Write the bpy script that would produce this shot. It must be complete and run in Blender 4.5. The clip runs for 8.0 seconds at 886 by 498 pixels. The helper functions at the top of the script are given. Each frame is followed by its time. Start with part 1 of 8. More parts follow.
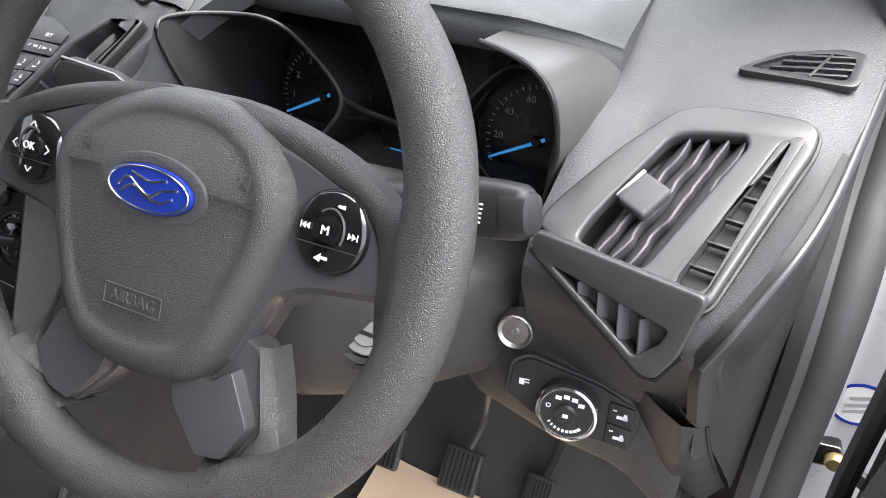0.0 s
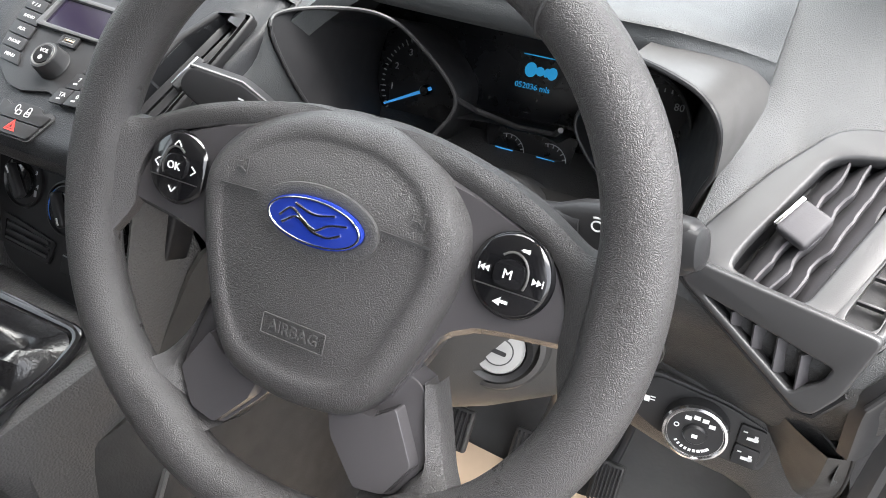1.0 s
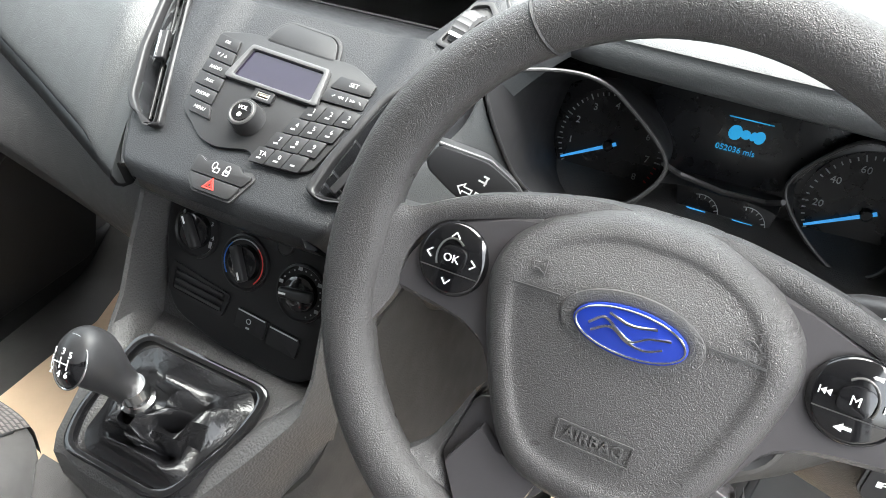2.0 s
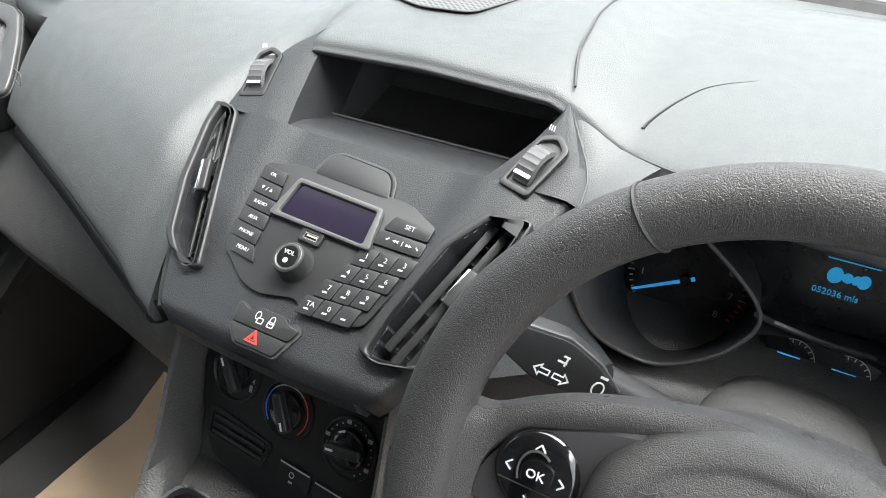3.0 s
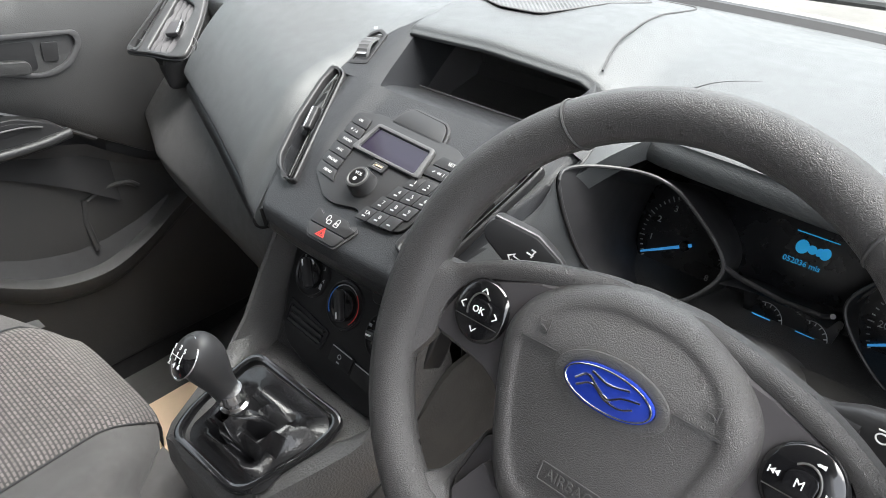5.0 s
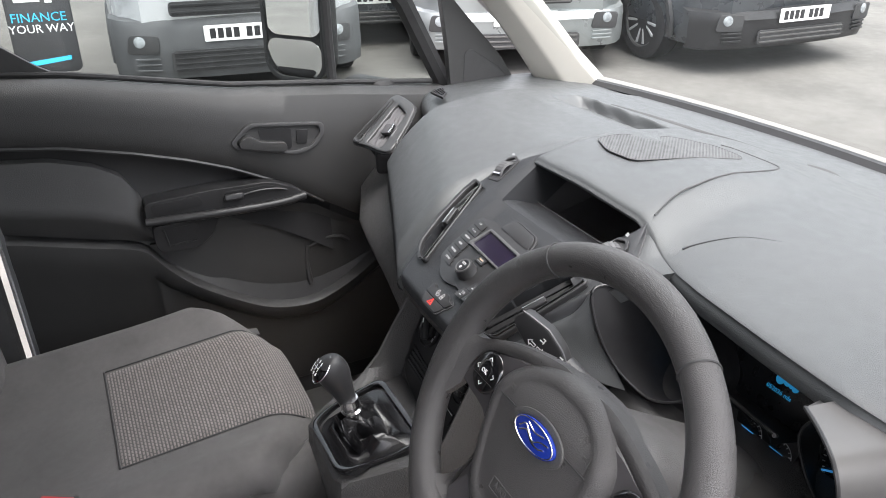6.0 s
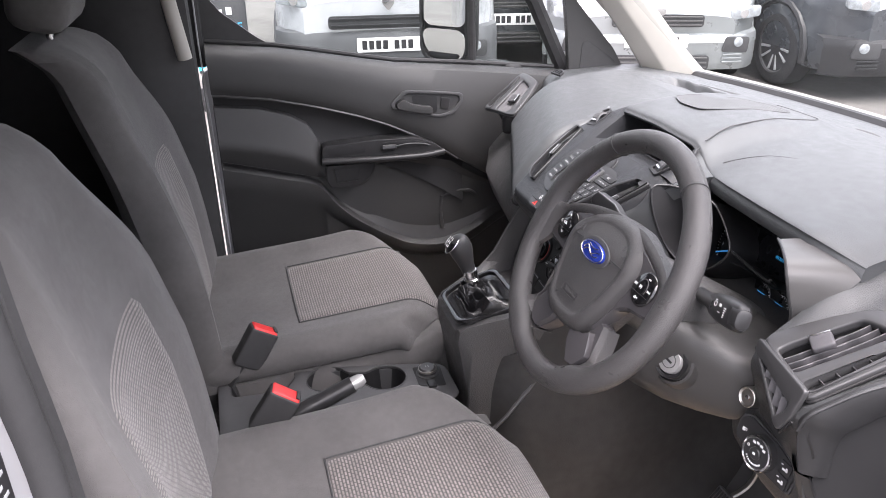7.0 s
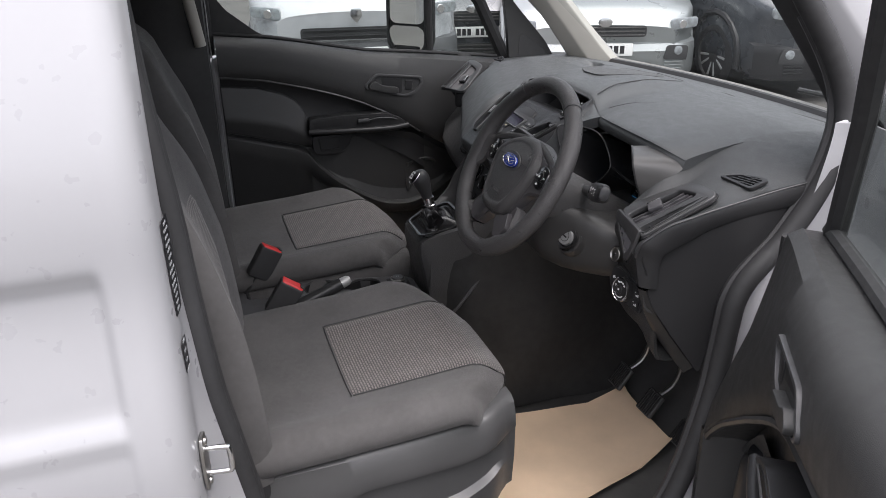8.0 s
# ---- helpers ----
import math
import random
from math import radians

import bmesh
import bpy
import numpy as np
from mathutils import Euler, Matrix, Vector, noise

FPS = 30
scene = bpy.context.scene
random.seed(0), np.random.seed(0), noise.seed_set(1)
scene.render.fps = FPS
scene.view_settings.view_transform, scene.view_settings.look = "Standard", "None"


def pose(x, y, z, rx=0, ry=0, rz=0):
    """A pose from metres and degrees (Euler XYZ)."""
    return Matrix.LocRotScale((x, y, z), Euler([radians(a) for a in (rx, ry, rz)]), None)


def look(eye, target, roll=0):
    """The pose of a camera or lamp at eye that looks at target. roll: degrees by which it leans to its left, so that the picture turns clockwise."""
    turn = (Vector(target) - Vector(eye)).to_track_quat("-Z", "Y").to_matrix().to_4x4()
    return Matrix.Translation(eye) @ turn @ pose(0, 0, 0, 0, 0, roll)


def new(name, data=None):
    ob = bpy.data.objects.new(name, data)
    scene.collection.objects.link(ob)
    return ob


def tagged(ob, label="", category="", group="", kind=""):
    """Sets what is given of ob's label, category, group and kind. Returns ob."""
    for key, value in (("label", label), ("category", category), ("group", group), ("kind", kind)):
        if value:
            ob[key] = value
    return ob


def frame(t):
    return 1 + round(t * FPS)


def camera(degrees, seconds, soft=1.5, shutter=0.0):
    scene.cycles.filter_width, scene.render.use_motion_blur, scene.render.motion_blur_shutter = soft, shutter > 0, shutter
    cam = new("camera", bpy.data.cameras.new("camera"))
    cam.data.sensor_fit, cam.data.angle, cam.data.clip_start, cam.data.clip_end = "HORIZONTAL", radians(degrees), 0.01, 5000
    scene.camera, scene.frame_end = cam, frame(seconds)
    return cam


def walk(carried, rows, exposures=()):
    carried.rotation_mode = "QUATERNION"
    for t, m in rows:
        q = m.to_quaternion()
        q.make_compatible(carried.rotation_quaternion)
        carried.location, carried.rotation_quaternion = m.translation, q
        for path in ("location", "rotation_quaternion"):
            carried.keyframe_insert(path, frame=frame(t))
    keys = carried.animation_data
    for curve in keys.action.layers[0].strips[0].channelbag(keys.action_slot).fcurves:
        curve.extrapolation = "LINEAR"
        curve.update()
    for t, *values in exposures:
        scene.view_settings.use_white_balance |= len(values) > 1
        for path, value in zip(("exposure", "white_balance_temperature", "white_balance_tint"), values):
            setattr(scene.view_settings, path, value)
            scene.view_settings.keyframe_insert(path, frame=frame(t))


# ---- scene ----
from mathutils.bvhtree import BVHTree

cam = camera(60.75, 8.0, soft=0.8)
# stops, as the clip's camera opens up in the dark cabin
EXPOSURE = [(0, 2.95, 6400, 12), (0.5, 3.05, 6450, 11), (1.5, 3.4, 6500, 9), (2.0, 3.6, 6500, 7), (3.5, 2.75, 6500, 7), (4.0, 3.0, 6500, 8), (5.5, 2.8, 6500, 10), (6.0, 2.45, 6500, 13), (6.5, 2.65, 6500, 15), (7.0, 2.75, 6480, 20), (7.5, 1.88, 6450, 19), (8.0, 1.28, 6420, 15)]
PATH = [
    (0.0, (0.6781, -0.2610, 1.3406), (-0.0749, 1.2657, 0.1446), -0.2),
    (0.5, (0.6167, -0.2142, 1.3603), (-0.1279, 1.2511, 0.0853), -0.1),
    (1.0, (0.5834, -0.2652, 1.3707), (-0.1570, 1.1742, 0.0645), 0.1),
    (1.5, (0.5148, -0.2881, 1.3926), (-0.2309, 1.1315, 0.0686), 0.3),
    (2.0, (0.4202, -0.2943, 1.4071), (-0.3390, 1.1201, 0.0842), 0.5),
    (2.2, (0.3775, -0.2808, 1.4196), (-0.3910, 1.1315, 0.0998), 0.4),
    (3.3, (0.3526, -0.2163, 1.4352), (-0.5658, 1.2272, 0.2527), -2.1),
    (3.5, (0.3567, -0.2340, 1.4300), (-0.5918, 1.1991, 0.2590), -2.2),
    (4.0, (0.3827, -0.2954, 1.4019), (-0.6542, 1.0868, 0.2444), -2.3),
    (4.2, (0.4108, -0.3130, 1.3988), (-0.6583, 1.0473, 0.2444), -2.3),
    (5.3, (0.5938, -0.3078, 1.4622), (-0.7353, 0.8767, 0.3879), -0.2),
    (5.5, (0.6448, -0.2829, 1.4893), (-0.7862, 0.8133, 0.4503), -0.4),
    (6.0, (0.8060, -0.3110, 1.5818), (-0.8549, 0.5086, 0.6365), -0.8),
    (6.5, (1.0005, -0.3973, 1.5673), (-0.7883, 0.1862, 0.6812), -1.0),
    (7.0, (1.2033, -0.4607, 1.5621), (-0.6105, 0.0645, 0.6895), -1.0),
    (7.5, (1.4695, -0.5502, 1.5309), (-0.3484, -0.0135, 0.6760), -1.1),
    (8.0, (1.6786, -0.5949, 1.5600), (-0.1279, 0.0177, 0.7322), -1.0),
]
walk(cam, [(t, look(eye, target, roll)) for t, eye, target, roll in PATH], EXPOSURE)

# world and light: bright overcast daylight
world = bpy.data.worlds.new("overcast_sky")
scene.world = world
world.use_nodes = True
wn, wl = world.node_tree.nodes, world.node_tree.links
sky = wn.new("ShaderNodeTexSky")
sky.sky_type = "NISHITA"
sky.sun_disc = False
sky.sun_elevation = radians(74)
sky.sun_rotation = radians(69)
sky.dust_density = 4.0
grey = wn.new("ShaderNodeHueSaturation")
grey.inputs["Saturation"].default_value = 0.25
wl.new(sky.outputs[0], grey.inputs["Color"])
wl.new(grey.outputs[0], wn["Background"].inputs["Color"])
wn["Background"].inputs["Strength"].default_value = 0.15

sun = new("sun", bpy.data.lights.new("sun", "SUN"))
sun.data.energy = 1.5
sun.data.angle = radians(80)
sun.data.color = (1.0, 0.97, 0.93)
sun.matrix_world = look((1.3, 0.5, 6.0), (0, 0, 0.8))


# ---------------- materials ----------------
def material(name, colour, rough=0.5, metal=0.0, vary=0.15, vary_scale=6.0, bump=0.0, bump_scale=400.0,
             bump_kind="noise", coat=0.0, spec=0.5, dirt=0.0):
    m = bpy.data.materials.new(name)
    m.use_nodes = True
    n, l = m.node_tree.nodes, m.node_tree.links
    b = n["Principled BSDF"]
    co = n.new("ShaderNodeTexCoord")
    big = n.new("ShaderNodeTexNoise")
    big.inputs["Scale"].default_value = vary_scale
    big.inputs["Detail"].default_value = 5
    l.new(co.outputs["Object"], big.inputs["Vector"])
    ramp = n.new("ShaderNodeMapRange")
    ramp.inputs["From Min"].default_value, ramp.inputs["From Max"].default_value = 0.3, 0.7
    ramp.inputs["To Min"].default_value, ramp.inputs["To Max"].default_value = 1 - vary, 1 + vary
    l.new(big.outputs["Fac"], ramp.inputs["Value"])
    mul = n.new("ShaderNodeVectorMath")
    mul.operation = "SCALE"
    mul.inputs[0].default_value = colour
    l.new(ramp.outputs[0], mul.inputs["Scale"])
    l.new(mul.outputs[0], b.inputs["Base Color"])
    rr = n.new("ShaderNodeMapRange")
    rr.inputs["From Min"].default_value, rr.inputs["From Max"].default_value = 0.3, 0.7
    rr.inputs["To Min"].default_value, rr.inputs["To Max"].default_value = max(0.02, rough * 0.88), min(1, rough * 1.12)
    sm = n.new("ShaderNodeTexNoise")
    sm.inputs["Scale"].default_value = vary_scale * 9
    sm.inputs["Detail"].default_value = 4
    l.new(co.outputs["Object"], sm.inputs["Vector"])
    l.new(sm.outputs["Fac"], rr.inputs["Value"])
    l.new(rr.outputs[0], b.inputs["Roughness"])
    b.inputs["Metallic"].default_value = metal
    b.inputs["Specular IOR Level"].default_value = spec
    b.inputs["Coat Weight"].default_value = coat
    b.inputs["Coat Roughness"].default_value = 0.06
    if bump > 0:
        bp = n.new("ShaderNodeBump")
        bp.inputs["Strength"].default_value = bump
        bp.inputs["Distance"].default_value = 0.0006
        if bump_kind == "leather":
            v = n.new("ShaderNodeTexVoronoi")
            v.feature = "F1"
            v.inputs["Scale"].default_value = bump_scale
            warp = n.new("ShaderNodeTexNoise")
            warp.inputs["Scale"].default_value = bump_scale * 0.35
            l.new(co.outputs["Object"], warp.inputs["Vector"])
            add = n.new("ShaderNodeVectorMath")
            add.operation = "MULTIPLY_ADD"
            add.inputs[1].default_value = (0.004, 0.004, 0.004)
            l.new(warp.outputs["Color"], add.inputs[0])
            l.new(co.outputs["Object"], add.inputs[2])
            l.new(add.outputs[0], v.inputs["Vector"])
            l.new(v.outputs["Distance"], bp.inputs["Height"])
            bp.invert = True
        else:
            v = n.new("ShaderNodeTexNoise")
            v.inputs["Scale"].default_value = bump_scale
            v.inputs["Detail"].default_value = 3
            l.new(co.outputs["Object"], v.inputs["Vector"])
            l.new(v.outputs["Fac"], bp.inputs["Height"])
        l.new(bp.outputs[0], b.inputs["Normal"])
    return m


def weave(name, dark, light, pitch_x, pitch_y, rough=0.9):
    """Woven fabric: rows of small light stitches on a dark ground."""
    m = material(name, dark, rough, vary=0.1, vary_scale=14)
    n, l = m.node_tree.nodes, m.node_tree.links
    b = n["Principled BSDF"]
    co = n.new("ShaderNodeTexCoord")
    mp = n.new("ShaderNodeMapping")
    l.new(co.outputs["UV"], mp.inputs["Vector"])
    mp.inputs["Scale"].default_value = (1 / pitch_x, 1 / pitch_y, 1)
    br = n.new("ShaderNodeTexBrick")
    br.inputs["Scale"].default_value = 1.0
    br.inputs["Brick Width"].default_value, br.inputs["Row Height"].default_value = 1.0, 0.5
    br.inputs["Mortar Size"].default_value = 0.16
    br.inputs["Mortar Smooth"].default_value = 0.6
    br.inputs["Color1"].default_value = (*light, 1)
    br.inputs["Color2"].default_value = (*[c * 0.72 for c in light], 1)
    br.inputs["Mortar"].default_value = (*dark, 1)
    l.new(mp.outputs[0], br.inputs["Vector"])
    l.new(br.outputs["Color"], b.inputs["Base Color"])
    bp = n.new("ShaderNodeBump")
    bp.inputs["Strength"].default_value = 0.6
    bp.inputs["Distance"].default_value = 0.0008
    bp.invert = True
    l.new(br.outputs["Fac"], bp.inputs["Height"])
    l.new(bp.outputs[0], b.inputs["Normal"])
    b.inputs["Sheen Weight"].default_value = 0.25
    b.inputs["Sheen Roughness"].default_value = 0.5
    return m


def glow(name, colour, strength):
    m = bpy.data.materials.new(name)
    m.use_nodes = True
    b = m.node_tree.nodes["Principled BSDF"]
    b.inputs["Base Color"].default_value = (*colour, 1)
    b.inputs["Emission Color"].default_value = (*colour, 1)
    b.inputs["Emission Strength"].default_value = strength
    return m


def glass(name, tint=(0.76, 0.79, 0.78)):
    m = bpy.data.materials.new(name)
    m.use_nodes = True
    n, l = m.node_tree.nodes, m.node_tree.links
    n.remove(n["Principled BSDF"])
    tr, gl, mix = n.new("ShaderNodeBsdfTransparent"), n.new("ShaderNodeBsdfGlossy"), n.new("ShaderNodeMixShader")
    lw = n.new("ShaderNodeLayerWeight")
    pw = n.new("ShaderNodeMath")
    pw.operation = "POWER"
    pw.inputs[1].default_value = 5.0
    fr = n.new("ShaderNodeMath")
    fr.operation = "MULTIPLY_ADD"
    fr.inputs[1].default_value, fr.inputs[2].default_value = 0.5, 0.02
    l.new(lw.outputs["Facing"], pw.inputs[0])
    l.new(pw.outputs[0], fr.inputs[0])
    tr.inputs["Color"].default_value = (*tint, 1)
    gl.inputs["Roughness"].default_value = 0.01
    l.new(fr.outputs[0], mix.inputs[0])
    l.new(tr.outputs[0], mix.inputs[1])
    l.new(gl.outputs[0], mix.inputs[2])
    l.new(mix.outputs[0], n["Material Output"].inputs["Surface"])
    return m


M_PAD = material("grained_soft_dash", (0.058, 0.0615, 0.0635), 0.44, bump=0.45, bump_scale=950, bump_kind="leather", vary=0.04)
M_TRIM = material("grained_hard_trim", (0.066, 0.065, 0.065), 0.38, bump=0.7, bump_scale=900, bump_kind="leather", vary=0.1)
M_FLANK = material("ribbed_console_trim", (0.062, 0.061, 0.061), 0.46, bump=1.0, bump_scale=420, bump_kind="leather", vary=0.1)
M_SATIN = material("satin_black_plastic", (0.026, 0.026, 0.027), 0.32, bump=0.12, bump_scale=1500, vary=0.1, spec=0.32)
M_DARK = material("matt_black_plastic", (0.034, 0.034, 0.035), 0.6, bump=0.2, bump_scale=1200, vary=0.15)
M_VENT = material("satin_vent_plastic", (0.044, 0.044, 0.045), 0.36, bump=0.12, bump_scale=1500, vary=0.08)
M_SHROUD = material("dark_column_plastic", (0.032, 0.031, 0.03), 0.46, bump=0.35, bump_scale=1200, vary=0.08)
M_CARPET = material("black_moulded_carpet", (0.030, 0.029, 0.028), 0.7, bump=0.6, bump_scale=420, vary=0.3, vary_scale=5)
M_PANEL = material("black_control_panel", (0.013, 0.013, 0.014), 0.38, bump=0.1, bump_scale=1500, vary=0.1, spec=0.32)
M_KEYPRINT = material("dim_white_print", (0.42, 0.42, 0.42), 0.5, vary=0.05)
M_ENDPAD = material("grained_dash_end", (0.050, 0.052, 0.053), 0.46, bump=0.5, bump_scale=950, bump_kind="leather", vary=0.06)
# dead black: real mouldings and joints, and painted shade inside recesses
M_TUNNEL = material("dead_black_moulding_and_shade", (0.011, 0.011, 0.012), 0.55, bump=0.1, bump_scale=1400, vary=0.1)
M_BLACK = material("black_satin_moulding", (0.026, 0.026, 0.027), 0.36, bump=0.1, bump_scale=1500, vary=0.1, spec=0.32)
M_GLOSS = material("gloss_black_plastic", (0.008, 0.008, 0.009), 0.12, vary=0.05, coat=0.5)
M_DOORTRIM = material("grained_door_trim", (0.038, 0.038, 0.038), 0.42, bump=0.6, bump_scale=950, bump_kind="leather", vary=0.1)
M_SHIELD = material("seat_side_plastic", (0.07, 0.07, 0.071), 0.34, bump=0.25, bump_scale=1300, vary=0.1)
M_STACK = material("grained_stack_plastic", (0.022, 0.023, 0.025), 0.33, bump=0.45, bump_scale=1100, bump_kind="leather", vary=0.1, spec=0.32)
M_GREYTRIM = material("warm_grey_trim", (0.20, 0.19, 0.175), 0.42, bump=0.3, bump_scale=1200, vary=0.06, metal=0.15)
M_SILVERTRIM = material("dark_silver_trim", (0.10, 0.098, 0.096), 0.42, metal=0.35, bump=0.1, bump_scale=1500, vary=0.05)
M_LEATHER = material("grained_wheel_skin", (0.053, 0.051, 0.051), 0.31, bump=0.68, bump_scale=1150, bump_kind="leather", vary=0.12)
M_BOOT = material("shiny_gaiter_leather", (0.010, 0.010, 0.011), 0.24, bump=0.35, bump_scale=380, bump_kind="leather", vary=0.2)
M_FABRIC = material("dark_seat_cloth", (0.08, 0.0765, 0.0755), 0.92, bump=0.9, bump_scale=1100, vary=0.14, vary_scale=10)
M_FABRIC.node_tree.nodes["Principled BSDF"].inputs["Sheen Weight"].default_value = 0.12
M_INSERT = weave("woven_seat_cloth", (0.052, 0.048, 0.047), (0.205, 0.182, 0.172), 0.0095, 0.0105)
M_WHITE = material("white_van_paint", (0.38, 0.38, 0.393), 0.3, vary=0.025, vary_scale=3, coat=0.6)
M_PILLAR = material("pale_pillar_trim", (0.4, 0.385, 0.35), 0.6, bump=0.3, bump_scale=900, vary=0.04)
M_HEAD = material("pale_headlining", (0.52, 0.51, 0.48), 0.9, bump=0.5, bump_scale=700, vary=0.05)
M_RUBBER = material("black_floor_rubber", (0.066, 0.065, 0.064), 0.5, bump=0.5, bump_scale=160, vary=0.3)
M_SPOKE = material("polished_spoke_plastic", (0.062, 0.059, 0.062), 0.24, bump=0.08, bump_scale=1500, vary=0.08)
M_CONSOLE = material("satin_console_plastic", (0.062, 0.062, 0.064), 0.42, bump=0.25, bump_scale=1100, vary=0.1)
M_SEAL = material("black_door_seal", (0.028, 0.028, 0.029), 0.66, bump=0.3, bump_scale=500)
M_PAPER = material("tan_paper_mat", (0.7, 0.53, 0.37), 0.85, bump=0.35, bump_scale=90, vary=0.06, vary_scale=12)
M_CHROME = material("chrome", (0.75, 0.75, 0.76), 0.16, metal=1.0, vary=0.05)
M_STEEL = material("brushed_steel", (0.40, 0.39, 0.37), 0.34, metal=1.0, bump=0.2, bump_scale=900)
M_RED = material("red_buckle_plastic", (0.62, 0.035, 0.035), 0.4, vary=0.05)
M_MARK = material("white_print", (0.75, 0.75, 0.75), 0.5, vary=0.03)
M_MARKGREY = material("grey_print", (0.34, 0.35, 0.36), 0.5, vary=0.03)
M_REDMARK = material("red_print", (0.65, 0.05, 0.04), 0.5, vary=0.03)
M_BLUEMARK = material("blue_print", (0.03, 0.16, 0.6), 0.5, vary=0.03)
M_BLUE = material("blue_badge_enamel", (0.014, 0.035, 0.27), 0.2, vary=0.05, coat=0.6)
M_DIAL = material("dial_black", (0.006, 0.0065, 0.008), 0.28, vary=0.1)
M_SCREEN = material("lcd_screen", (0.012, 0.009, 0.02), 0.12, vary=0.05)
M_NEEDLE = glow("lit_blue_needle", (0.05, 0.30, 0.70), 0.07)
M_LCDTEXT = glow("lit_blue_display", (0.02, 0.30, 0.60), 0.06)
M_GLASS = glass("window_glass")
M_MIRROR = material("mirror_glass", (0.85, 0.86, 0.86), 0.02, metal=1.0, vary=0.0)
M_PAPERWHITE = material("white_sticker", (0.72, 0.72, 0.70), 0.5, vary=0.05)
M_LOCK = material("satin_silver_lock", (0.36, 0.36, 0.355), 0.42, metal=0.45, vary=0.06)
M_BRASS = material("worn_brass", (0.55, 0.42, 0.20), 0.38, metal=0.9, vary=0.25, vary_scale=40)
M_LABEL = material("black_sticker", (0.015, 0.015, 0.017), 0.4, vary=0.1)
M_ASPHALT = material("asphalt", (0.105, 0.1, 0.093), 0.9, bump=0.8, bump_scale=55, vary=0.25, vary_scale=1.2)
M_TYRE = material("tyre_rubber", (0.014, 0.014, 0.015), 0.75, bump=0.3, bump_scale=80)
M_ALLOY = material("alloy_wheel", (0.62, 0.62, 0.63), 0.35, metal=0.5)
M_CARDARK = material("dark_grey_car_paint", (0.06, 0.066, 0.074), 0.28, metal=0.3, coat=0.8, vary=0.02, vary_scale=0.8)
M_CARWHITE = material("white_car_paint", (0.46, 0.47, 0.48), 0.28, vary=0.015, coat=0.7, vary_scale=0.8)
M_CARSILVER = material("silver_car_paint", (0.3, 0.32, 0.32), 0.3, metal=0.5, coat=0.6, vary=0.02, vary_scale=0.8)
M_LAMP = material("lamp_lens", (0.26, 0.28, 0.29), 0.1, vary=0.3, vary_scale=30, coat=1.0)
M_CARGLASS = material("dark_car_glass", (0.012, 0.015, 0.017), 0.06, vary=0.1, coat=0.8)
M_PLATE = material("white_plate", (0.78, 0.78, 0.76), 0.4, vary=0.03)
M_SIGNBLACK = material("black_sign_board", (0.02, 0.02, 0.022), 0.45, vary=0.1)
M_CYAN = material("cyan_print", (0.03, 0.42, 0.68), 0.5, vary=0.03)


# ---------------- geometry helpers ----------------
def curve_pts(pts, n, closed=False):
    """Catmull-Rom through the points, n steps per span."""
    P = [Vector(p) for p in pts]
    k, out = len(P), []
    for i in range(k if closed else k - 1):
        if closed:
            a, b, c, d = P[i - 1], P[i], P[(i + 1) % k], P[(i + 2) % k]
        else:
            b, c = P[i], P[i + 1]
            a = P[i - 1] if i else b * 2 - c
            d = P[i + 2] if i + 2 < k else c * 2 - b
        for s in range(n):
            t = s / n
            out.append(0.5 * ((2 * b) + (c - a) * t + (2 * a - 5 * b + 4 * c - d) * t * t + (3 * b - a - 3 * c + d) * t ** 3))
    if not closed:
        out.append(P[-1])
    return out


def grid(rows, close_u=False, close_v=False, cap=False, uv=None):
    """A mesh from rows of points. close_v joins each row's ends, close_u the last row to the first."""
    bm = bmesh.new()
    V = [[bm.verts.new(p) for p in r] for r in rows]
    nu, nv = len(V), len(V[0])
    for i in range(nu if close_u else nu - 1):
        for j in range(nv if close_v else nv - 1):
            q = (V[i][j], V[i][(j + 1) % nv], V[(i + 1) % nu][(j + 1) % nv], V[(i + 1) % nu][j])
            if len(set(q)) == 4:
                bm.faces.new(q)
    if cap and close_v:
        for r in (V[0], V[-1]):
            bm.faces.new(r)
    if uv:
        lay = bm.loops.layers.uv.new("UVMap")
        idx = {V[i][j]: uv[i][j] for i in range(nu) for j in range(nv)}
        for f in bm.faces:
            for lp in f.loops:
                lp[lay].uv = idx[lp.vert]
    bmesh.ops.recalc_face_normals(bm, faces=bm.faces)
    return bm


def thick(bm, t):
    """Gives a sheet a thickness."""
    bmesh.ops.solidify(bm, geom=bm.faces[:], thickness=t)
    bmesh.ops.recalc_face_normals(bm, faces=bm.faces)
    return bm


def soften(bm, w, seg=2, angle=30):
    es = [e for e in bm.edges if len(e.link_faces) == 2 and e.calc_face_angle(0) > radians(angle)]
    if es and w > 0:
        bmesh.ops.bevel(bm, geom=es, offset=w, segments=seg, profile=0.6, affect="EDGES", clamp_overlap=True)
    return bm


def prism(outline, h, m=None, bevel=0.0, seg=2, top=1.0):
    """A flat outline (x, y) raised by h along z; top scales the upper outline."""
    bm = bmesh.new()
    cx = sum(p[0] for p in outline) / len(outline)
    cy = sum(p[1] for p in outline) / len(outline)
    a = [bm.verts.new((x, y, 0)) for x, y in outline]
    b = [bm.verts.new((cx + (x - cx) * top, cy + (y - cy) * top, h)) for x, y in outline]
    k = len(a)
    bm.faces.new(a[::-1])
    bm.faces.new(b)
    for i in range(k):
        bm.faces.new((a[i], a[(i + 1) % k], b[(i + 1) % k], b[i]))
    bmesh.ops.recalc_face_normals(bm, faces=bm.faces)
    soften(bm, bevel, seg)
    if m is not None:
        bmesh.ops.transform(bm, matrix=m, verts=bm.verts)
    return bm


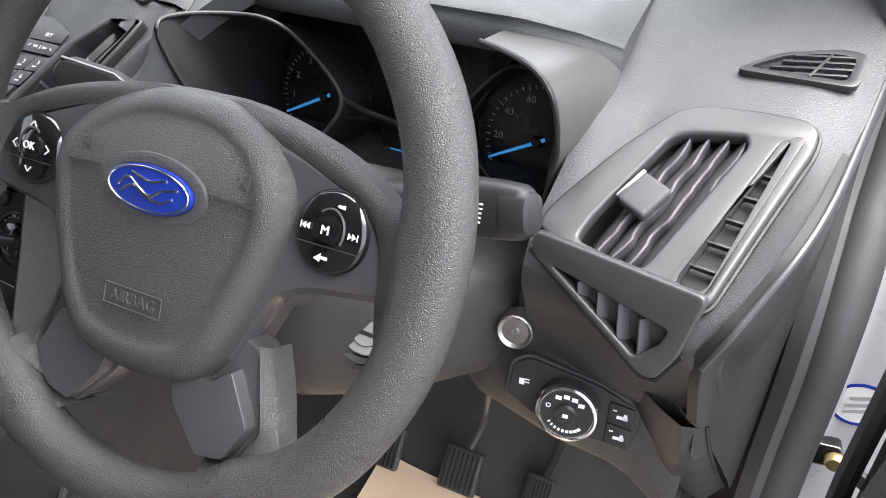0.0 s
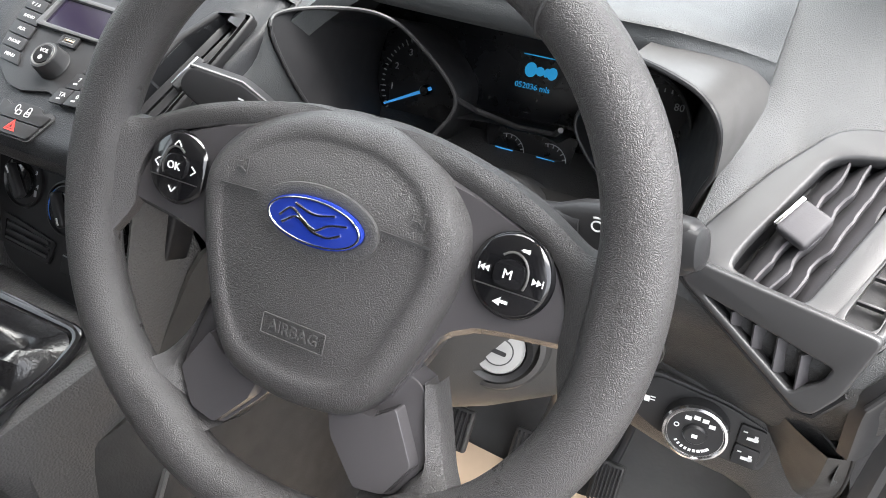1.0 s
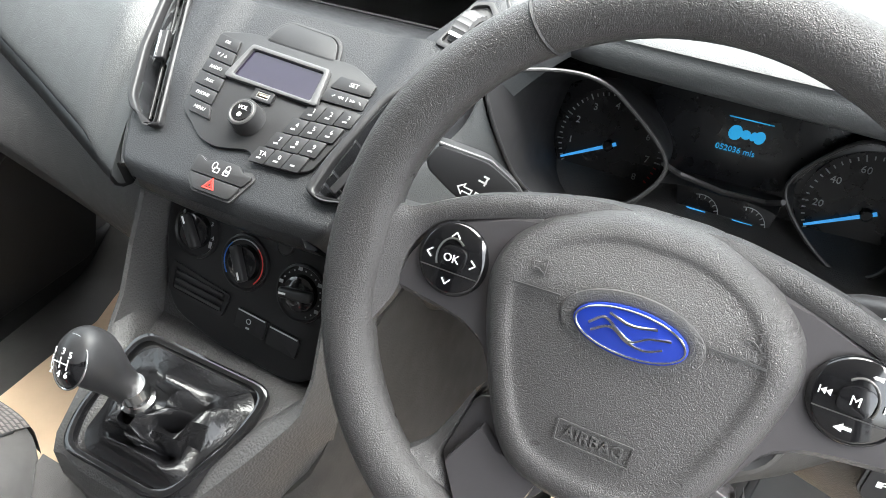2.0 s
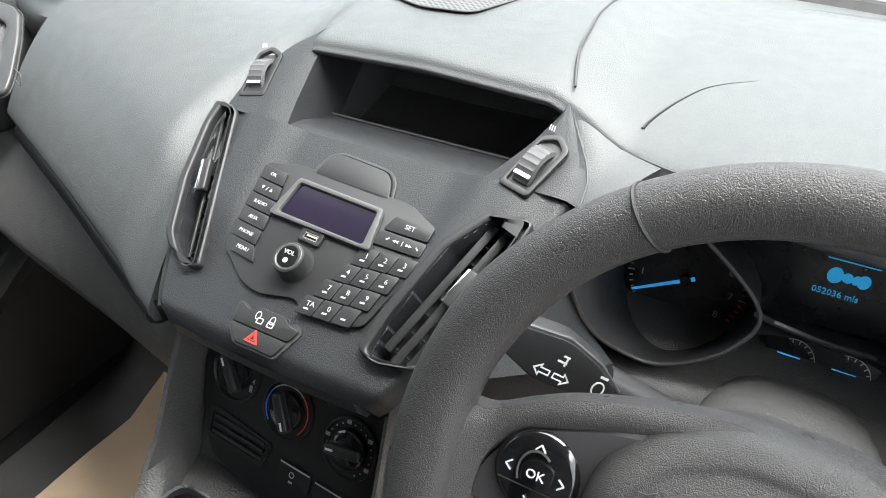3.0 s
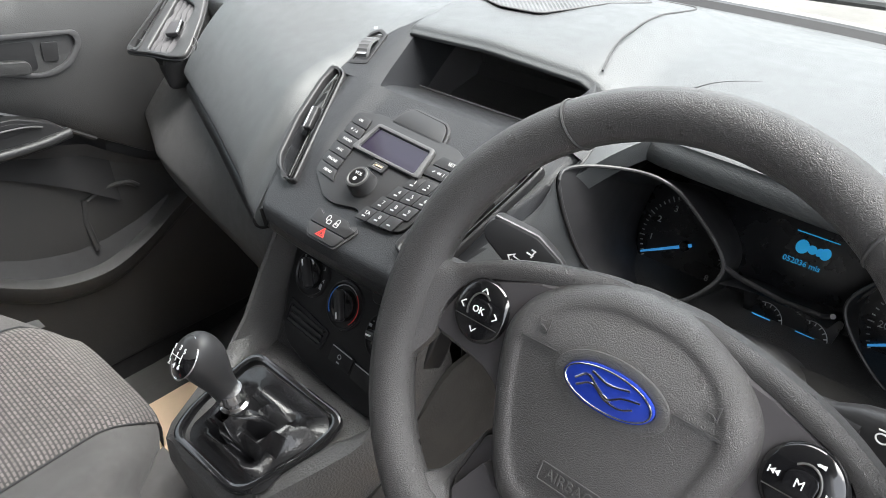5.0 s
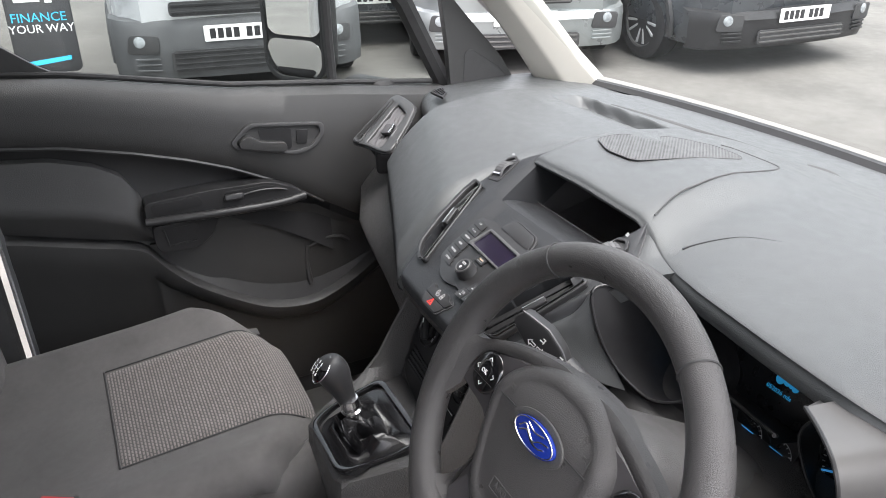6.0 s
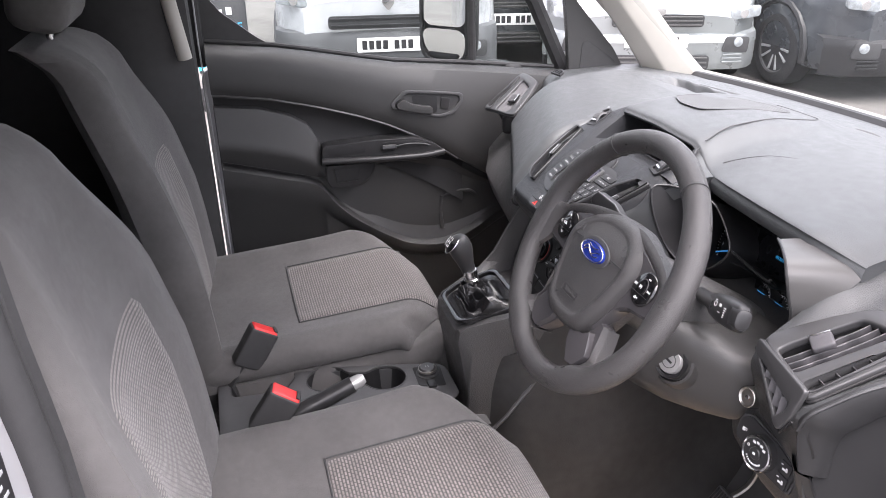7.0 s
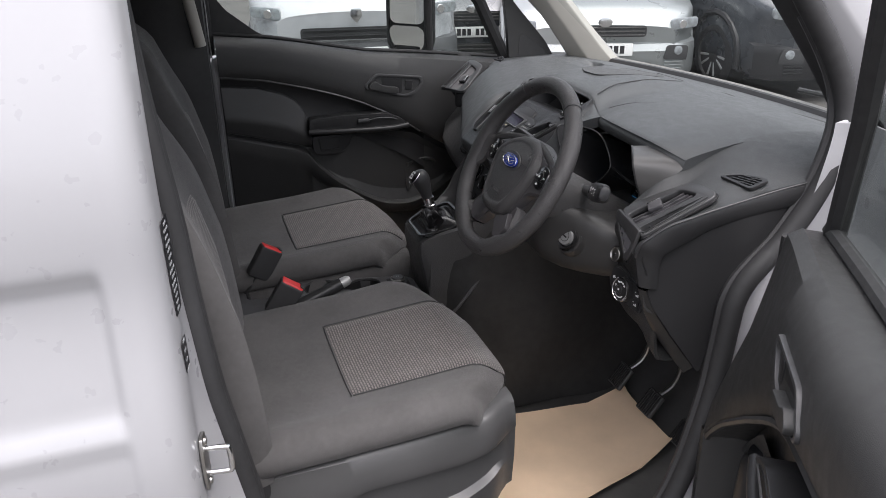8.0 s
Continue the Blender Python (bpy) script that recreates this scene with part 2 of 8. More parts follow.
def ring_prism(outer, inner, h, m=None, bevel=0.0):
    """A frame between two outlines of the same count, raised by h."""
    bm = bmesh.new()
    k = len(outer)
    L = [[bm.verts.new((x, y, z)) for x, y in o] for o, z in ((outer, 0), (outer, h), (inner, h), (inner, 0))]
    for i in range(k):
        j = (i + 1) % k
        for s in range(4):
            bm.faces.new((L[s][i], L[s][j], L[(s + 1) % 4][j], L[(s + 1) % 4][i]))
    bmesh.ops.recalc_face_normals(bm, faces=bm.faces)
    soften(bm, bevel, 2, 40)
    if m is not None:
        bmesh.ops.transform(bm, matrix=m, verts=bm.verts)
    return bm


def holed(outer, holes, h, m, bevel=0.0015):
    """A flat plate with openings cut right through it and rounded edges."""
    cu = bpy.data.curves.new("plate", "CURVE")
    cu.dimensions, cu.fill_mode, cu.extrude, cu.bevel_depth, cu.bevel_resolution, cu.offset = "2D", "BOTH", h / 2 - bevel, bevel, 2, -bevel
    for o in (outer, *holes):
        sp = cu.splines.new("POLY")
        sp.points.add(len(o) - 1)
        for p, (x, y) in zip(sp.points, o):
            p.co = (x, y, 0, 1)
        sp.use_cyclic_u = True
    ob = bpy.data.objects.new("plate", cu)
    scene.collection.objects.link(ob)
    me = bpy.data.meshes.new_from_object(ob.evaluated_get(bpy.context.evaluated_depsgraph_get()))
    bm = bmesh.new()
    bm.from_mesh(me)
    bmesh.ops.remove_doubles(bm, verts=bm.verts, dist=1e-5)
    bmesh.ops.recalc_face_normals(bm, faces=bm.faces)
    bmesh.ops.transform(bm, matrix=m @ pose(0, 0, h / 2), verts=bm.verts)
    bpy.data.objects.remove(ob)
    bpy.data.curves.remove(cu)
    bpy.data.meshes.remove(me)
    return bm


def inside(x, y, poly):
    """Whether a point lies within a closed outline."""
    hit = False
    for (x0, y0), (x1, y1) in zip(poly, poly[1:] + poly[:1]):
        if (y0 > y) != (y1 > y) and x < (x1 - x0) * (y - y0) / (y1 - y0) + x0:
            hit = not hit
    return hit


def box(sx, sy, sz, m=None, bevel=0.002, seg=2):
    bm = bmesh.new()
    bmesh.ops.create_cube(bm, size=1.0, matrix=Matrix.Diagonal((sx, sy, sz, 1)))
    soften(bm, bevel, seg)
    if m is not None:
        bmesh.ops.transform(bm, matrix=m, verts=bm.verts)
    return bm


def tube(pts, r, n=10, closed=False, flat=1.0):
    """A round bar along points; r a number or one per point."""
    P = [Vector(p) for p in pts]
    k = len(P)
    rs = r if isinstance(r, (list, tuple)) else [r] * k
    rows, last = [], None
    for i, p in enumerate(P):
        a = P[i - 1] if (i or closed) else p
        b = P[(i + 1) % k] if (i + 1 < k or closed) else p
        d = (b - a).normalized()
        side = (last - d * last.dot(d)) if last else d.cross(Vector((0, 0, 1)) if abs(d.z) < 0.9 else Vector((1, 0, 0)))
        side.normalize()
        last = side
        up = d.cross(side)
        rows.append([p + (side * math.cos(2 * math.pi * s / n) + up * math.sin(2 * math.pi * s / n) * flat) * rs[i] for s in range(n)])
    return grid(rows, close_u=closed, close_v=True, cap=not closed)


def lathe(profile, n=24, m=None):
    """Turned round z from (radius, z) pairs."""
    rows = [[(max(r, 1e-5) * math.cos(2 * math.pi * s / n), max(r, 1e-5) * math.sin(2 * math.pi * s / n), z) for s in range(n)] for r, z in profile]
    bm = grid(rows, close_v=True, cap=True)
    bmesh.ops.remove_doubles(bm, verts=bm.verts, dist=2e-5)
    bmesh.ops.recalc_face_normals(bm, faces=bm.faces)
    if m is not None:
        bmesh.ops.transform(bm, matrix=m, verts=bm.verts)
    return bm


def join(*bms):
    out = bmesh.new()
    for b in bms:
        me = bpy.data.meshes.new("t")
        b.to_mesh(me)
        out.from_mesh(me)
        bpy.data.meshes.remove(me)
        b.free()
    return out


def rounded(w, h, r, n=4):
    """A rounded rectangle outline about the origin."""
    out = []
    for cx, cy, a0 in ((w / 2 - r, h / 2 - r, 0), (-w / 2 + r, h / 2 - r, 90), (-w / 2 + r, -h / 2 + r, 180), (w / 2 - r, -h / 2 + r, 270)):
        for s in range(n + 1):
            a = radians(a0 + 90 * s / n)
            out.append((cx + r * math.cos(a), cy + r * math.sin(a)))
    return out


def ellipse(w, h, n=32):
    return [(w / 2 * math.cos(2 * math.pi * s / n), h / 2 * math.sin(2 * math.pi * s / n)) for s in range(n)]


def round_poly(pts, r, n=4):
    """Rounds the corners of a polygon outline."""
    out, k = [], len(pts)
    for i in range(k):
        a, b, c = (Vector(pts[(i + d) % k]) for d in (-1, 0, 1))
        rr = min(r, (a - b).length * 0.45, (c - b).length * 0.45)
        p, q = b + (a - b).normalized() * rr, b + (c - b).normalized() * rr
        for s in range(n + 1):
            t = s / n
            v = p * (1 - t) ** 2 + b * 2 * t * (1 - t) + q * t * t
            out.append((v.x, v.y))
    return out


def plane_frame(origin, right, up):
    """A pose whose x runs along right, y along up (made square), z out of the face."""
    x = Vector(right).normalized()
    y = Vector(up)
    y = (y - x * y.dot(x)).normalized()
    z = x.cross(y)
    m = Matrix((x, y, z)).transposed().to_4x4()
    m.translation = Vector(origin)
    return m


def at(m, x, y, z=0.0, turn=0.0):
    return m @ pose(x, y, z, 0, 0, turn)


BASES = {}


def thing(name, base, label, category, group="", kind=""):
    ob = new(name)
    ob.empty_display_size = 0.05
    ob.location = base
    BASES[ob.name] = Vector(base)
    return tagged(ob, label, category, group, kind)


def mesh_object(name, bm, mat, angle=38):
    me = bpy.data.meshes.new(name)
    bm.to_mesh(me)
    bm.free()
    for p in me.polygons:
        p.use_smooth = True
    me.set_sharp_from_angle(angle=radians(angle))
    me.materials.append(mat)
    return new(name, me)


def part(name, bm, mat, parent, label="", angle=38):
    """One mesh object under a thing or under a part; points are in the world's metres."""
    ob = mesh_object(name, bm, mat, angle)
    ob.parent = parent
    if parent.name in BASES:
        ob.matrix_parent_inverse = Matrix.Translation(-BASES[parent.name])
    if label:
        ob["label"] = label
    return ob


def solo(name, bm, mat, label, category, kind="", group="", angle=38):
    """A thing or a piece of the setting that is one mesh."""
    return tagged(mesh_object(name, bm, mat, angle), label, category, group, kind)


def text_mesh(words, size, m, depth=0.0004, spacing=1.0, align="CENTER"):
    """Letters as a mesh, lying in the plane of m, centred."""
    cu = bpy.data.curves.new("letters", "FONT")
    cu.body, cu.size, cu.extrude, cu.resolution_u = words, size, depth, 2
    cu.align_x, cu.align_y, cu.space_character = align, "CENTER", spacing
    ob = bpy.data.objects.new("letters", cu)
    scene.collection.objects.link(ob)
    dg = bpy.context.evaluated_depsgraph_get()
    me = bpy.data.meshes.new_from_object(ob.evaluated_get(dg))
    bm = bmesh.new()
    bm.from_mesh(me)
    bmesh.ops.transform(bm, matrix=m, verts=bm.verts)
    bpy.data.objects.remove(ob)
    bpy.data.curves.remove(cu)
    bpy.data.meshes.remove(me)
    return bm


def bar(w, h, m, d=0.0005):
    return box(w, h, d, m, 0)


def lerp(a, b, t):
    return a + (b - a) * t


def smooth(a, b, x):
    t = min(1, max(0, (x - a) / (b - a)))
    return t * t * (3 - 2 * t)


def table(x, xs, ys):
    """Piecewise smooth look-up."""
    if x <= xs[0]:
        return ys[0]
    for i in range(len(xs) - 1):
        if x <= xs[i + 1]:
            t = (x - xs[i]) / (xs[i + 1] - xs[i])
            return ys[i] + (ys[i + 1] - ys[i]) * t
    return ys[-1]


def perforated(name):
    """Dark plastic with a regular field of small round holes."""
    m = material(name, (0.055, 0.055, 0.056), 0.5, vary=0.08)
    n, l = m.node_tree.nodes, m.node_tree.links
    b = n["Principled BSDF"]
    co = n.new("ShaderNodeTexCoord")
    mp = n.new("ShaderNodeMapping")
    mp.inputs["Scale"].default_value = (1 / 0.0045, 1 / 0.0045, 0)
    mp.inputs["Rotation"].default_value = (0, 0, radians(45))
    fr = n.new("ShaderNodeVectorMath")
    fr.operation = "FRACTION"
    sb = n.new("ShaderNodeVectorMath")
    sb.operation = "SUBTRACT"
    sb.inputs[1].default_value = (0.5, 0.5, 0)
    ln = n.new("ShaderNodeVectorMath")
    ln.operation = "LENGTH"
    mr = n.new("ShaderNodeMapRange")
    mr.inputs["From Min"].default_value, mr.inputs["From Max"].default_value = 0.28, 0.36
    l.new(co.outputs["Object"], mp.inputs["Vector"])
    l.new(mp.outputs[0], fr.inputs[0])
    l.new(fr.outputs[0], sb.inputs[0])
    l.new(sb.outputs[0], ln.inputs[0])
    l.new(ln.outputs["Value"], mr.inputs["Value"])
    mx = n.new("ShaderNodeMix")
    mx.data_type = "RGBA"
    mx.inputs["A"].default_value = (0.006, 0.006, 0.006, 1)
    mx.inputs["B"].default_value = (0.075, 0.076, 0.077, 1)
    l.new(mr.outputs[0], mx.inputs["Factor"])
    l.new(mx.outputs["Result"], b.inputs["Base Color"])
    bp = n.new("ShaderNodeBump")
    bp.inputs["Strength"].default_value = 0.8
    bp.inputs["Distance"].default_value = 0.001
    l.new(mr.outputs[0], bp.inputs["Height"])
    l.new(bp.outputs[0], b.inputs["Normal"])
    return m


# ---------------- the van's shell ----------------
def outline_wall(x0, x1, pts, bevel=0.004):
    """A wall of thickness x0..x1 from a (y, z) outline."""
    m = Matrix(((0, 0, 1, x0), (1, 0, 0, 0), (0, 1, 0, 0), (0, 0, 0, 1)))
    return prism(pts, x1 - x0, m, bevel)


def body_x(z):
    """Half-width of the outer skin at a height."""
    return 0.835 - 0.035 * smooth(0.9, 1.18, z) - 0.15 * smooth(1.22, 1.85, z)


def jamb_lean(z):
    """How far the driver's door jamb runs forward (back: minus) at a height."""
    return table(z, [0.40, 0.74, 0.95, 1.10, 1.20, 1.36, 1.47, 1.80], [0.062, 0.044, 0.010, -0.003, -0.008, -0.024, -0.032, -0.055])


# floor: flat footwell, toe board rising to the front
rows = []
for x in np.linspace(-0.74, 0.74, 24):
    sec = [(-1.02, 0.44), (-0.6, 0.44), (-0.45, 0.40), (-0.1, 0.395), (0.28, 0.40), (0.42, 0.45), (0.62, 0.66), (0.72, 0.95)]
    rows.append([(x, p.x, p.y + 0.006 * noise.noise((x * 6, p.x * 6, 0))) for p in curve_pts([(y, z, 0) for y, z in sec], 5)])
floor = solo("floor", thick(grid(rows), -0.02), M_RUBBER, "black moulded rubber van cab floor", "floor", "structure")
solo("wall_front", box(1.5, 0.03, 0.67, pose(0, 0.74, 0.735), 0.004), M_DARK, "black sound deadening on the front bulkhead", "wall", "structure")
solo("wall_rear", box(1.6, 0.03, 1.45, pose(0, -1.04, 1.13), 0.004), M_DARK, "black load bulkhead behind the seats", "wall", "structure")

rows = []
for x in np.linspace(-0.74, 0.74, 17):
    rows.append([(x, y, 1.80 - 0.10 * (abs(x) / 0.74) ** 4 - 0.06 * smooth(-0.05, 0.25, y)) for y in np.linspace(-1.06, 0.10, 12)])
solo("ceiling", thick(grid(rows), 0.035), M_HEAD, "pale headlining under the van roof", "ceiling", "structure")

solo("sill_right", box(0.12, 1.3, 0.10, pose(0.775, -0.15, 0.38), 0.02, 3), M_SEAL, "black driver side door sill", "sill", "structure")
solo("sill_left", box(0.10, 1.5, 0.14, pose(-0.79, -0.05, 0.40), 0.02, 3), M_SEAL, "black passenger side sill", "sill", "structure")

# side of the load area: one white skin from the door jamb back, with a pressed recess
rows = []
for z in np.linspace(0.36, 1.84, 110):
    xo = body_x(z)
    sec = [(xo - 0.115, -0.634 + jamb_lean(z)), (xo - 0.085, -0.639 + 0.5 * jamb_lean(z)), (xo - 0.062, -0.642), (xo - 0.045, -0.645), (xo - 0.022, -0.652), (xo - 0.008, -0.664), (xo - 0.001, -0.682), (xo, -0.70)]
    r = [(p.x, p.y, z) for p in curve_pts([(a, b, 0) for a, b in sec], 3)]
    band = smooth(0.985, 1.005, z) * (1 - smooth(1.178, 1.192, z))
    lower = smooth(0.62, 0.64, z) * (1 - smooth(0.955, 0.975, z))
    for y in list(np.linspace(-0.705, -0.735, 9)) + [-0.75, -0.78, -0.85, -0.95, -1.1, -1.4, -1.8, -2.3, -2.8]:
        r.append((xo + 0.004 * smooth(-0.7, -1.5, y) - 0.011 * smooth(-0.712, -0.728, y) * (band + 0.5 * lower), y, z))
    rows.append(r)
side = thing("side_panel", (0.80, -1.6, 0.36), "white painted steel van side panel with pressed recess", "panel", "", "structure")
part("panel", thick(grid(rows), 0.008), M_WHITE, side)
seal_pts = [(body_x(z) - 0.128, -0.628 + jamb_lean(z), z) for z in np.linspace(0.40, 1.80, 30)]
solo("door_seal", join(tube(seal_pts, 0.016, 10), tube([(x - 0.022, y + 0.006, z) for x, y, z in seal_pts], 0.012, 8)), M_SEAL, "black rubber seal along the door jamb", "door seal", "structure")
for s, nm in ((1, "pillar_right"), (-1, "pillar_left")):
    rows = []
    for z in np.linspace(0.42, 1.78, 24):
        xo = body_x(z) - 0.14
        y0 = -0.64 + jamb_lean(z) if s > 0 else -0.528
        rows.append([(s * xo, y0 + 0.015, z), (s * (xo - 0.02), y0 + 0.01, z), (s * (xo - 0.035), y0 - 0.04, z), (s * (xo - 0.035), y0 - 0.16, z), (s * (xo - 0.01), y0 - 0.22, z), (s * (xo + 0.04), -1.04, z)])
    solo(nm, thick(grid(rows), 0.006), M_DARK, "dark trim over the door pillar", "pillar", "structure")
# passenger side: pale pillar strip, belt and outer skin
solo("belt_pillar", tube([(-0.610, -0.530, 1.247), (-0.600, -0.550, 1.40), (-0.575, -0.580, 1.7)], 0.016, 10), M_PILLAR, "pale pillar trim beside the passenger seat", "pillar", "structure")
solo("side_left", outline_wall(-0.83, -0.80, [(-2.6, 0.36), (-0.60, 0.36), (-0.60, 1.75), (-2.6, 1.8)]), M_WHITE, "white van side behind the passenger door", "panel", "structure")


def jamb_frame(z):
    return plane_frame((body_x(z) - 0.058, -0.6415, z), (-0.985, 0.17, 0), (0.0, 0, 1))


for z, w, h, nrow, nm in ((1.165, 0.036, 0.130, 14, "tyre_pressure_label"), (1.045, 0.024, 0.048, 4, "warning_label")):
    f = jamb_frame(z)
    lab = thing(nm, f.translation, "black printed sticker with white lines of small print", "label")
    part("sticker", prism(rounded(w, h, 0.004), 0.0008, f, 0), M_LABEL, lab)
    rnd = random.Random(nrow)
    part("print", join(*[bar(w * rnd.uniform(0.35, 0.85), h / nrow * 0.34, at(f, w * rnd.uniform(-0.06, 0.02), h * (0.45 - 0.9 * i / (nrow - 1)), 0.001)) for i in range(nrow)]), M_MARKGREY, lab, "pale lines of small print")

f = jamb_frame(0.885)
st = thing("door_striker", f.translation, "steel door striker loop bolted to the jamb", "striker")
part("plate", prism(round_poly([(-0.012, -0.042), (0.012, -0.042), (0.017, -0.02), (0.017, 0.02), (0.012, 0.042), (-0.012, 0.042), (-0.017, 0.02), (-0.017, -0.02)], 0.004, 2), 0.005, f, 0.001), M_STEEL, st)
part("loop", tube([f @ Vector(p) for p in curve_pts([(0, 0.020, 0.003), (0, 0.020, 0.030), (0, 0.015, 0.036), (0, -0.015, 0.036), (0, -0.020, 0.030), (0, -0.020, 0.003)], 4)], 0.0042, 10), M_CHROME, st)
for v in (-0.033, 0.033):
    part("bolt", lathe([(0.0, 0.0085), (0.005, 0.008), (0.006, 0.006), (0.006, 0.0)], 12, at(f, 0, v)), M_STEEL, st)

# A-pillars
for s, nm in ((1, "a_pillar_right"), (-1, "a_pillar_left")):
    bot, top = (Vector((0.650, 0.665, 1.115)), Vector((0.585, 0.08, 1.74))) if s > 0 else (Vector((-0.680, 0.770, 1.130)), Vector((-0.600, 0.09, 1.74)))
    rows = []
    for t in np.linspace(-0.12, 1.05, 16):
        c = bot.lerp(top, t) + Vector((0, 0.02 * math.sin(math.pi * max(0, t)), 0.03 * math.sin(math.pi * max(0, t))))
        w = lerp(0.085, 0.045, max(0, t) ** 0.6)
        rows.append([c + Vector((s * dx * w, dy * w, dz * w)) for dx, dy, dz in ((0.6, -0.7, -0.4), (0.1, -0.85, -0.5), (-0.45, -0.4, -0.3), (-0.6, 0.2, 0.1), (0.0, 0.6, 0.3), (0.7, 0.5, 0.25))])
    solo(nm, soften(grid(rows, close_v=True, cap=True), 0.006, 3, 25), M_PILLAR if s < 0 else M_DARK, "pale grey plastic trimmed windscreen pillar" if s < 0 else "dark trimmed windscreen pillar on the driver side", "pillar", "structure")
    rows = []
    for t in np.linspace(-0.35, 1.05, 16):
        c = bot.lerp(top, t) + Vector((s * 0.070, 0.045, 0.02))
        rows.append([c + Vector((s * dx * 0.04, dy * 0.05, dz * 0.05)) for dx, dy, dz in ((0.3, -1.2, -0.7), (-0.3, -1.0, -0.6), (-0.2, 0.6, 0.2), (0.8, 0.7, 0.4), (1.0, -0.6, -0.3))])
    solo("outer_" + nm, soften(grid(rows, close_v=True, cap=True), 0.006, 2, 25), M_WHITE, "white painted outer windscreen pillar", "pillar", "structure")
# rubber door aperture seal down the driver's side of the dash and up the pillar
path = curve_pts([(0.685, 0.10, 1.72), (0.706, 0.30, 1.48), (0.740, 0.410, 1.30), (0.757, 0.395, 1.18), (0.755, 0.335, 1.07), (0.754, 0.288, 1.02), (0.753, 0.262, 0.99), (0.752, 0.246, 0.955), (0.752, 0.240, 0.91), (0.751, 0.235, 0.84), (0.751, 0.224, 0.75), (0.752, 0.180, 0.58), (0.756, 0.10, 0.44)], 6)
solo("aperture_seal", join(tube(path, 0.018, 12), tube([p + Vector((-0.012, 0.006, 0)) for p in path], 0.015, 10)), M_SEAL, "black rubber seal round the driver's doorway", "door seal", "structure")
# dark trim between the dash end and the seal
rows = []
for p in path[8:]:
    rows.append([(p.x - 0.004, p.y - 0.006, p.z), (p.x - 0.018, p.y - 0.013, p.z), (p.x - 0.026, p.y - 0.008, p.z), (p.x - 0.029, p.y + 0.003, p.z), (p.x - 0.034, p.y + 0.03, p.z + 0.004), (p.x - 0.05, p.y + 0.08, p.z + 0.01)])
solo("pillar_trim", thick(grid(rows), 0.004), M_DARK, "dark plastic kick trim behind the dash end", "pillar trim", "structure")
# white steel of the hinge pillar: from the seal's flange forwards and out to the hinges
rows = []
for p in path[14:]:
    rows.append([(p.x - 0.004, p.y + 0.018, p.z), (p.x + 0.006, p.y + 0.030, p.z), (p.x + 0.010, p.y + 0.050, p.z), (lerp(p.x, 0.78, 0.5), lerp(p.y, 0.385, 0.72), p.z), (0.780, 0.366 + 0.05 * smooth(0.98, 1.10, p.z), p.z), (0.80, 0.374 + 0.05 * smooth(0.98, 1.10, p.z), p.z), (0.93, 0.385, p.z)])
solo("hinge_pillar", thick(grid(rows), 0.004), M_WHITE, "white painted door hinge pillar", "pillar", "structure")
solo("inner_wing", outline_wall(0.80, 0.815, [(0.39, 0.36), (0.70, 0.36), (0.85, 1.08), (0.62, 1.12), (0.50, 1.16), (0.42, 1.10), (0.40, 0.95)]), M_WHITE, "white painted inner wing ahead of the door", "pillar", "structure")
# round check sticker and door check strap on the pillar
JF = plane_frame((0.812, 0.3705, 0.800), (1, 0.085, 0), (0, 0, 1))
stk = thing("round_sticker", JF.translation, "white round check sticker with a dark blue ring", "sticker")
part("disc", prism(ellipse(0.052, 0.052, 32), 0.0008, JF, 0), M_PAPERWHITE, stk)
part("ring", ring_prism(ellipse(0.054, 0.054, 32), ellipse(0.047, 0.047, 32), 0.0008, at(JF, 0, 0, 0.0004), 0), M_BLUE, stk, "dark blue ring")
part("stamp", join(*[bar(w, 0.0045, at(JF, dx, dv, 0.0012, 18)) for w, dx, dv in ((0.022, 0.0, 0.009), (0.028, 0.001, 0.0), (0.020, -0.002, -0.009))]), M_MARKGREY, stk, "grey stamped bars")
chk = thing("door_check_strap", (0.80, 0.36, 0.735), "black and brass door check strap bolted to the jamb", "door check")
part("bracket", box(0.040, 0.018, 0.030, pose(0.792, 0.362, 0.735, 0, 0, 8), 0.005, 3), M_GLOSS, chk)
part("strap", box(0.075, 0.008, 0.018, pose(0.838, 0.345, 0.727, 0, 9, -28), 0.003), M_DARK, chk)
part("bolt", lathe([(0.0, 0.010), (0.008, 0.009), (0.010, 0.005), (0.010, 0.0)], 14, plane_frame((0.808, 0.352, 0.738), (1, 0, 0), (0, 0, 1))), M_BRASS, chk, "brass coloured bolt")

# windscreen
rows = []
for t in np.linspace(0, 1, 8):
    rows.append([(lerp(0.70, 0.60, t) * u, lerp(0.80, 0.10, t) + 0.10 * (1 - u * u) * (1 - 0.5 * t), lerp(1.115, 1.765, t)) for u in np.linspace(-1, 1, 17)])
ws = solo("windscreen", grid(rows), M_GLASS, "clear laminated windscreen", "windscreen", "structure")
ws.visible_shadow = False
rows = []
for u in np.linspace(-1, 1, 25):
    y = 0.80 + 0.10 * (1 - u * u)
    rows.append([(0.70 * u, y - 0.012, 1.102), (0.70 * u, y - 0.005, 1.110), (0.70 * u, y + 0.004, 1.110), (0.70 * u, y + 0.012, 1.102)])
solo("screen_edge", thick(grid(rows), -0.006), M_TUNNEL, "black edge band along the foot of the windscreen", "edge band", "structure")
rows = []
for u in np.linspace(-1, 1, 25):
    y = 0.80 + 0.10 * (1 - u * u)
    rows.append([(0.74 * u, y + 0.013, 1.104), (0.74 * u, y + 0.030, 1.106), (0.74 * u, y + 0.07, 1.080), (0.74 * u, y + 0.2, 0.99)])
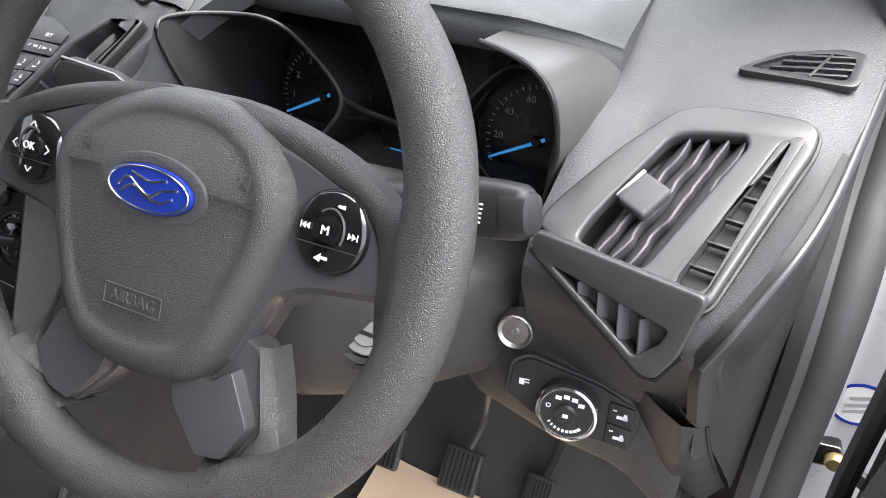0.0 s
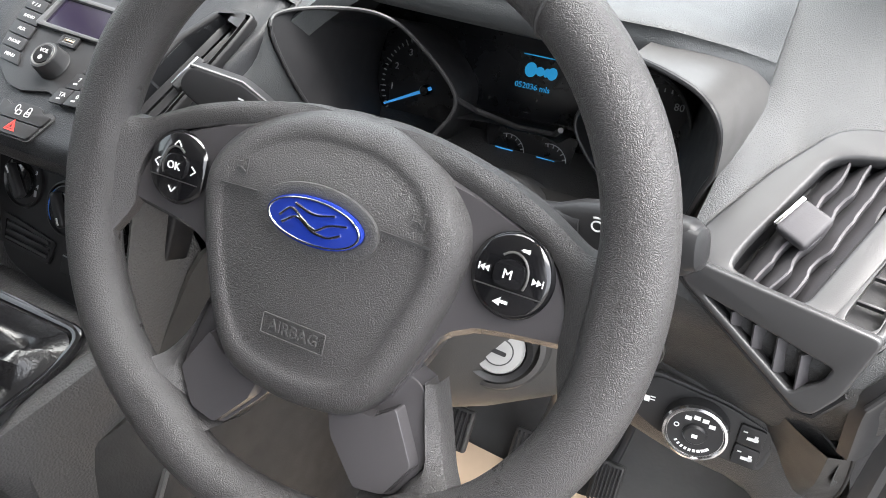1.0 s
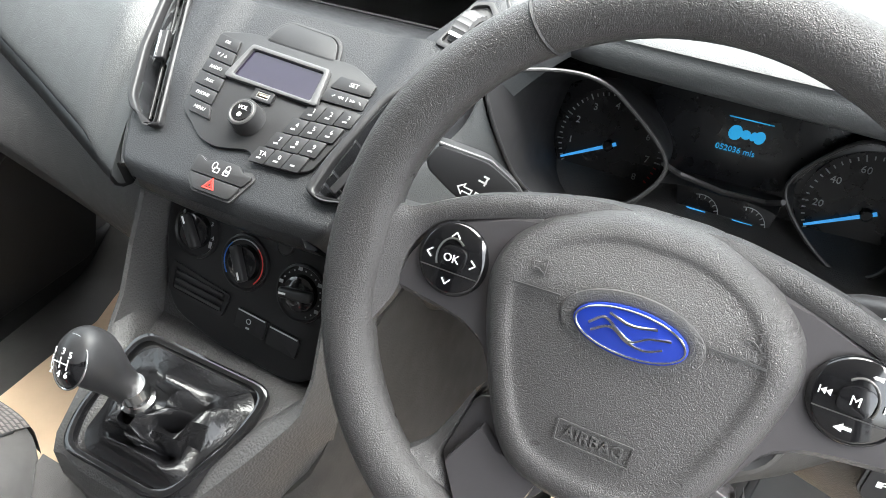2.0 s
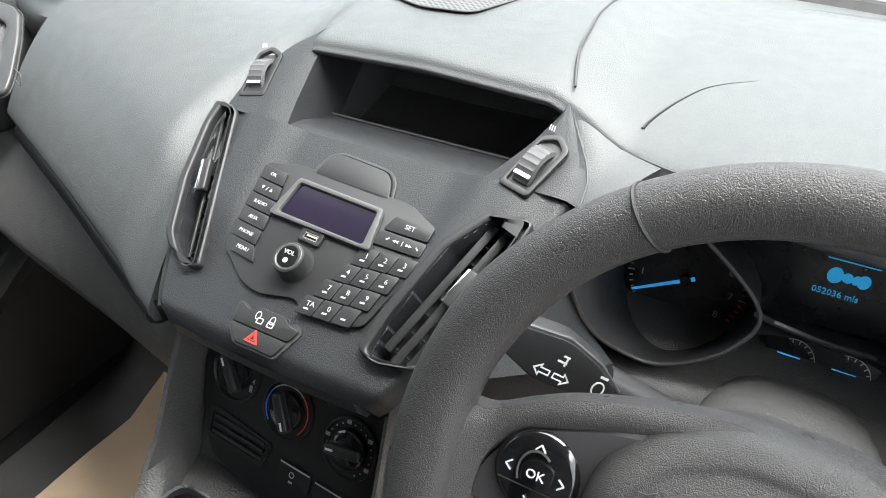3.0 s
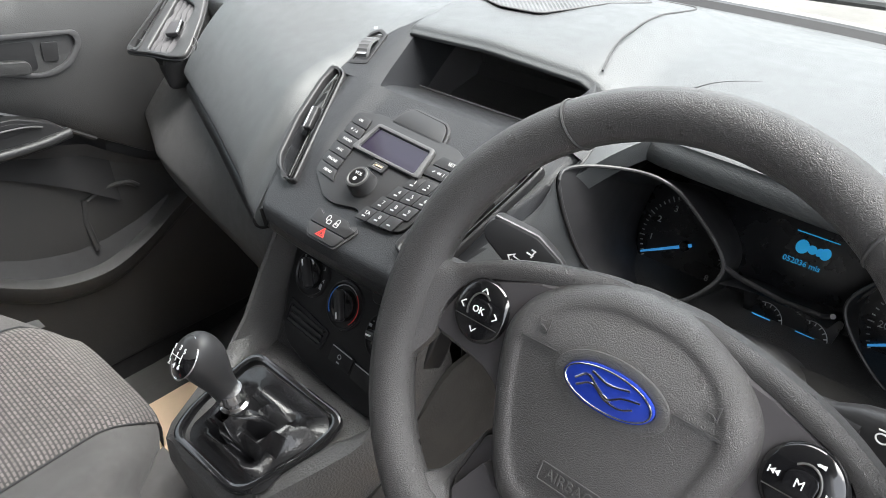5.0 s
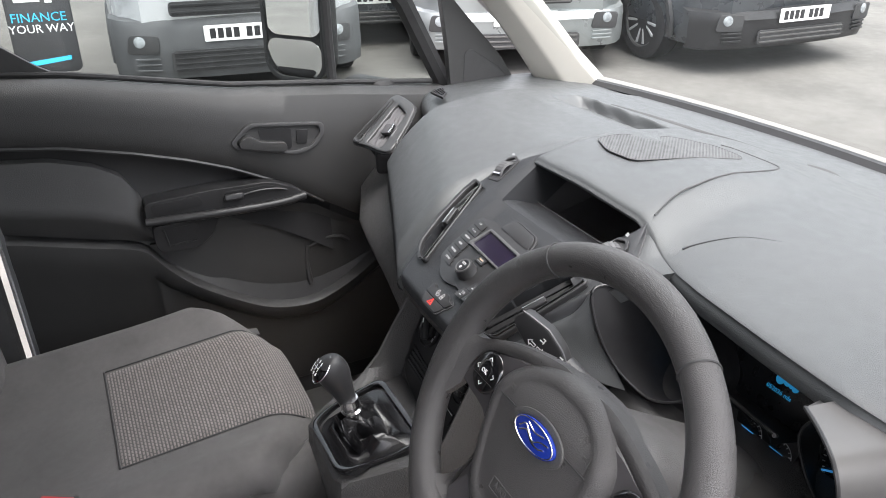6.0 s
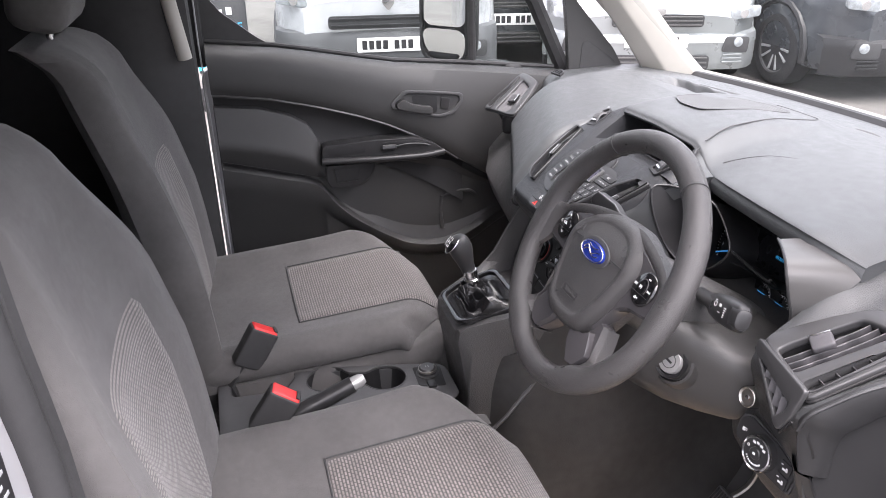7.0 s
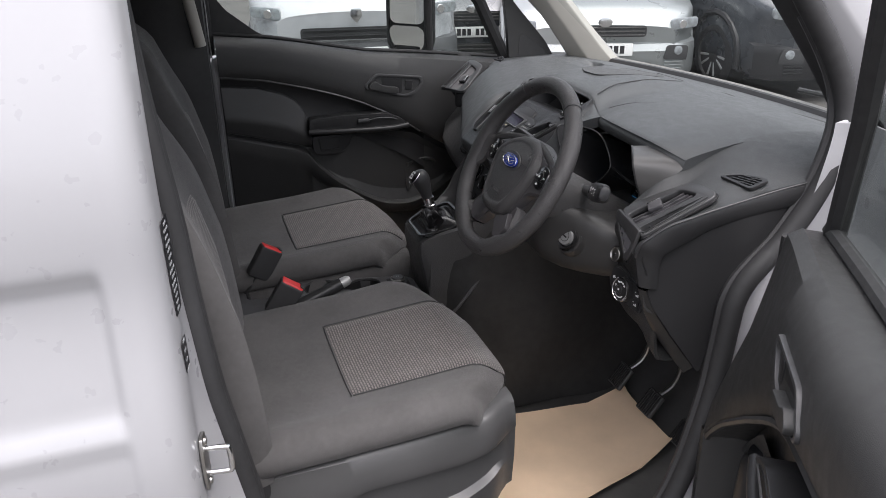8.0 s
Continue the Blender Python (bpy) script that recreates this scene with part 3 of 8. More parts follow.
solo("screen_cowl", thick(grid(rows), -0.008), M_GREYTRIM, "grey plastic cowl at the foot of the windscreen", "cowl", "structure")
wip = thing("windscreen_wiper", (0.1, 0.93, 1.12), "black wiper resting at the foot of the windscreen", "wiper")
part("arm", tube([(0.52, 0.90, 1.118), (0.38, 0.93, 1.135), (0.26, 0.935, 1.142)], [0.010, 0.008, 0.006], 8), M_DARK, wip)
part("blade", tube([(0.50, 0.885, 1.140), (0.30, 0.92, 1.148), (0.12, 0.92, 1.142)], 0.007, 8), M_DARK, wip)
rows = []
for y in np.linspace(1.10, 1.75, 14):
    rows.append([(x, y, 0.95 - 0.03 * (abs(x) / 0.8) ** 3 - 0.28 * ((y - 1.0) / 0.75) ** 1.1) for x in np.linspace(-0.80, 0.80, 17)])
solo("bonnet", thick(grid(rows), -0.02), M_WHITE, "white van bonnet ahead of the windscreen", "bonnet", "structure")

# tan paper mats on the floor
def paper_mat(pts, label):
    rows = []
    a, b, c, d = [Vector((*p, 0)) for p in pts]
    for i in range(13):
        t = i / 12
        l, r = a.lerp(d, t), b.lerp(c, t)
        rows.append([(p.x, p.y, (0.411 if p.y < 0.27 else 0.411 + 0.42 * (p.y - 0.27)) + 0.004 * noise.noise((p.x * 9, p.y * 9, 3)) + (0.012 * (abs(2 * s / 12 - 1) ** 8))) for s in range(13) for p in (l.lerp(r, s / 12),)])
    solo("paper_floor_mat", thick(grid(rows), 0.0015), M_PAPER, label, "floor mat", "", "paper floor mats")


paper_mat([(0.215, -0.22), (0.66, -0.22), (0.50, 0.355), (0.275, 0.365)], "tan paper floor mat in front of the driver's seat")
paper_mat([(-0.60, -0.18), (-0.155, -0.18), (-0.155, 0.36), (-0.60, 0.36)], "tan paper floor mat in front of the passenger seat")


# ---------------- dashboard ----------------
dash = thing("dashboard", (0, 0.35, 0.85), "dark grey grained plastic dashboard with centre stack", "dashboard")


def sect(x, pairs, n=4):
    return [(x, p.x, p.y) for p in curve_pts([(a, b, 0) for a, b in pairs], n)]


def pad_front(x):
    """Rear edge of the passenger pad: depth and height."""
    return table(x, [-0.62, -0.49, -0.30, -0.115], [0.265, 0.21, 0.14, 0.068]), table(x, [-0.62, -0.49, -0.30, -0.115], [1.066, 1.06, 1.052, 1.042])


# one soft skin from the passenger side over the cubby to the binnacle hood
def lip(x):
    """Rear edge of the skin: depth and height across the van."""
    if x < -0.118:
        y, z = pad_front(x)
        return y, z
    xs = [-0.118, -0.100, -0.085, 0.03, 0.145, 0.160, 0.178, 0.195, 0.215, 0.25, 0.30, 0.40, 0.50, 0.54, 0.566]
    return (table(x, xs, [0.30, 0.292, 0.284, 0.282, 0.286, 0.284, 0.279, 0.274, 0.268, 0.257, 0.243, 0.229, 0.220, 0.230, 0.250]),
            table(x, xs, [1.160, 1.178, 1.188, 1.193, 1.186, 1.181, 1.174, 1.166, 1.160, 1.160, 1.165, 1.169, 1.171, 1.163, 1.150]))


def tray_mask(x, y):
    """One inside the shallow tray in the dash top, nought outside."""
    dx, dy = x + 0.310, y - 0.598
    u, v = (dx * 0.997 + dy * 0.08) / 0.134, (dy * 0.997 - dx * 0.08) / 0.045
    return 1 - smooth(0.80, 1.0, (u ** 6 + v ** 6) ** (1 / 6))


def skin_z(x, y):
    """Height of the dash top away from its edge."""
    far = table(y, [0.30, 0.36, 0.46, 0.56, 0.64, 0.72, 0.84], [1.198, 1.207, 1.207, 1.193, 1.168, 1.140, 1.105])
    left = table(y, [0.30, 0.38, 0.50, 0.62, 0.72, 0.84], [1.162, 1.168, 1.168, 1.152, 1.134, 1.105])
    drv = table(y, [0.30, 0.38, 0.50, 0.60, 0.72, 0.84], [1.180, 1.190, 1.190, 1.176, 1.142, 1.105]) - 0.014 * smooth(0.45, 0.59, x)
    k = smooth(-0.19, -0.07, x)
    z = lerp(left, far, k) - 0.024 * tray_mask(x, y)
    return lerp(z, drv, smooth(0.13, 0.20, x))


xs = list(np.linspace(-0.500, -0.170, 36)) + list(np.linspace(-0.160, -0.119, 6)) + list(np.linspace(-0.1179, -0.07, 8)) + list(np.linspace(-0.05, 0.14, 14)) + list(np.linspace(0.146, 0.26, 16)) + list(np.linspace(0.275, 0.566, 24))
rows = []
for x in xs:
    y, z = lip(x)
    if x < -0.118:
        d = 0.022 * smooth(-0.172, -0.140, x)
        sec = [(y + 0.05, z - 0.026 - d), (y + 0.010, z - 0.018 - d), (y + 0.001, z - 0.008 - d), (y + 0.004, z + 0.006 - d), (y + 0.050, z + 0.056 - d), (y + 0.110, z + 0.094 - d), (max(y + 0.20, 0.36), skin_z(x, 0.36) - d * 0.5)]
    else:
        e = lerp(0.42, 1.0, smooth(0.150, 0.215, x))
        sec = [(y + 0.070, z - 0.030 * e), (y + 0.020, z - 0.028 * e), (y + 0.004, z - 0.025 * e), (y - 0.001, z - 0.014 * e), (y + 0.002, z - 0.002), (y + 0.014, z + 0.006), (max(y + 0.075, 0.355), max(z + 0.008, skin_z(x, 0.36) - 0.003))]
    sec += [(yy, skin_z(x, yy)) for yy in [*np.linspace(0.43, 0.66, 38), 0.75, 0.80 + 0.10 * (1 - (x / 0.7) ** 2) - 0.010]]
    rows.append(sect(x, sec))
rows.append([(x + 0.001, y, z - 0.035) for x, y, z in rows[-1]])
bm = grid(rows)
skin = BVHTree.FromBMesh(bm)
part("dash_top", bm, M_PAD, dash)
on_skin = lambda x, y: skin.ray_cast(Vector((x, y, 1.5)), Vector((0, 0, -1)))[0]
part("hood_crease", tube([on_skin(p.x, p.y) for p in curve_pts([(0.218, 0.296, 0), (0.221, 0.308, 0), (0.233, 0.335, 0), (0.250, 0.362, 0), (0.280, 0.385, 0)], 5)], [0.0016 - 0.00007 * k for k in range(21)], 6), M_PANEL, dash, "fine crease where the hood rises")
# seam line between the centre pad and the driver's side
pts = [(0.160, 0.300), (0.146, 0.340), (0.138, 0.385), (0.131, 0.43), (0.131, 0.50), (0.127, 0.545), (0.108, 0.563), (0.047, 0.566), (0.012, 0.556)]
part("pad_seam", tube([(p.x, p.y, skin_z(p.x, p.y) + 0.0002) for p in curve_pts([(a, b, 0) for a, b in pts], 6)], 0.0012, 6), M_DARK, dash, "fine seam line in the dash top")

# pad beyond the far vent, up to the door
rows = []
for x in np.linspace(-0.725, -0.500, 10):
    k = (x + 0.725) / 0.225
    rows.append(sect(x, [(lerp(0.40, 0.33, k), lerp(1.02, 1.10, k)), (lerp(0.39, 0.318, k), lerp(1.10, 1.13, k)), (0.42, lerp(1.125, 1.150, k)), (0.52, lerp(1.13, 1.162, k)), (0.68, 1.13), (0.84, 1.10)]))
part("corner_pad", grid(rows), M_PAD, dash)

# right end, over the side vent
def vent_z(x, y):
    return 1.083 + 0.127 * (x - 0.645) + 0.583 * (y - 0.165)


def end_x(y):
    """Outer edge of the dash's right end at a depth."""
    return table(y, [0.09, 0.108, 0.119, 0.132, 0.166, 0.22, 0.35, 0.50, 0.82], [0.674, 0.690, 0.696, 0.703, 0.713, 0.722, 0.738, 0.752, 0.752])


def flank_x(y):
    """Outer face of the inset panel under the lip at a depth."""
    return table(y, [0.10, 0.113, 0.129, 0.155, 0.185, 0.221, 0.246, 0.283, 0.343, 0.45], [0.676, 0.683, 0.691, 0.702, 0.710, 0.717, 0.724, 0.730, 0.735, 0.745])


rows = []
HOLLOW = [(0.645 - 0.014 + (a + 0.014) * 1.10, 0.165 + (0.006 + (b - 0.006) * 1.10) * 0.864) for a, b in ((-0.0689, -0.0319), (-0.0624, -0.014), (-0.026, 0.0524), (-0.0141, 0.0558), (0.0187, 0.0569), (0.0215, 0.0498), (-0.0217, -0.0421), (-0.026, -0.046), (-0.0448, -0.0402))]
for s in list(np.linspace(0, 0.8, 25)) + [0.86, 0.91, 0.95, 0.98, 1.0]:
    xm = 0.555 + s * 0.125
    y0 = table(xm, [0.555, 0.66, 0.69], [0.128, 0.098, 0.106])
    e = smooth(0.74, 1.0, s)
    sec = [(y0 + 0.075, 0.938 - 0.02 * e), (y0 + 0.040 - 0.016 * e, 0.938 - 0.018 * e), (y0 + 0.026 - 0.016 * e, 0.948 - 0.008 * e), (y0 + 0.010 - 0.006 * e, 1.000), (y0 - 0.004 * e, vent_z(xm, y0) - 0.018), (y0 + 0.014, vent_z(xm, y0 + 0.014) + 0.016 * e), (0.18, vent_z(xm, 0.18) + 0.008 * e), (0.245, vent_z(xm, 0.245) - 0.007 * e), (0.33, 1.164 - 0.016 * s - 0.002 * e), (0.45, 1.180 - 0.014 * s - 0.008 * e), (0.60, 1.168 - 0.012 * s - 0.010 * e), (0.72, 1.130 - 0.01 * e), (0.82, 1.09 - 0.02 * e)]
    row = []
    for p in curve_pts([(a, b, 0) for a, b in sec], 4):
        ridge = 0.024 * math.exp(-((p.x - 0.210) / 0.050) ** 2) * (1 - smooth(0.0, 0.24, s)) * smooth(1.0, 1.05, p.y)
        px = 0.557 - 0.012 * (1 - smooth(0.12, 0.22, p.x)) * (1 - s) + s * (end_x(p.x) - 0.557)
        if p.y < 1.0:
            px = min(px, flank_x(p.x) - 0.005)
        row.append((px, p.x, p.y + ridge - (0.034 if inside(px, p.x, HOLLOW) and p.y > 1.02 else 0)))
    rows.append(row)
part("end_pad", grid([q[17:] for q in rows]), M_ENDPAD, dash)
part("end_front", grid([q[:18] for q in rows]), M_DOORTRIM, dash, "black lower face of the dash end")
# right flank: a dark rounded lip above, a plain inset panel below, a cheek at the front
LIP_TOP = [(0.676, 0.101, 0.974), (0.671, 0.094, 1.028), (0.681, 0.095, 1.054), (0.690, 0.108, 1.070), (0.703, 0.132, 1.091), (0.713, 0.166, 1.104), (0.722, 0.220, 1.119), (0.738, 0.350, 1.146), (0.752, 0.500, 1.158), (0.752, 0.660, 1.140)]
LIP_FOOT = [(0.690, 0.128, 0.972), (0.693, 0.126, 1.016), (0.698, 0.129, 1.038), (0.703, 0.140, 1.048), (0.706, 0.155, 1.057), (0.710, 0.175, 1.067), (0.716, 0.221, 1.086), (0.736, 0.343, 1.111), (0.752, 0.500, 1.120), (0.752, 0.660, 1.100)]
rows = []
for a, b in zip(curve_pts(LIP_TOP, 5), curve_pts(LIP_FOOT, 5)):
    rows.append([a + Vector((-0.006, 0.004, 0.001)), a + Vector((0.001, 0, 0)), a.lerp(b, 0.12) + Vector((0.004, -0.001, 0)), a.lerp(b, 0.5) + Vector((0.006, -0.002, 0)), a.lerp(b, 0.90) + Vector((0.005, -0.002, 0)), b + Vector((0.003, 0, -0.001)), b + Vector((-0.006, 0.004, 0.002))])
rows.insert(0, [p + Vector((-0.012, 0.008, 0.004)) for p in rows[0]])
part("end_lip", grid(rows), M_BLACK, dash, "black rounded lip along the dash end")
part("lip_edge", tube([a + Vector((0.0005, -0.0005, 0.0005)) for a in curve_pts(LIP_TOP[1:], 5)], 0.0022, 8), M_VENT, dash)
CHEEK = [(0.683, 0.113, 0.966), (0.689, 0.128, 0.930), (0.698, 0.160, 0.878), (0.710, 0.212, 0.805)]
rows = []
for z in np.linspace(0.800, 1.111, 22):
    y0 = table(z, [0.80, 0.81, 0.878, 0.93, 0.966, 1.045, 1.057, 1.067, 1.086, 1.111], [0.214, 0.208, 0.160, 0.128, 0.115, 0.128, 0.150, 0.170, 0.215, 0.335])
    y1 = 0.012 + table(z, [0.80, 0.82, 0.87, 0.912, 0.968, 0.994, 1.012, 1.028, 1.05, 1.111], [0.208, 0.212, 0.22, 0.229, 0.241, 0.246, 0.264, 0.283, 0.32, 0.44])
    rows.append([(flank_x(y), y, z) for y in np.linspace(y0, y1, 14)])
# the black material also stands in for the open door's shade here
part("end_panel", grid(rows), M_BLACK, dash)
part("end_seam", tube(curve_pts(CHEEK, 4), 0.0018, 6), M_TUNNEL, dash, "dark shut line down the dash end")
rows = []
for a, b in zip(curve_pts([(0.664, 0.108, 0.966), (0.667, 0.122, 0.920), (0.668, 0.150, 0.866), (0.692, 0.205, 0.785)], 4), curve_pts(CHEEK, 4)):
    rows.append([a + Vector((-0.04, 0.030, 0)), a + Vector((-0.01, 0.006, 0)), a, a.lerp(b, 0.12) + Vector((0.002, -0.003, 0)), a.lerp(b, 0.6) + Vector((0.001, -0.003, 0)), b + Vector((0, -0.0005, 0)), b + Vector((-0.004, 0.006, 0))])
part("end_cheek", grid(rows), M_SHROUD, dash, "dark brown-black cheek below the lip")

# glove box below the passenger pad
rows = []
for x in np.linspace(-0.70, -0.10, 16):
    y, z = pad_front(x)
    y -= 0.4 * min(0, x + 0.62)
    b = min(1.0, max(0.0, (-0.12 - x) / 0.42))
    rows.append(sect(x, [(y + 0.040, z - 0.036), (y + 0.024 - 0.010 * b, z - 0.046), (y + 0.010 - 0.038 * b, z - 0.085), (y + 0.016 - 0.080 * b, z - 0.124), (y + 0.024 - 0.090 * b, z - 0.142), (y + 0.05 - 0.08 * b, 0.86), (y + 0.14, 0.80), (0.46, 0.76), (0.66, 0.74)], 3))
part("glovebox_lid", thick(grid(rows), 0.01), M_TRIM, dash)
part("edge_strip", tube([(x, pad_front(x)[0] + 0.012, pad_front(x)[1] - 0.030) for x in np.linspace(-0.495, -0.118, 14)], 0.014, 10), M_PANEL, dash, "dark strip under the pad's edge")

# knee panel and lower dash on the driver's side
rows = []
for x in np.linspace(0.12, 0.676, 30):
    zb = table(x, [0.12, 0.30, 0.46, 0.50, 0.56, 0.63, 0.70, 0.74], [0.88, 0.87, 0.87, 0.865, 0.857, 0.850, 0.79, 0.74])
    y0 = table(x, [0.12, 0.22, 0.30, 0.46, 0.50, 0.58, 0.66, 0.74], [0.15, 0.20, 0.20, 0.19, 0.156, 0.142, 0.142, 0.17])
    rows.append(sect(x, [(0.335, 1.020), (y0 + 0.07, 1.005), (y0 + 0.022, 0.992), (y0 + 0.008, 0.965), (y0 - 0.004, 0.92), (y0 + 0.002, zb + 0.018), (y0 + 0.018, zb), (y0 + 0.06, zb - 0.006), (0.38, zb), (0.52, 0.9)], 3))
part("knee_panel", thick(grid(rows), 0.006), M_DOORTRIM, dash)

# closing piece behind the end pad's lower corner
part("end_closing", grid([[(x, 0.146 + 0.02 * t + 0.25 * max(0, x - 0.69), lerp(1.0, 0.87, t)) for t in np.linspace(0, 1, 7)] for x in np.linspace(0.60, 0.675, 6)]), M_DOORTRIM, dash)

# column shroud
SH = plane_frame((0.376, 0.035, 1.085), (1, 0, 0), (0, 0.5, 0.866))
rows = []
for d, w, h, dy in ((0.0, 0.052, 0.044, 0), (-0.012, 0.058, 0.050, 0), (-0.06, 0.064, 0.056, -0.006), (-0.12, 0.066, 0.060, -0.012), (-0.20, 0.066, 0.062, -0.016), (-0.27, 0.062, 0.060, -0.016)):
    rows.append([SH @ Vector((w * math.copysign(abs(math.cos(a)) ** 0.7, math.cos(a)), dy + h * math.copysign(abs(math.sin(a)) ** 0.7, math.sin(a)), d)) for a in [2 * math.pi * k / 28 for k in range(28)]])
shroud = thing("steering_column_shroud", (0.376, 0.15, 1.0), "dark plastic shroud round the steering column", "column shroud")
part("shroud", grid(rows, close_v=True, cap=True), M_TRIM, shroud)
# lower shroud, widening to the dash and carrying the ignition lock
rows = []
for y, xc, w, zc, h in ((0.036, 0.368, 0.026, 1.000, 0.034), (0.042, 0.370, 0.042, 0.993, 0.055), (0.056, 0.376, 0.052, 0.984, 0.066), (0.085, 0.393, 0.068, 0.974, 0.070), (0.115, 0.408, 0.090, 0.968, 0.068), (0.145, 0.417, 0.110, 0.962, 0.064), (0.18, 0.421, 0.119, 0.958, 0.060), (0.24, 0.425, 0.124, 0.955, 0.058)):
    rows.append([(xc + w * math.copysign(abs(math.cos(a)) ** 0.62, math.cos(a)), y, zc + h * math.copysign(abs(math.sin(a)) ** 0.62, math.sin(a))) for a in [2 * math.pi * k / 40 for k in range(40)]])
part("lower_shroud", grid([[Vector(p) for p in r_] for r_ in rows], close_v=True, cap=True), M_SHROUD, shroud)
part("shroud_joint", tube([(0.311, 0.09, 1.040), (0.316, 0.055, 1.044), (0.345, 0.034, 1.045), (0.405, 0.040, 1.036), (0.440, 0.075, 1.036)], 0.0012, 6), M_TUNNEL, shroud, "dark joint between the two halves")
LOCK = plane_frame((0.450, 0.080, 0.984), (0.93, 0.35, 0.0), (-0.1, 0.35, 0.9))
part("lock_housing", lathe([(0.050, -0.07), (0.044, -0.03), (0.037, -0.010), (0.033, -0.004), (0.029, -0.003), (0.027, -0.008), (0.0, -0.008)], 32, LOCK), M_SHROUD, shroud)
lk = part("lock_ring", lathe([(0.0, -0.006), (0.022, -0.006), (0.0255, -0.001), (0.0240, 0.004), (0.0200, 0.002), (0.0195, -0.005)], 32, LOCK), M_TUNNEL, shroud, "black ring round the lock")
part("lock_barrel", lathe([(0.0, 0.0058), (0.0095, 0.0058), (0.0105, 0.0050), (0.0165, 0.0050), (0.0185, 0.002), (0.019, -0.006), (0.0, -0.006)], 32, LOCK), M_LOCK, lk, "silver lock barrel face")
part("lock_groove", tube([LOCK @ Vector((0.0100 * math.cos(a), 0.0100 * math.sin(a), 0.0054)) for a in [2 * math.pi * k / 28 for k in range(28)]], 0.0006, 6, True), M_DARK, lk)
part("key_slot", prism(rounded(0.0032, 0.0110, 0.001), 0.0012, at(LOCK, 0, 0, 0.0052, 70), 0), M_TUNNEL, lk, "dark key slot")

# ---------------- centre stack ----------------
STACK = plane_frame((0.02, 0.060, 1.055), (1, 0, 0), (0, 0.19, 0.105))
CENTRE_VENT = {1: [(0.125, 0.147), (0.150, 0.1555), (0.1560, 0.152), (0.1531, 0.1313), (0.1328, 0.0285), (0.126, 0.0235), (0.094, 0.0165), (0.0835, 0.0215), (0.0871, 0.0513), (0.1027, 0.1142)],
               -1: [(-0.1640, 0.1840), (-0.1500, 0.1800), (-0.1417, 0.1741), (-0.1188, 0.1182), (-0.0845, 0.0340), (-0.0910, 0.0300), (-0.1164, 0.0429), (-0.1283, 0.0537), (-0.149, 0.1028), (-0.1624, 0.1584)]}


def vent_outline(s, d=0.0):
    """Outline of a centre vent, drawn in by d towards its long axis."""
    o = CENTRE_VENT[s]
    lo, hi = Vector((0.105, 0.022)) if s > 0 else Vector((-0.097, 0.036)), Vector((0.143, 0.151)) if s > 0 else Vector((-0.157, 0.180))
    ax = (hi - lo).normalized()
    out = []
    for p in (Vector(q) for q in o):
        along = (p - lo).dot(ax)
        side = p - lo - ax * along
        k = max(0.1, 1 - d / max(side.length, 1e-4))
        along = min(max(along, d - 0.008), (hi - lo).length + 0.004 - d)
        out.append(tuple(lo + ax * along + side * k))
    return round_poly(out, 0.005, 3)


HOLE = {k: vent_outline(k, 0.0055) for k in (1, -1)}
# stack skin: gently crowned across, lip at the foot, open cubby at the head
rows = []
def stack_edge(v, s):
    """Outer edge of the stack at a height along it."""
    if s > 0:
        return table(v, [-0.016, -0.004, 0.01, 0.03, 0.065, 0.10, 0.144, 0.182, 0.200, 0.213, 0.237, 0.262], [0.098, 0.114, 0.122, 0.130, 0.146, 0.162, 0.178, 0.182, 0.180, 0.175, 0.159, 0.1415])
    return -table(v, [-0.016, -0.004, 0.01, 0.028, 0.065, 0.096, 0.142, 0.182, 0.205, 0.226, 0.260, 0.288], [0.092, 0.108, 0.117, 0.126, 0.142, 0.154, 0.163, 0.166, 0.164, 0.157, 0.137, 0.106])


for v in np.linspace(-0.011, 0.190, 70):
    lo_w, hi_w = stack_edge(v, -1), stack_edge(v, 1)
    z0 = -0.012 * (1 - smooth(-0.016, 0.002, v)) ** 1.2
    row = []
    for u in np.linspace(-1, 1, 121):
        edge = abs(u)
        pu = lerp(lo_w, hi_w, (u + 1) / 2)
        z1 = z0 - (0.024 if inside(pu, v, HOLE[1 if u > 0 else -1]) else 0)
        row.append(STACK @ Vector((pu, v - 0.003 * (1 - u * u) * (1 - smooth(-0.016, 0.02, v)), z1 - 0.016 * smooth(0.90, 1.0, edge) ** 2 + 0.006 * smooth(0.40, 0.60, edge) * (1 - smooth(0.72, 0.9, edge)) * smooth(0.03, 0.1, v))))
    rows.append(row)
part("stack_face", grid([q for q in rows[:66]]), M_STACK, dash)
part("stack_seam", tube([STACK @ Vector((stack_edge(v, -1) - 0.001, v, -0.0125)) for v in np.linspace(-0.004, 0.284, 40)], 0.0026, 8), M_TUNNEL, dash, "dark gap between the stack and the passenger pad")
# foot of the stack curling under
rows = []
for u in np.linspace(-1, 1, 25):
    e = 0.003 * (1 - u * u)
    rows.append([STACK @ Vector((p[0] + 0.003, p[1], p[2])) for p in ((0.095 * u, -0.011 - e, -0.008 - 0.016 * smooth(0.9, 1, abs(u)) ** 2), (0.096 * u, -0.015 - e, -0.018), (0.098 * u, -0.013 - e, -0.032), (0.100 * u, 0.005, -0.060))])
part("stack_foot", grid(rows), M_STACK, dash)
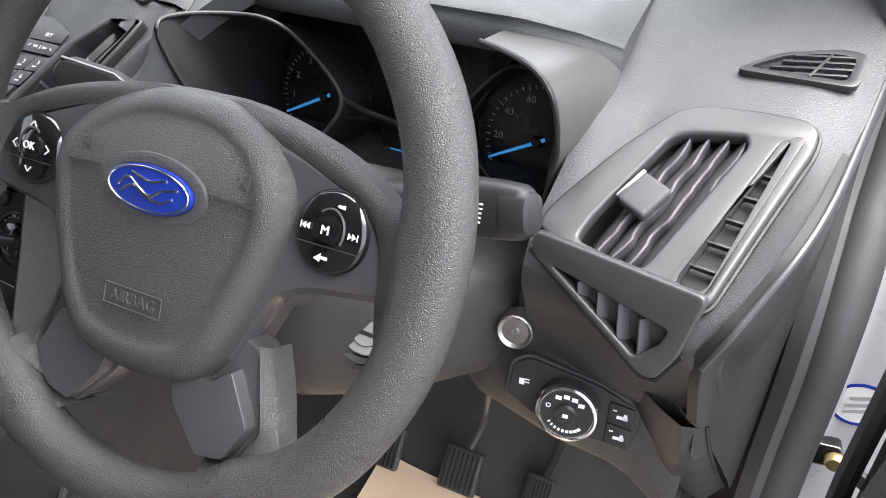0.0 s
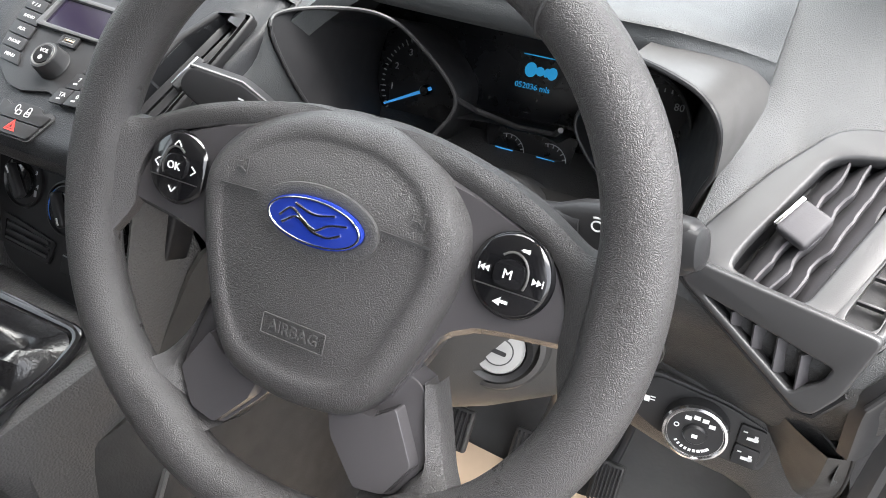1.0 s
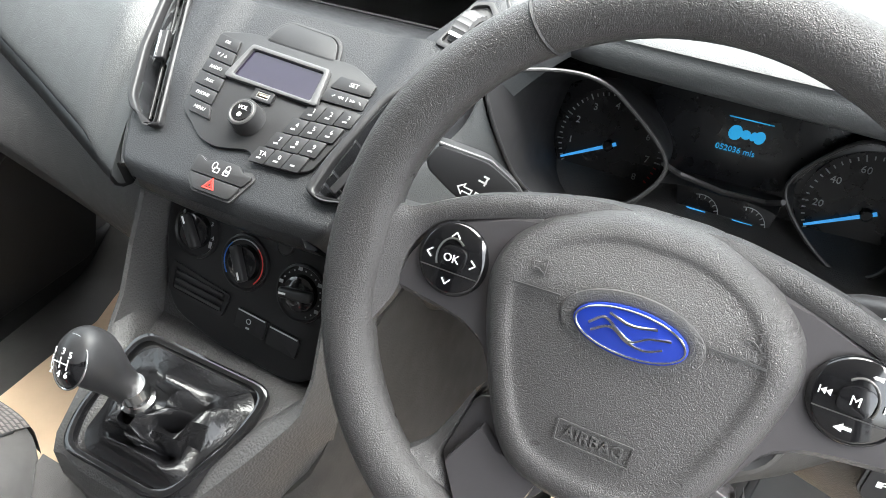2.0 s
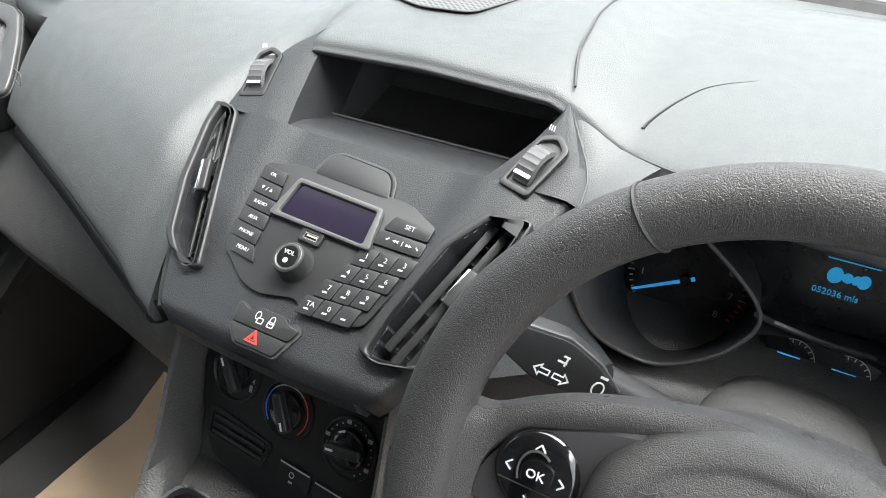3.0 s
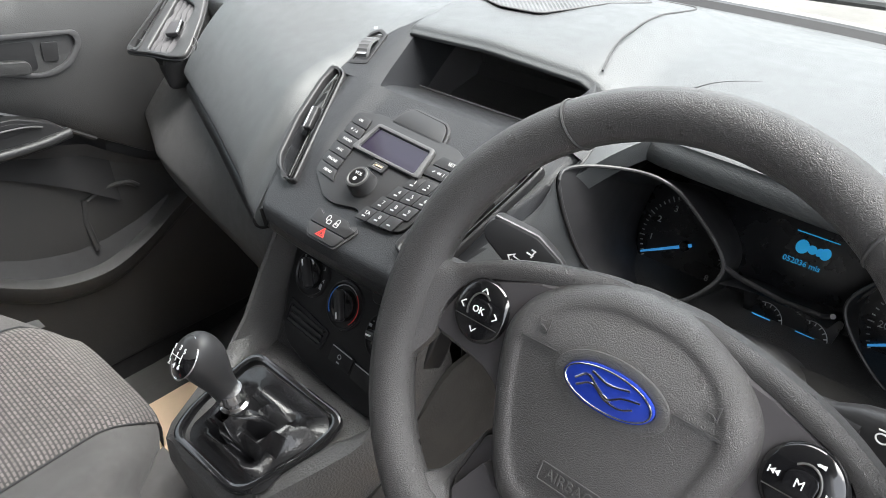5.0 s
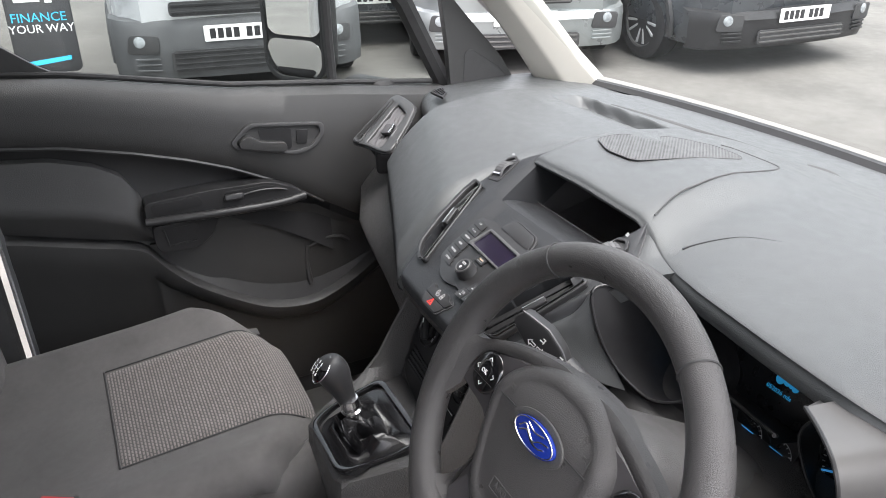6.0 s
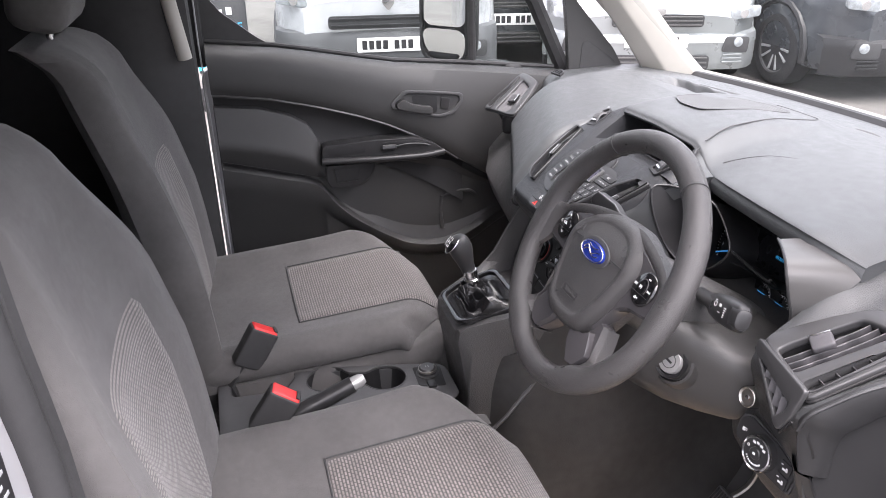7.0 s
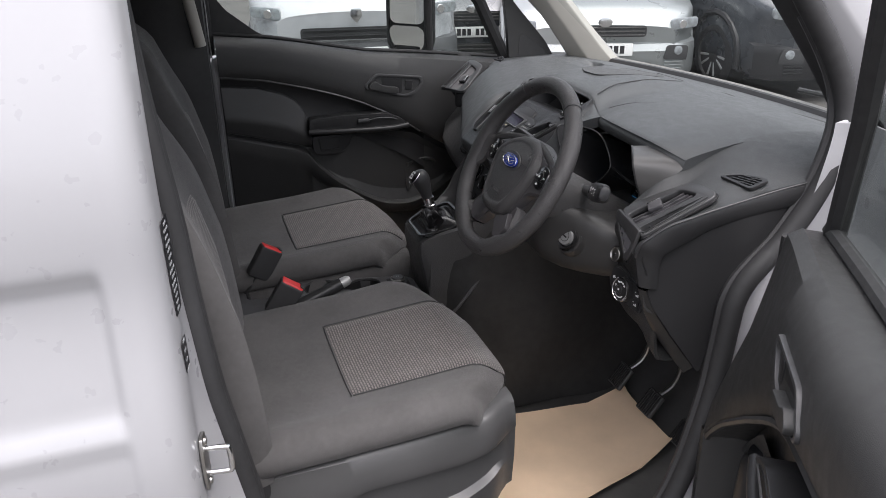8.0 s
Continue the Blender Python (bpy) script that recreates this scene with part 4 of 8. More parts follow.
# cheeks beside the cubby
for s in (-1, 1):
    rows = []
    for v in np.linspace(0.178, 0.261 if s > 0 else 0.287, 14):
        k = (v - 0.178) / 0.084
        wo = abs(stack_edge(v, s))
        wi = table(v, [0.178, 0.190, 0.207, 0.222, 0.238, 0.250, 0.262], [0.102, 0.110, 0.120, 0.128, 0.134, 0.1385, 0.1405]) if s > 0 else table(v, [0.178, 0.20, 0.226, 0.245, 0.26, 0.288], [0.087, 0.092, 0.096, 0.099, 0.101, 0.104])
        row = []
        for t in np.linspace(0, 1, 9):
            u = lerp(wi, wo, t)
            row.append(STACK @ Vector((s * u, v, (-0.016 if s < 0 else -0.008) * smooth(0.8, 1.0, t) ** 2 + 0.004 * smooth(0.0, 0.25, t) * (1 - k * 0.5))))
        row.insert(0, STACK @ Vector((s * (wi - 0.006), v + 0.022, -0.055)))
        rows.append(row)
    part("cubby_cheek", grid(rows), M_STACK, dash)
# cubby: sloping ledge, then an open box under the hood
rows, inner = [], []
for u in np.linspace(-1, 1, 25):
    def cu(v):
        return lerp(-table(v, [0.178, 0.20, 0.226, 0.30], [0.088, 0.093, 0.097, 0.104]), table(v, [0.178, 0.190, 0.207, 0.222, 0.30], [0.104, 0.111, 0.121, 0.129, 0.138]), (u + 1) / 2)
    rows.append([STACK @ Vector((cu(v), v, h)) for v, h in ((0.176, -0.001), (0.184, -0.004), (0.196, -0.014), (0.208, -0.028), (0.218, -0.040), (0.224, -0.045), (0.228, -0.046))])
    inner.append([STACK @ Vector((cu(min(v, 0.25)) * 0.97, v, h)) for v, h in ((0.227, -0.046), (0.230, -0.060), (0.236, -0.082), (0.245, -0.092), (0.315, -0.112), (0.330, -0.105), (0.336, -0.080), (0.322, -0.020))])
part("cubby_ledge", grid(rows), M_STACK, dash)
# paler trim inside the box makes up for light that doesn't reach it
part("cubby_box", grid(inner), M_TRIM, dash)
part("cubby_rim", tube([p[0] + Vector((0, -0.001, 0.0008)) for p in inner], 0.0012, 6), M_VENT, dash)
for s_ in (0, -1):
    part("cubby_end", grid([[p for p in inner[s_]], [STACK @ Vector(((-0.100 if s_ == 0 else 0.136), 0.25 + 0.008 * k, -0.02)) for k in range(8)]]), M_TRIM, dash)
# thumb wheels
for s in (-1, 1):
    TW = at(STACK, 0.139 if s > 0 else -0.1435, 0.198 if s > 0 else 0.221, 0.0 if s > 0 else -0.004, -s * 14)
    part("wheel_pocket", ring_prism(round_poly([(-0.014, -0.026), (0.013, -0.026), (0.017, 0.022), (0.004, 0.031), (-0.010, 0.024)], 0.004, 3), round_poly([(-0.0105, -0.021), (0.010, -0.021), (0.0125, 0.019), (0.003, 0.026), (-0.0075, 0.020)], 0.003, 3), 0.004, at(TW, 0, 0, 0.0045), 0.001), M_SATIN, dash)
    part("pocket_floor", prism(rounded(0.022, 0.046, 0.004), 0.002, at(TW, 0, 0, 0.003), 0), M_DARK, dash)
    rot = TW @ pose(0, 0, -0.006, 0, 90, 0)
    rows = []
    for k in range(48):
        a = 2 * math.pi * k / 48
        r = 0.0205 + (0.0009 if k % 2 else 0)
        rows.append([rot @ Vector((r * math.cos(a) * q, r * math.sin(a) * q, d)) for d, q in ((-0.0085, 0.85), (-0.007, 1.0), (0.0, 1.02), (0.007, 1.0), (0.0085, 0.85))])
    tw = part("thumb_wheel", grid(rows, close_u=True), M_CONSOLE, dash, "ribbed air thumb wheel")
    part("wheel_mark", bar(0.014, 0.003, at(TW, 0, -0.013, 0.0105), 0.003), M_CHROME, tw)
    part("vent_icon", join(*[bar(0.0007, 0.005, at(TW, dx - 0.008, 0.034, 0.0060, 20)) for dx in (-0.002, 0, 0.002)]), M_MARKGREY, dash)

# centre air vents
for s in (-1, 1):
    SV = at(STACK, 0, 0, 0.0)
    vo = part("vent_frame", holed(vent_outline(s, -0.0040), [vent_outline(s, 0.0035)], 0.010, at(SV, 0, 0, -0.001 if s > 0 else -0.003), 0.0022), M_SATIN, dash, "", 60)
    lo, hi = (Vector((0.105, 0.022)), Vector((0.143, 0.151))) if s > 0 else (Vector((-0.097, 0.036)), Vector((-0.157, 0.180)))
    ax = (hi - lo).normalized()
    nn = Vector((ax.y, -ax.x))
    wide = 0.021 if s > 0 else 0.013
    turn = math.degrees(math.atan2(ax.y, ax.x))
    for k in (-0.55, 0.0, 0.55):
        c = lo.lerp(hi, 0.5) + nn * (wide * k)
        part("vane", box((hi - lo).length * (0.97 - 0.12 * abs(k)), 0.0062, 0.0024, at(SV, c.x, c.y, -0.004 if s > 0 else -0.007, turn) @ pose(0, 0, 0, 38 * s), 0.0008), M_SATIN, vo)
    for j in range(8):
        c = lo.lerp(hi, (j + 0.7) / 8.2)
        part("cross_vane", box(wide * 1.7, 0.0014, 0.008, at(SV, c.x, c.y, -0.013, turn - 90), 0.0004), M_SATIN, vo)
    c = lo.lerp(hi, 0.53) + nn * (0.004 * s)
    tb = part("vent_tab", box(0.032, 0.0085, 0.007, at(SV, c.x, c.y, 0.002, turn), 0.002, 3), M_SATIN, vo)
    part("tab_edge", box(0.030, 0.0022, 0.003, at(SV, c.x - nn.x * 0.0036, c.y - nn.y * 0.0036, 0.0046, turn), 0.0008), M_CHROME, tb, "chrome edge of the vent slider")

# radio
radio = thing("radio", STACK @ Vector((0, 0.08, 0)), "black car radio with display, rotary knob and number keys", "radio")
RZ = 0.0045
out = round_poly([(-0.083, 0.140), (-0.050, 0.146), (0.060, 0.140), (0.090, 0.126), (0.092, 0.105), (0.072, 0.038), (0.052, 0.032), (0.020, 0.032), (0.010, 0.040), (-0.022, 0.033), (-0.040, 0.036), (-0.058, 0.048), (-0.074, 0.058), (-0.078, 0.075)], 0.006, 3)
part("faceplate", prism(out, RZ, at(STACK, 0.002, 0, -0.001), 0.001), M_SATIN, radio)
part("display_bezel", ring_prism(round_poly([(-0.050, 0.096), (-0.040, 0.133), (0.044, 0.128), (0.050, 0.092)], 0.003, 2), round_poly([(-0.042, 0.100), (-0.037, 0.1285), (0.040, 0.124), (0.042, 0.0955)], 0.002, 2), 0.005, at(STACK, 0.001, 0, RZ - 0.001), 0.0015), M_SHIELD, radio, "dark display surround")
part("display", prism(round_poly([(-0.044, 0.099), (-0.038, 0.130), (0.041, 0.126), (0.044, 0.094)], 0.002, 2), 0.001, at(STACK, 0.001, 0, RZ), 0), M_SCREEN, radio, "dark switched-off display")
KN = at(STACK, -0.002, 0.064, RZ)
rows = []
for k in range(60):
    a = 2 * math.pi * k / 60
    q = 1.0 if k % 2 else 0.955
    rows.append([KN @ Vector((r * math.cos(a) * (q if 0.0 < z < 0.0125 else 1), r * math.sin(a) * (q if 0.0 < z < 0.0125 else 1), z)) for r, z in ((0.0150, 0.0), (0.0145, 0.001), (0.0135, 0.0115), (0.0125, 0.0135), (0.0105, 0.0140))])
kn = part("volume_knob", grid(rows, close_u=True), M_SATIN, radio, "ribbed rotary knob with silver edge")
part("knob_cap", lathe([(0.0, 0.0138), (0.0100, 0.0138), (0.0106, 0.0142), (0.0115, 0.0136), (0.0115, 0.010)], 28, KN), M_SILVERTRIM, kn)
part("knob_face", lathe([(0.0, 0.0146), (0.0088, 0.0146), (0.0092, 0.0140), (0.0, 0.0140)], 28, KN), M_GLOSS, kn)
part("knob_print", join(text_mesh("VOL", 0.0052, at(KN, 0, 0.003, 0.0148)), lathe([(0.0016, 0.0148), (0.0022, 0.0148), (0.0022, 0.0150), (0.0016, 0.0150)], 14, at(KN, 0, -0.0035))), M_KEYPRINT, kn)
usb = part("usb_socket", ring_prism(rounded(0.021, 0.011, 0.0015), rounded(0.0135, 0.0055, 0.0005), 0.003, at(STACK, -0.002, 0.0885, RZ - 0.001, -3), 0.0006), M_SATIN, radio, "usb socket with metal rim")
part("usb_metal", ring_prism(rounded(0.0137, 0.0057, 0.0004), rounded(0.0115, 0.0038, 0.0003), 0.0022, at(STACK, -0.002, 0.0885, RZ - 0.0008, -3), 0), M_STEEL, usb)
part("usb_tongue", bar(0.010, 0.0016, at(STACK, -0.002, 0.0893, RZ + 0.0004, -3)), M_PAPER, usb)
# left column of function keys
words = ["OK", "", "RADIO", "AUX", "PHONE", "MENU"]
for i, wd in enumerate(words):
    v1 = lerp(0.137, 0.056, i / 6) - 0.0006
    v0 = lerp(0.137, 0.056, (i + 1) / 6) + 0.0006
    lu = lambda v: table(v, [0.056, 0.075, 0.137], [-0.064, -0.0755, -0.081])
    ru = lambda v: table(v, [0.050, 0.07, 0.10, 0.137], [-0.036, -0.047, -0.049, -0.056])
    key = part("function_key", prism(round_poly([(lu(v0), v0), (ru(v0), v0 - 0.003), (ru(v1), v1 - 0.003), (lu(v1), v1)], 0.001, 2), 0.0022, at(STACK, 0.002, 0, RZ - 0.001), 0.0005), M_SATIN, radio)
    c = at(STACK, 0.002 + (lu(v0) + ru(v0) + lu(v1) + ru(v1)) / 4, (v0 + v1) / 2 - 0.0015, RZ + 0.0013, -5)
    if wd:
        part("key_print", text_mesh(wd, 0.0046, c), M_KEYPRINT, key)
    else:
        part("key_print", join(prism([(-0.006, 0.0015), (-0.003, 0.0015), (-0.0045, -0.0015)], 0.0004, c), prism([(0.003, -0.0015), (0.006, -0.0015), (0.0045, 0.0015)], 0.0004, c), bar(0.0006, 0.004, at(c, 0, 0, 0, -20))), M_KEYPRINT, key)
# number keys
names = [["1", "2", "3"], ["4", "5", "6"], ["7", "8", "9"], ["TA", "0", ""]]
for r in range(4):
    for c in range(3):
        cu = 0.0475 + 0.0162 * c - 0.0075 * r
        cv = 0.0880 + 0.0012 * (c - 1) - 0.0163 * r
        key = part("number_key", prism(round_poly([(cu - 0.0094, cv - 0.0077), (cu + 0.0060, cv - 0.0070), (cu + 0.0094, cv + 0.0082), (cu - 0.0062, cv + 0.0075)], 0.0012, 2), 0.0022, at(STACK, 0.002, 0, RZ - 0.001), 0.0005), M_SATIN, radio)
        pr = [bar(0.004, 0.0014, at(STACK, cu + 0.001, cv - 0.0026, RZ + 0.0013, 4))]
        if names[r][c]:
            pr.append(text_mesh(names[r][c], 0.0058, at(STACK, cu + 0.003, cv + 0.0016, RZ + 0.0013, 4)))
        part("key_print", join(*pr), M_KEYPRINT, key)
for v, wd in ((0.120, "SET"), (0.1065, "")):
    sk = part("seek_key", prism(round_poly([(0.049 if wd else 0.044, v - 0.0062), (0.088, v - 0.0062), (0.0885, v + 0.0056), (0.054 if wd else 0.049, v + 0.0062)], 0.0015, 2), 0.0022, at(STACK, 0.002, 0, RZ - 0.001), 0.0005), M_SATIN, radio)
    c = at(STACK, 0.072, v, RZ + 0.0013, -2)
    if wd:
        part("key_print", text_mesh(wd, 0.0056, c), M_KEYPRINT, sk)
    else:
        part("key_print", join(*[prism([(dx - 0.0016, -0.0014), (dx - 0.0016, 0.0014), (dx + 0.0010, 0)] if dx > 0 else [(dx + 0.0016, -0.0014), (dx + 0.0016, 0.0014), (dx - 0.0010, 0)], 0.0004, c) for dx in (-0.0075, -0.0050, 0.0050, 0.0075)], bar(0.0005, 0.004, c), bar(0.003, 0.001, at(c, -0.013, 0, 0, 40)), bar(0.003, 0.001, at(c, 0.013, 0, 0, -40))), M_KEYPRINT, sk)
# blank pad above the display
part("blank_cover", prism(round_poly([(-0.036, 0.141), (-0.029, 0.160), (-0.020, 0.165), (0.026, 0.161), (0.034, 0.154), (0.040, 0.137)], 0.005, 3), 0.004, at(STACK, 0.002, 0, -0.0005), 0.0015), M_SATIN, radio)
part("cover_frame", ring_prism(round_poly([(-0.040, 0.139), (-0.032, 0.162), (-0.021, 0.168), (0.028, 0.164), (0.038, 0.156), (0.044, 0.135)], 0.006, 3), round_poly([(-0.037, 0.1405), (-0.030, 0.1605), (-0.0203, 0.1657), (0.0265, 0.1617), (0.035, 0.1545), (0.041, 0.1365)], 0.005, 3), 0.0025, at(STACK, 0.002, 0, -0.0005), 0.0006), M_DARK, radio)
# hazard and locking buttons
hz = part("hazard_frame", prism(round_poly([(-0.036, 0.022), (-0.030, 0.022), (-0.022, 0.018), (0.016, 0.018), (0.022, 0.021), (0.029, 0.016), (0.018, -0.010), (-0.022, -0.010), (-0.032, 0.0)], 0.003, 2), 0.002, at(STACK, 0.003, 0.002, -0.0005), 0), M_DARK, radio)
part("lock_button", prism(round_poly([(-0.034, 0.0205), (-0.030, 0.0208), (-0.022, 0.0172), (-0.012, 0.022), (0.010, 0.022), (0.016, 0.0170), (0.0265, 0.0160), (0.022, 0.0055), (-0.032, 0.0055)], 0.002, 2), 0.004, at(STACK, 0.003, 0.002, -0.0005), 0.001), M_SATIN, hz)
part("hazard_button", prism(round_poly([(-0.0315, 0.0045), (0.0215, 0.0045), (0.0165, -0.0085), (-0.0205, -0.0085), (-0.0300, 0.0)], 0.003, 2), 0.004, at(STACK, 0.003, 0.002, -0.0005), 0.001), M_SATIN, hz)
part("hazard_triangle", join(*[ring_prism([(-a, -a * 0.62), (a, -a * 0.62), (0, a * 1.05)], [(-a * 0.66, -a * 0.42), (a * 0.66, -a * 0.42), (0, a * 0.68)], 0.0004, at(STACK, -0.003, 0.0005, 0.0038)) for a in (0.0064, 0.0030)]), M_REDMARK, hz, "red warning triangle")
part("lock_icon", join(ring_prism(rounded(0.006, 0.005, 0.001), rounded(0.0042, 0.0032, 0.0006), 0.0004, at(STACK, -0.005, 0.014, 0.0038)), ring_prism(rounded(0.006, 0.005, 0.001), rounded(0.0042, 0.0032, 0.0006), 0.0004, at(STACK, 0.005, 0.014, 0.0038)), ring_prism(ellipse(0.005, 0.007, 14), ellipse(0.0036, 0.0054, 14), 0.0004, at(STACK, 0.005, 0.0175, 0.0037)), ring_prism(ellipse(0.005, 0.007, 14), ellipse(0.0036, 0.0054, 14), 0.0004, at(STACK, -0.0085, 0.0175, 0.0037))), M_KEYPRINT, hz)

# ---------------- climate panel ----------------
CLIM = plane_frame((0.016, 0.076, 0.953), (1, 0, 0), (0, 0.50, 0.866))
clim = thing("climate_panel", CLIM.translation, "black heater control panel with three rotary knobs", "heater controls")
out = round_poly([(-0.078, -0.062), (-0.020, -0.078), (0.082, -0.084), (0.110, -0.050), (0.122, 0.0), (0.124, 0.075), (-0.102, 0.075), (-0.096, 0.0)], 0.02, 4)
part("panel", prism(out, 0.03, at(CLIM, 0, 0, -0.03), 0.004, 3), M_PANEL, clim)
for i, (u, v) in enumerate(((-0.060, 0.020), (0.0, 0.008), (0.065, 0.001))):
    kf = at(CLIM, u, v, 0)
    dial = part("dial", lathe([(0.0, 0.001), (0.0232, 0.001), (0.0246, 0.003), (0.0262, 0.0025), (0.0268, 0.0)], 32, kf), M_PANEL, clim)
    part("knob", lathe([(0.0, 0.0075), (0.0140, 0.0075), (0.0160, 0.0062), (0.0170, 0.0010), (0.0, 0.001)], 28, kf), M_GLOSS, dial)
    turn = (125, 118, 8)[i]
    grip = part("grip", box(0.034, 0.010, 0.010, at(kf, 0, 0, 0.0095, turn), 0.004, 3), M_SATIN, dial)
    tipd = Vector((math.cos(radians(turn)), math.sin(radians(turn)))) * (0.011 if i == 0 else -0.011)
    part("pointer", bar(0.007, 0.0018, at(kf, tipd.x, tipd.y, 0.0147, turn)), M_MARK, dial)
    marks, cold, hot = [], [], []
    if i == 0:
        for k, ch in enumerate("01234"):
            a = radians(140 - 36 * k)
            marks.append(text_mesh(ch, 0.0058, at(kf, 0.0212 * math.cos(a), 0.0212 * math.sin(a), 0.0030)))
        marks.append(bar(0.003, 0.006, at(kf, 0.020, -0.008, 0.0035)))
    elif i == 1:
        for k in range(22):
            a = radians(215 - 255 * k / 21)
            (cold if k < 7 else hot if k > 13 else marks).append(bar(0.0046, 0.0010, at(kf, 0.0215 * math.cos(a), 0.0215 * math.sin(a), 0.0033, math.degrees(a) + 90)))
        part("cold_arc", join(*cold), M_BLUEMARK, dial, "blue cold arc")
        part("hot_arc", join(*hot), M_REDMARK, dial, "red hot arc")
    else:
        for k in range(17):
            a = radians(200 - 260 * k / 16)
            marks.append(bar(0.0040, 0.0032, at(kf, 0.0222 * math.cos(a), 0.0222 * math.sin(a), 0.0030)) if k % 4 == 2 else bar(0.0012, 0.0012, at(kf, 0.0212 * math.cos(a), 0.0212 * math.sin(a), 0.0033)))
    part("dial_print", join(*marks), M_MARKGREY, dial)
for u, v in ((-0.022, 0.048), (0.040, 0.036)):
    b = part("push_button", lathe([(0.0, 0.0030), (0.0072, 0.0030), (0.0082, 0.0020), (0.0085, 0.0)], 20, at(CLIM, u, v)), M_SATIN, clim)
    if u < 0:
        part("button_print", join(bar(0.007, 0.0025, at(CLIM, u, v, 0.0033)), bar(0.004, 0.002, at(CLIM, u, v + 0.002, 0.0033))), M_MARKGREY, b)
slot = part("card_slot", ring_prism(round_poly([(-0.036, -0.014), (0.032, -0.014), (0.036, 0.010), (-0.038, 0.016)], 0.004, 2), round_poly([(-0.031, -0.010), (0.028, -0.010), (0.031, 0.007), (-0.033, 0.011)], 0.003, 2), 0.002, at(CLIM, -0.044, -0.034, 0.0, -4), 0.0006), M_PANEL, clim)
for k in range(3):
    part("slat", box(0.058, 0.0035, 0.004, at(CLIM, -0.044, -0.041 + 0.007 * k, 0.0015, -4), 0.001), M_SATIN, slot)
for k in range(2):
    sb = part("switch_blank", prism(rounded(0.034, 0.019, 0.002), 0.003, at(CLIM, 0.020 + 0.037 * k, -0.044 - 0.004 * k, -0.0005, -4), 0.0008), M_PANEL, clim)
    part("switch_bar", bar(0.031, 0.0012, at(CLIM, 0.020 + 0.037 * k, -0.036 - 0.004 * k, 0.0028, -4)), M_MARKGREY, sb)
    if k == 0:
        part("switch_print", join(ring_prism(ellipse(0.0055, 0.0055, 14), ellipse(0.004, 0.004, 14), 0.0004, at(CLIM, 0.018, -0.043, 0.0026)), bar(0.004, 0.0016, at(CLIM, 0.018, -0.0495, 0.0028))), M_MARKGREY, sb)

# ---------------- console and gear lever ----------------
con = thing("centre_console", (0.01, -0.05, 0.40), "dark grey plastic centre console around the gear lever", "console")
rows = []
for y, z, w, rec in [(0.085, 1.035, 0.108, 0.05), (0.045, 0.965, 0.114, 0.06), (0.020, 0.920, 0.116, 0.055), (0.000, 0.900, 0.115, 0.052), (-0.012, 0.892, 0.110, 0.0), (-0.045, 0.880, 0.099, 0.0), (-0.094, 0.857, 0.080, 0.0), (-0.105, 0.846, 0.076, 0.0), (-0.108, 0.82, 0.072, 0.0), (-0.098, 0.76, 0.068, 0.0), (-0.075, 0.60, 0.066, 0), (-0.06, 0.40, 0.066, 0)]:
    c = lerp(0.018, 0.004, smooth(-0.02, -0.09, y))
    zc = z - 0.010 if rec == 0 else z - 0.024 if rec == 0.052 else z
    fl = 0.10 * smooth(-0.11, -0.06, y)
    left = [(c - w - 0.035, y + fl, 0.40), (c - w - 0.022, y + fl * 0.8, lerp(0.40, z, 0.4)), (c - w - 0.006, y + 0.02, z - 0.04), (c - w, y + 0.004, z - 0.010), (c - w + 0.004, y, z), (c - w + (0.008 if rec else 0.016), y + 0.002, z), (c - w + (0.011 if rec else 0.026), y + rec * 0.6, z - 0.003), (c - w + (0.014 if rec else 0.034), y + rec, zc)]
    rows.append(left + [(c, y + rec, zc)] + [(2 * c - a, b, d) for a, b, d in left[::-1]])
part("body", grid(rows), M_FLANK, con)
part("side_crease", tube([(0.142, 0.05, 0.80), (0.150, -0.04, 0.70), (0.148, -0.13, 0.62)], 0.004, 6), M_TRIM, con)

GB = plane_frame((0.018, -0.062, 0.868), (1, 0, 0), (0, 1, 0.32))
gear = thing("gear_lever", GB.translation, "gear lever with black leather gaiter and ball-shaped knob", "gear lever")
part("gaiter_frame", ring_prism(round_poly([(-0.072, -0.044), (0.046, -0.044), (0.074, 0.034), (0.076, 0.080), (-0.080, 0.080), (-0.084, -0.010)], 0.022, 5), round_poly([(-0.065, -0.036), (0.040, -0.036), (0.066, 0.036), (0.068, 0.072), (-0.072, 0.072), (-0.076, -0.008)], 0.018, 5), 0.010, at(GB, 0, 0, -0.002), 0.003), M_GLOSS, gear, "gloss black frame round the gaiter")
rows = []
for k in range(29):
    t = k / 28
    sq = [Vector((p.x, p.y, 0)) for p in curve_pts([(*p, 0) for p in rounded(0.126, 0.104, 0.02, 6)], 3, True)]
    row = []
    for i, p in enumerate(sq):
        a = math.atan2(p.y, p.x)
        r = lerp(1.0, 0.115, t ** 0.55)
        fold = 0.011 * (abs(math.sin(2.5 * a + 4 * t)) * 2 - 1.1) * math.sin(math.pi * t) + 0.009 * (abs(math.sin(4 * a - 3 * t + 1)) * 2 - 1.2) * math.sin(math.pi * t) ** 2
        q = p * (r + fold * 4)
        h = 0.004 + 0.048 * t ** 2.1 + 0.022 * math.sin(math.pi * min(1, t * 2.2)) * (0.6 + 0.4 * math.sin(4 * a + 0.6)) * (1 - t) + fold
        row.append(GB @ Vector((q.x * (1 + 0.08 * (1 - t) * (q.y > 0)), q.y + 0.018 * (1 - t), h)))
    rows.append(row)
part("gaiter", grid(rows, close_v=True), M_BOOT, gear, "shiny black creased leather gaiter")
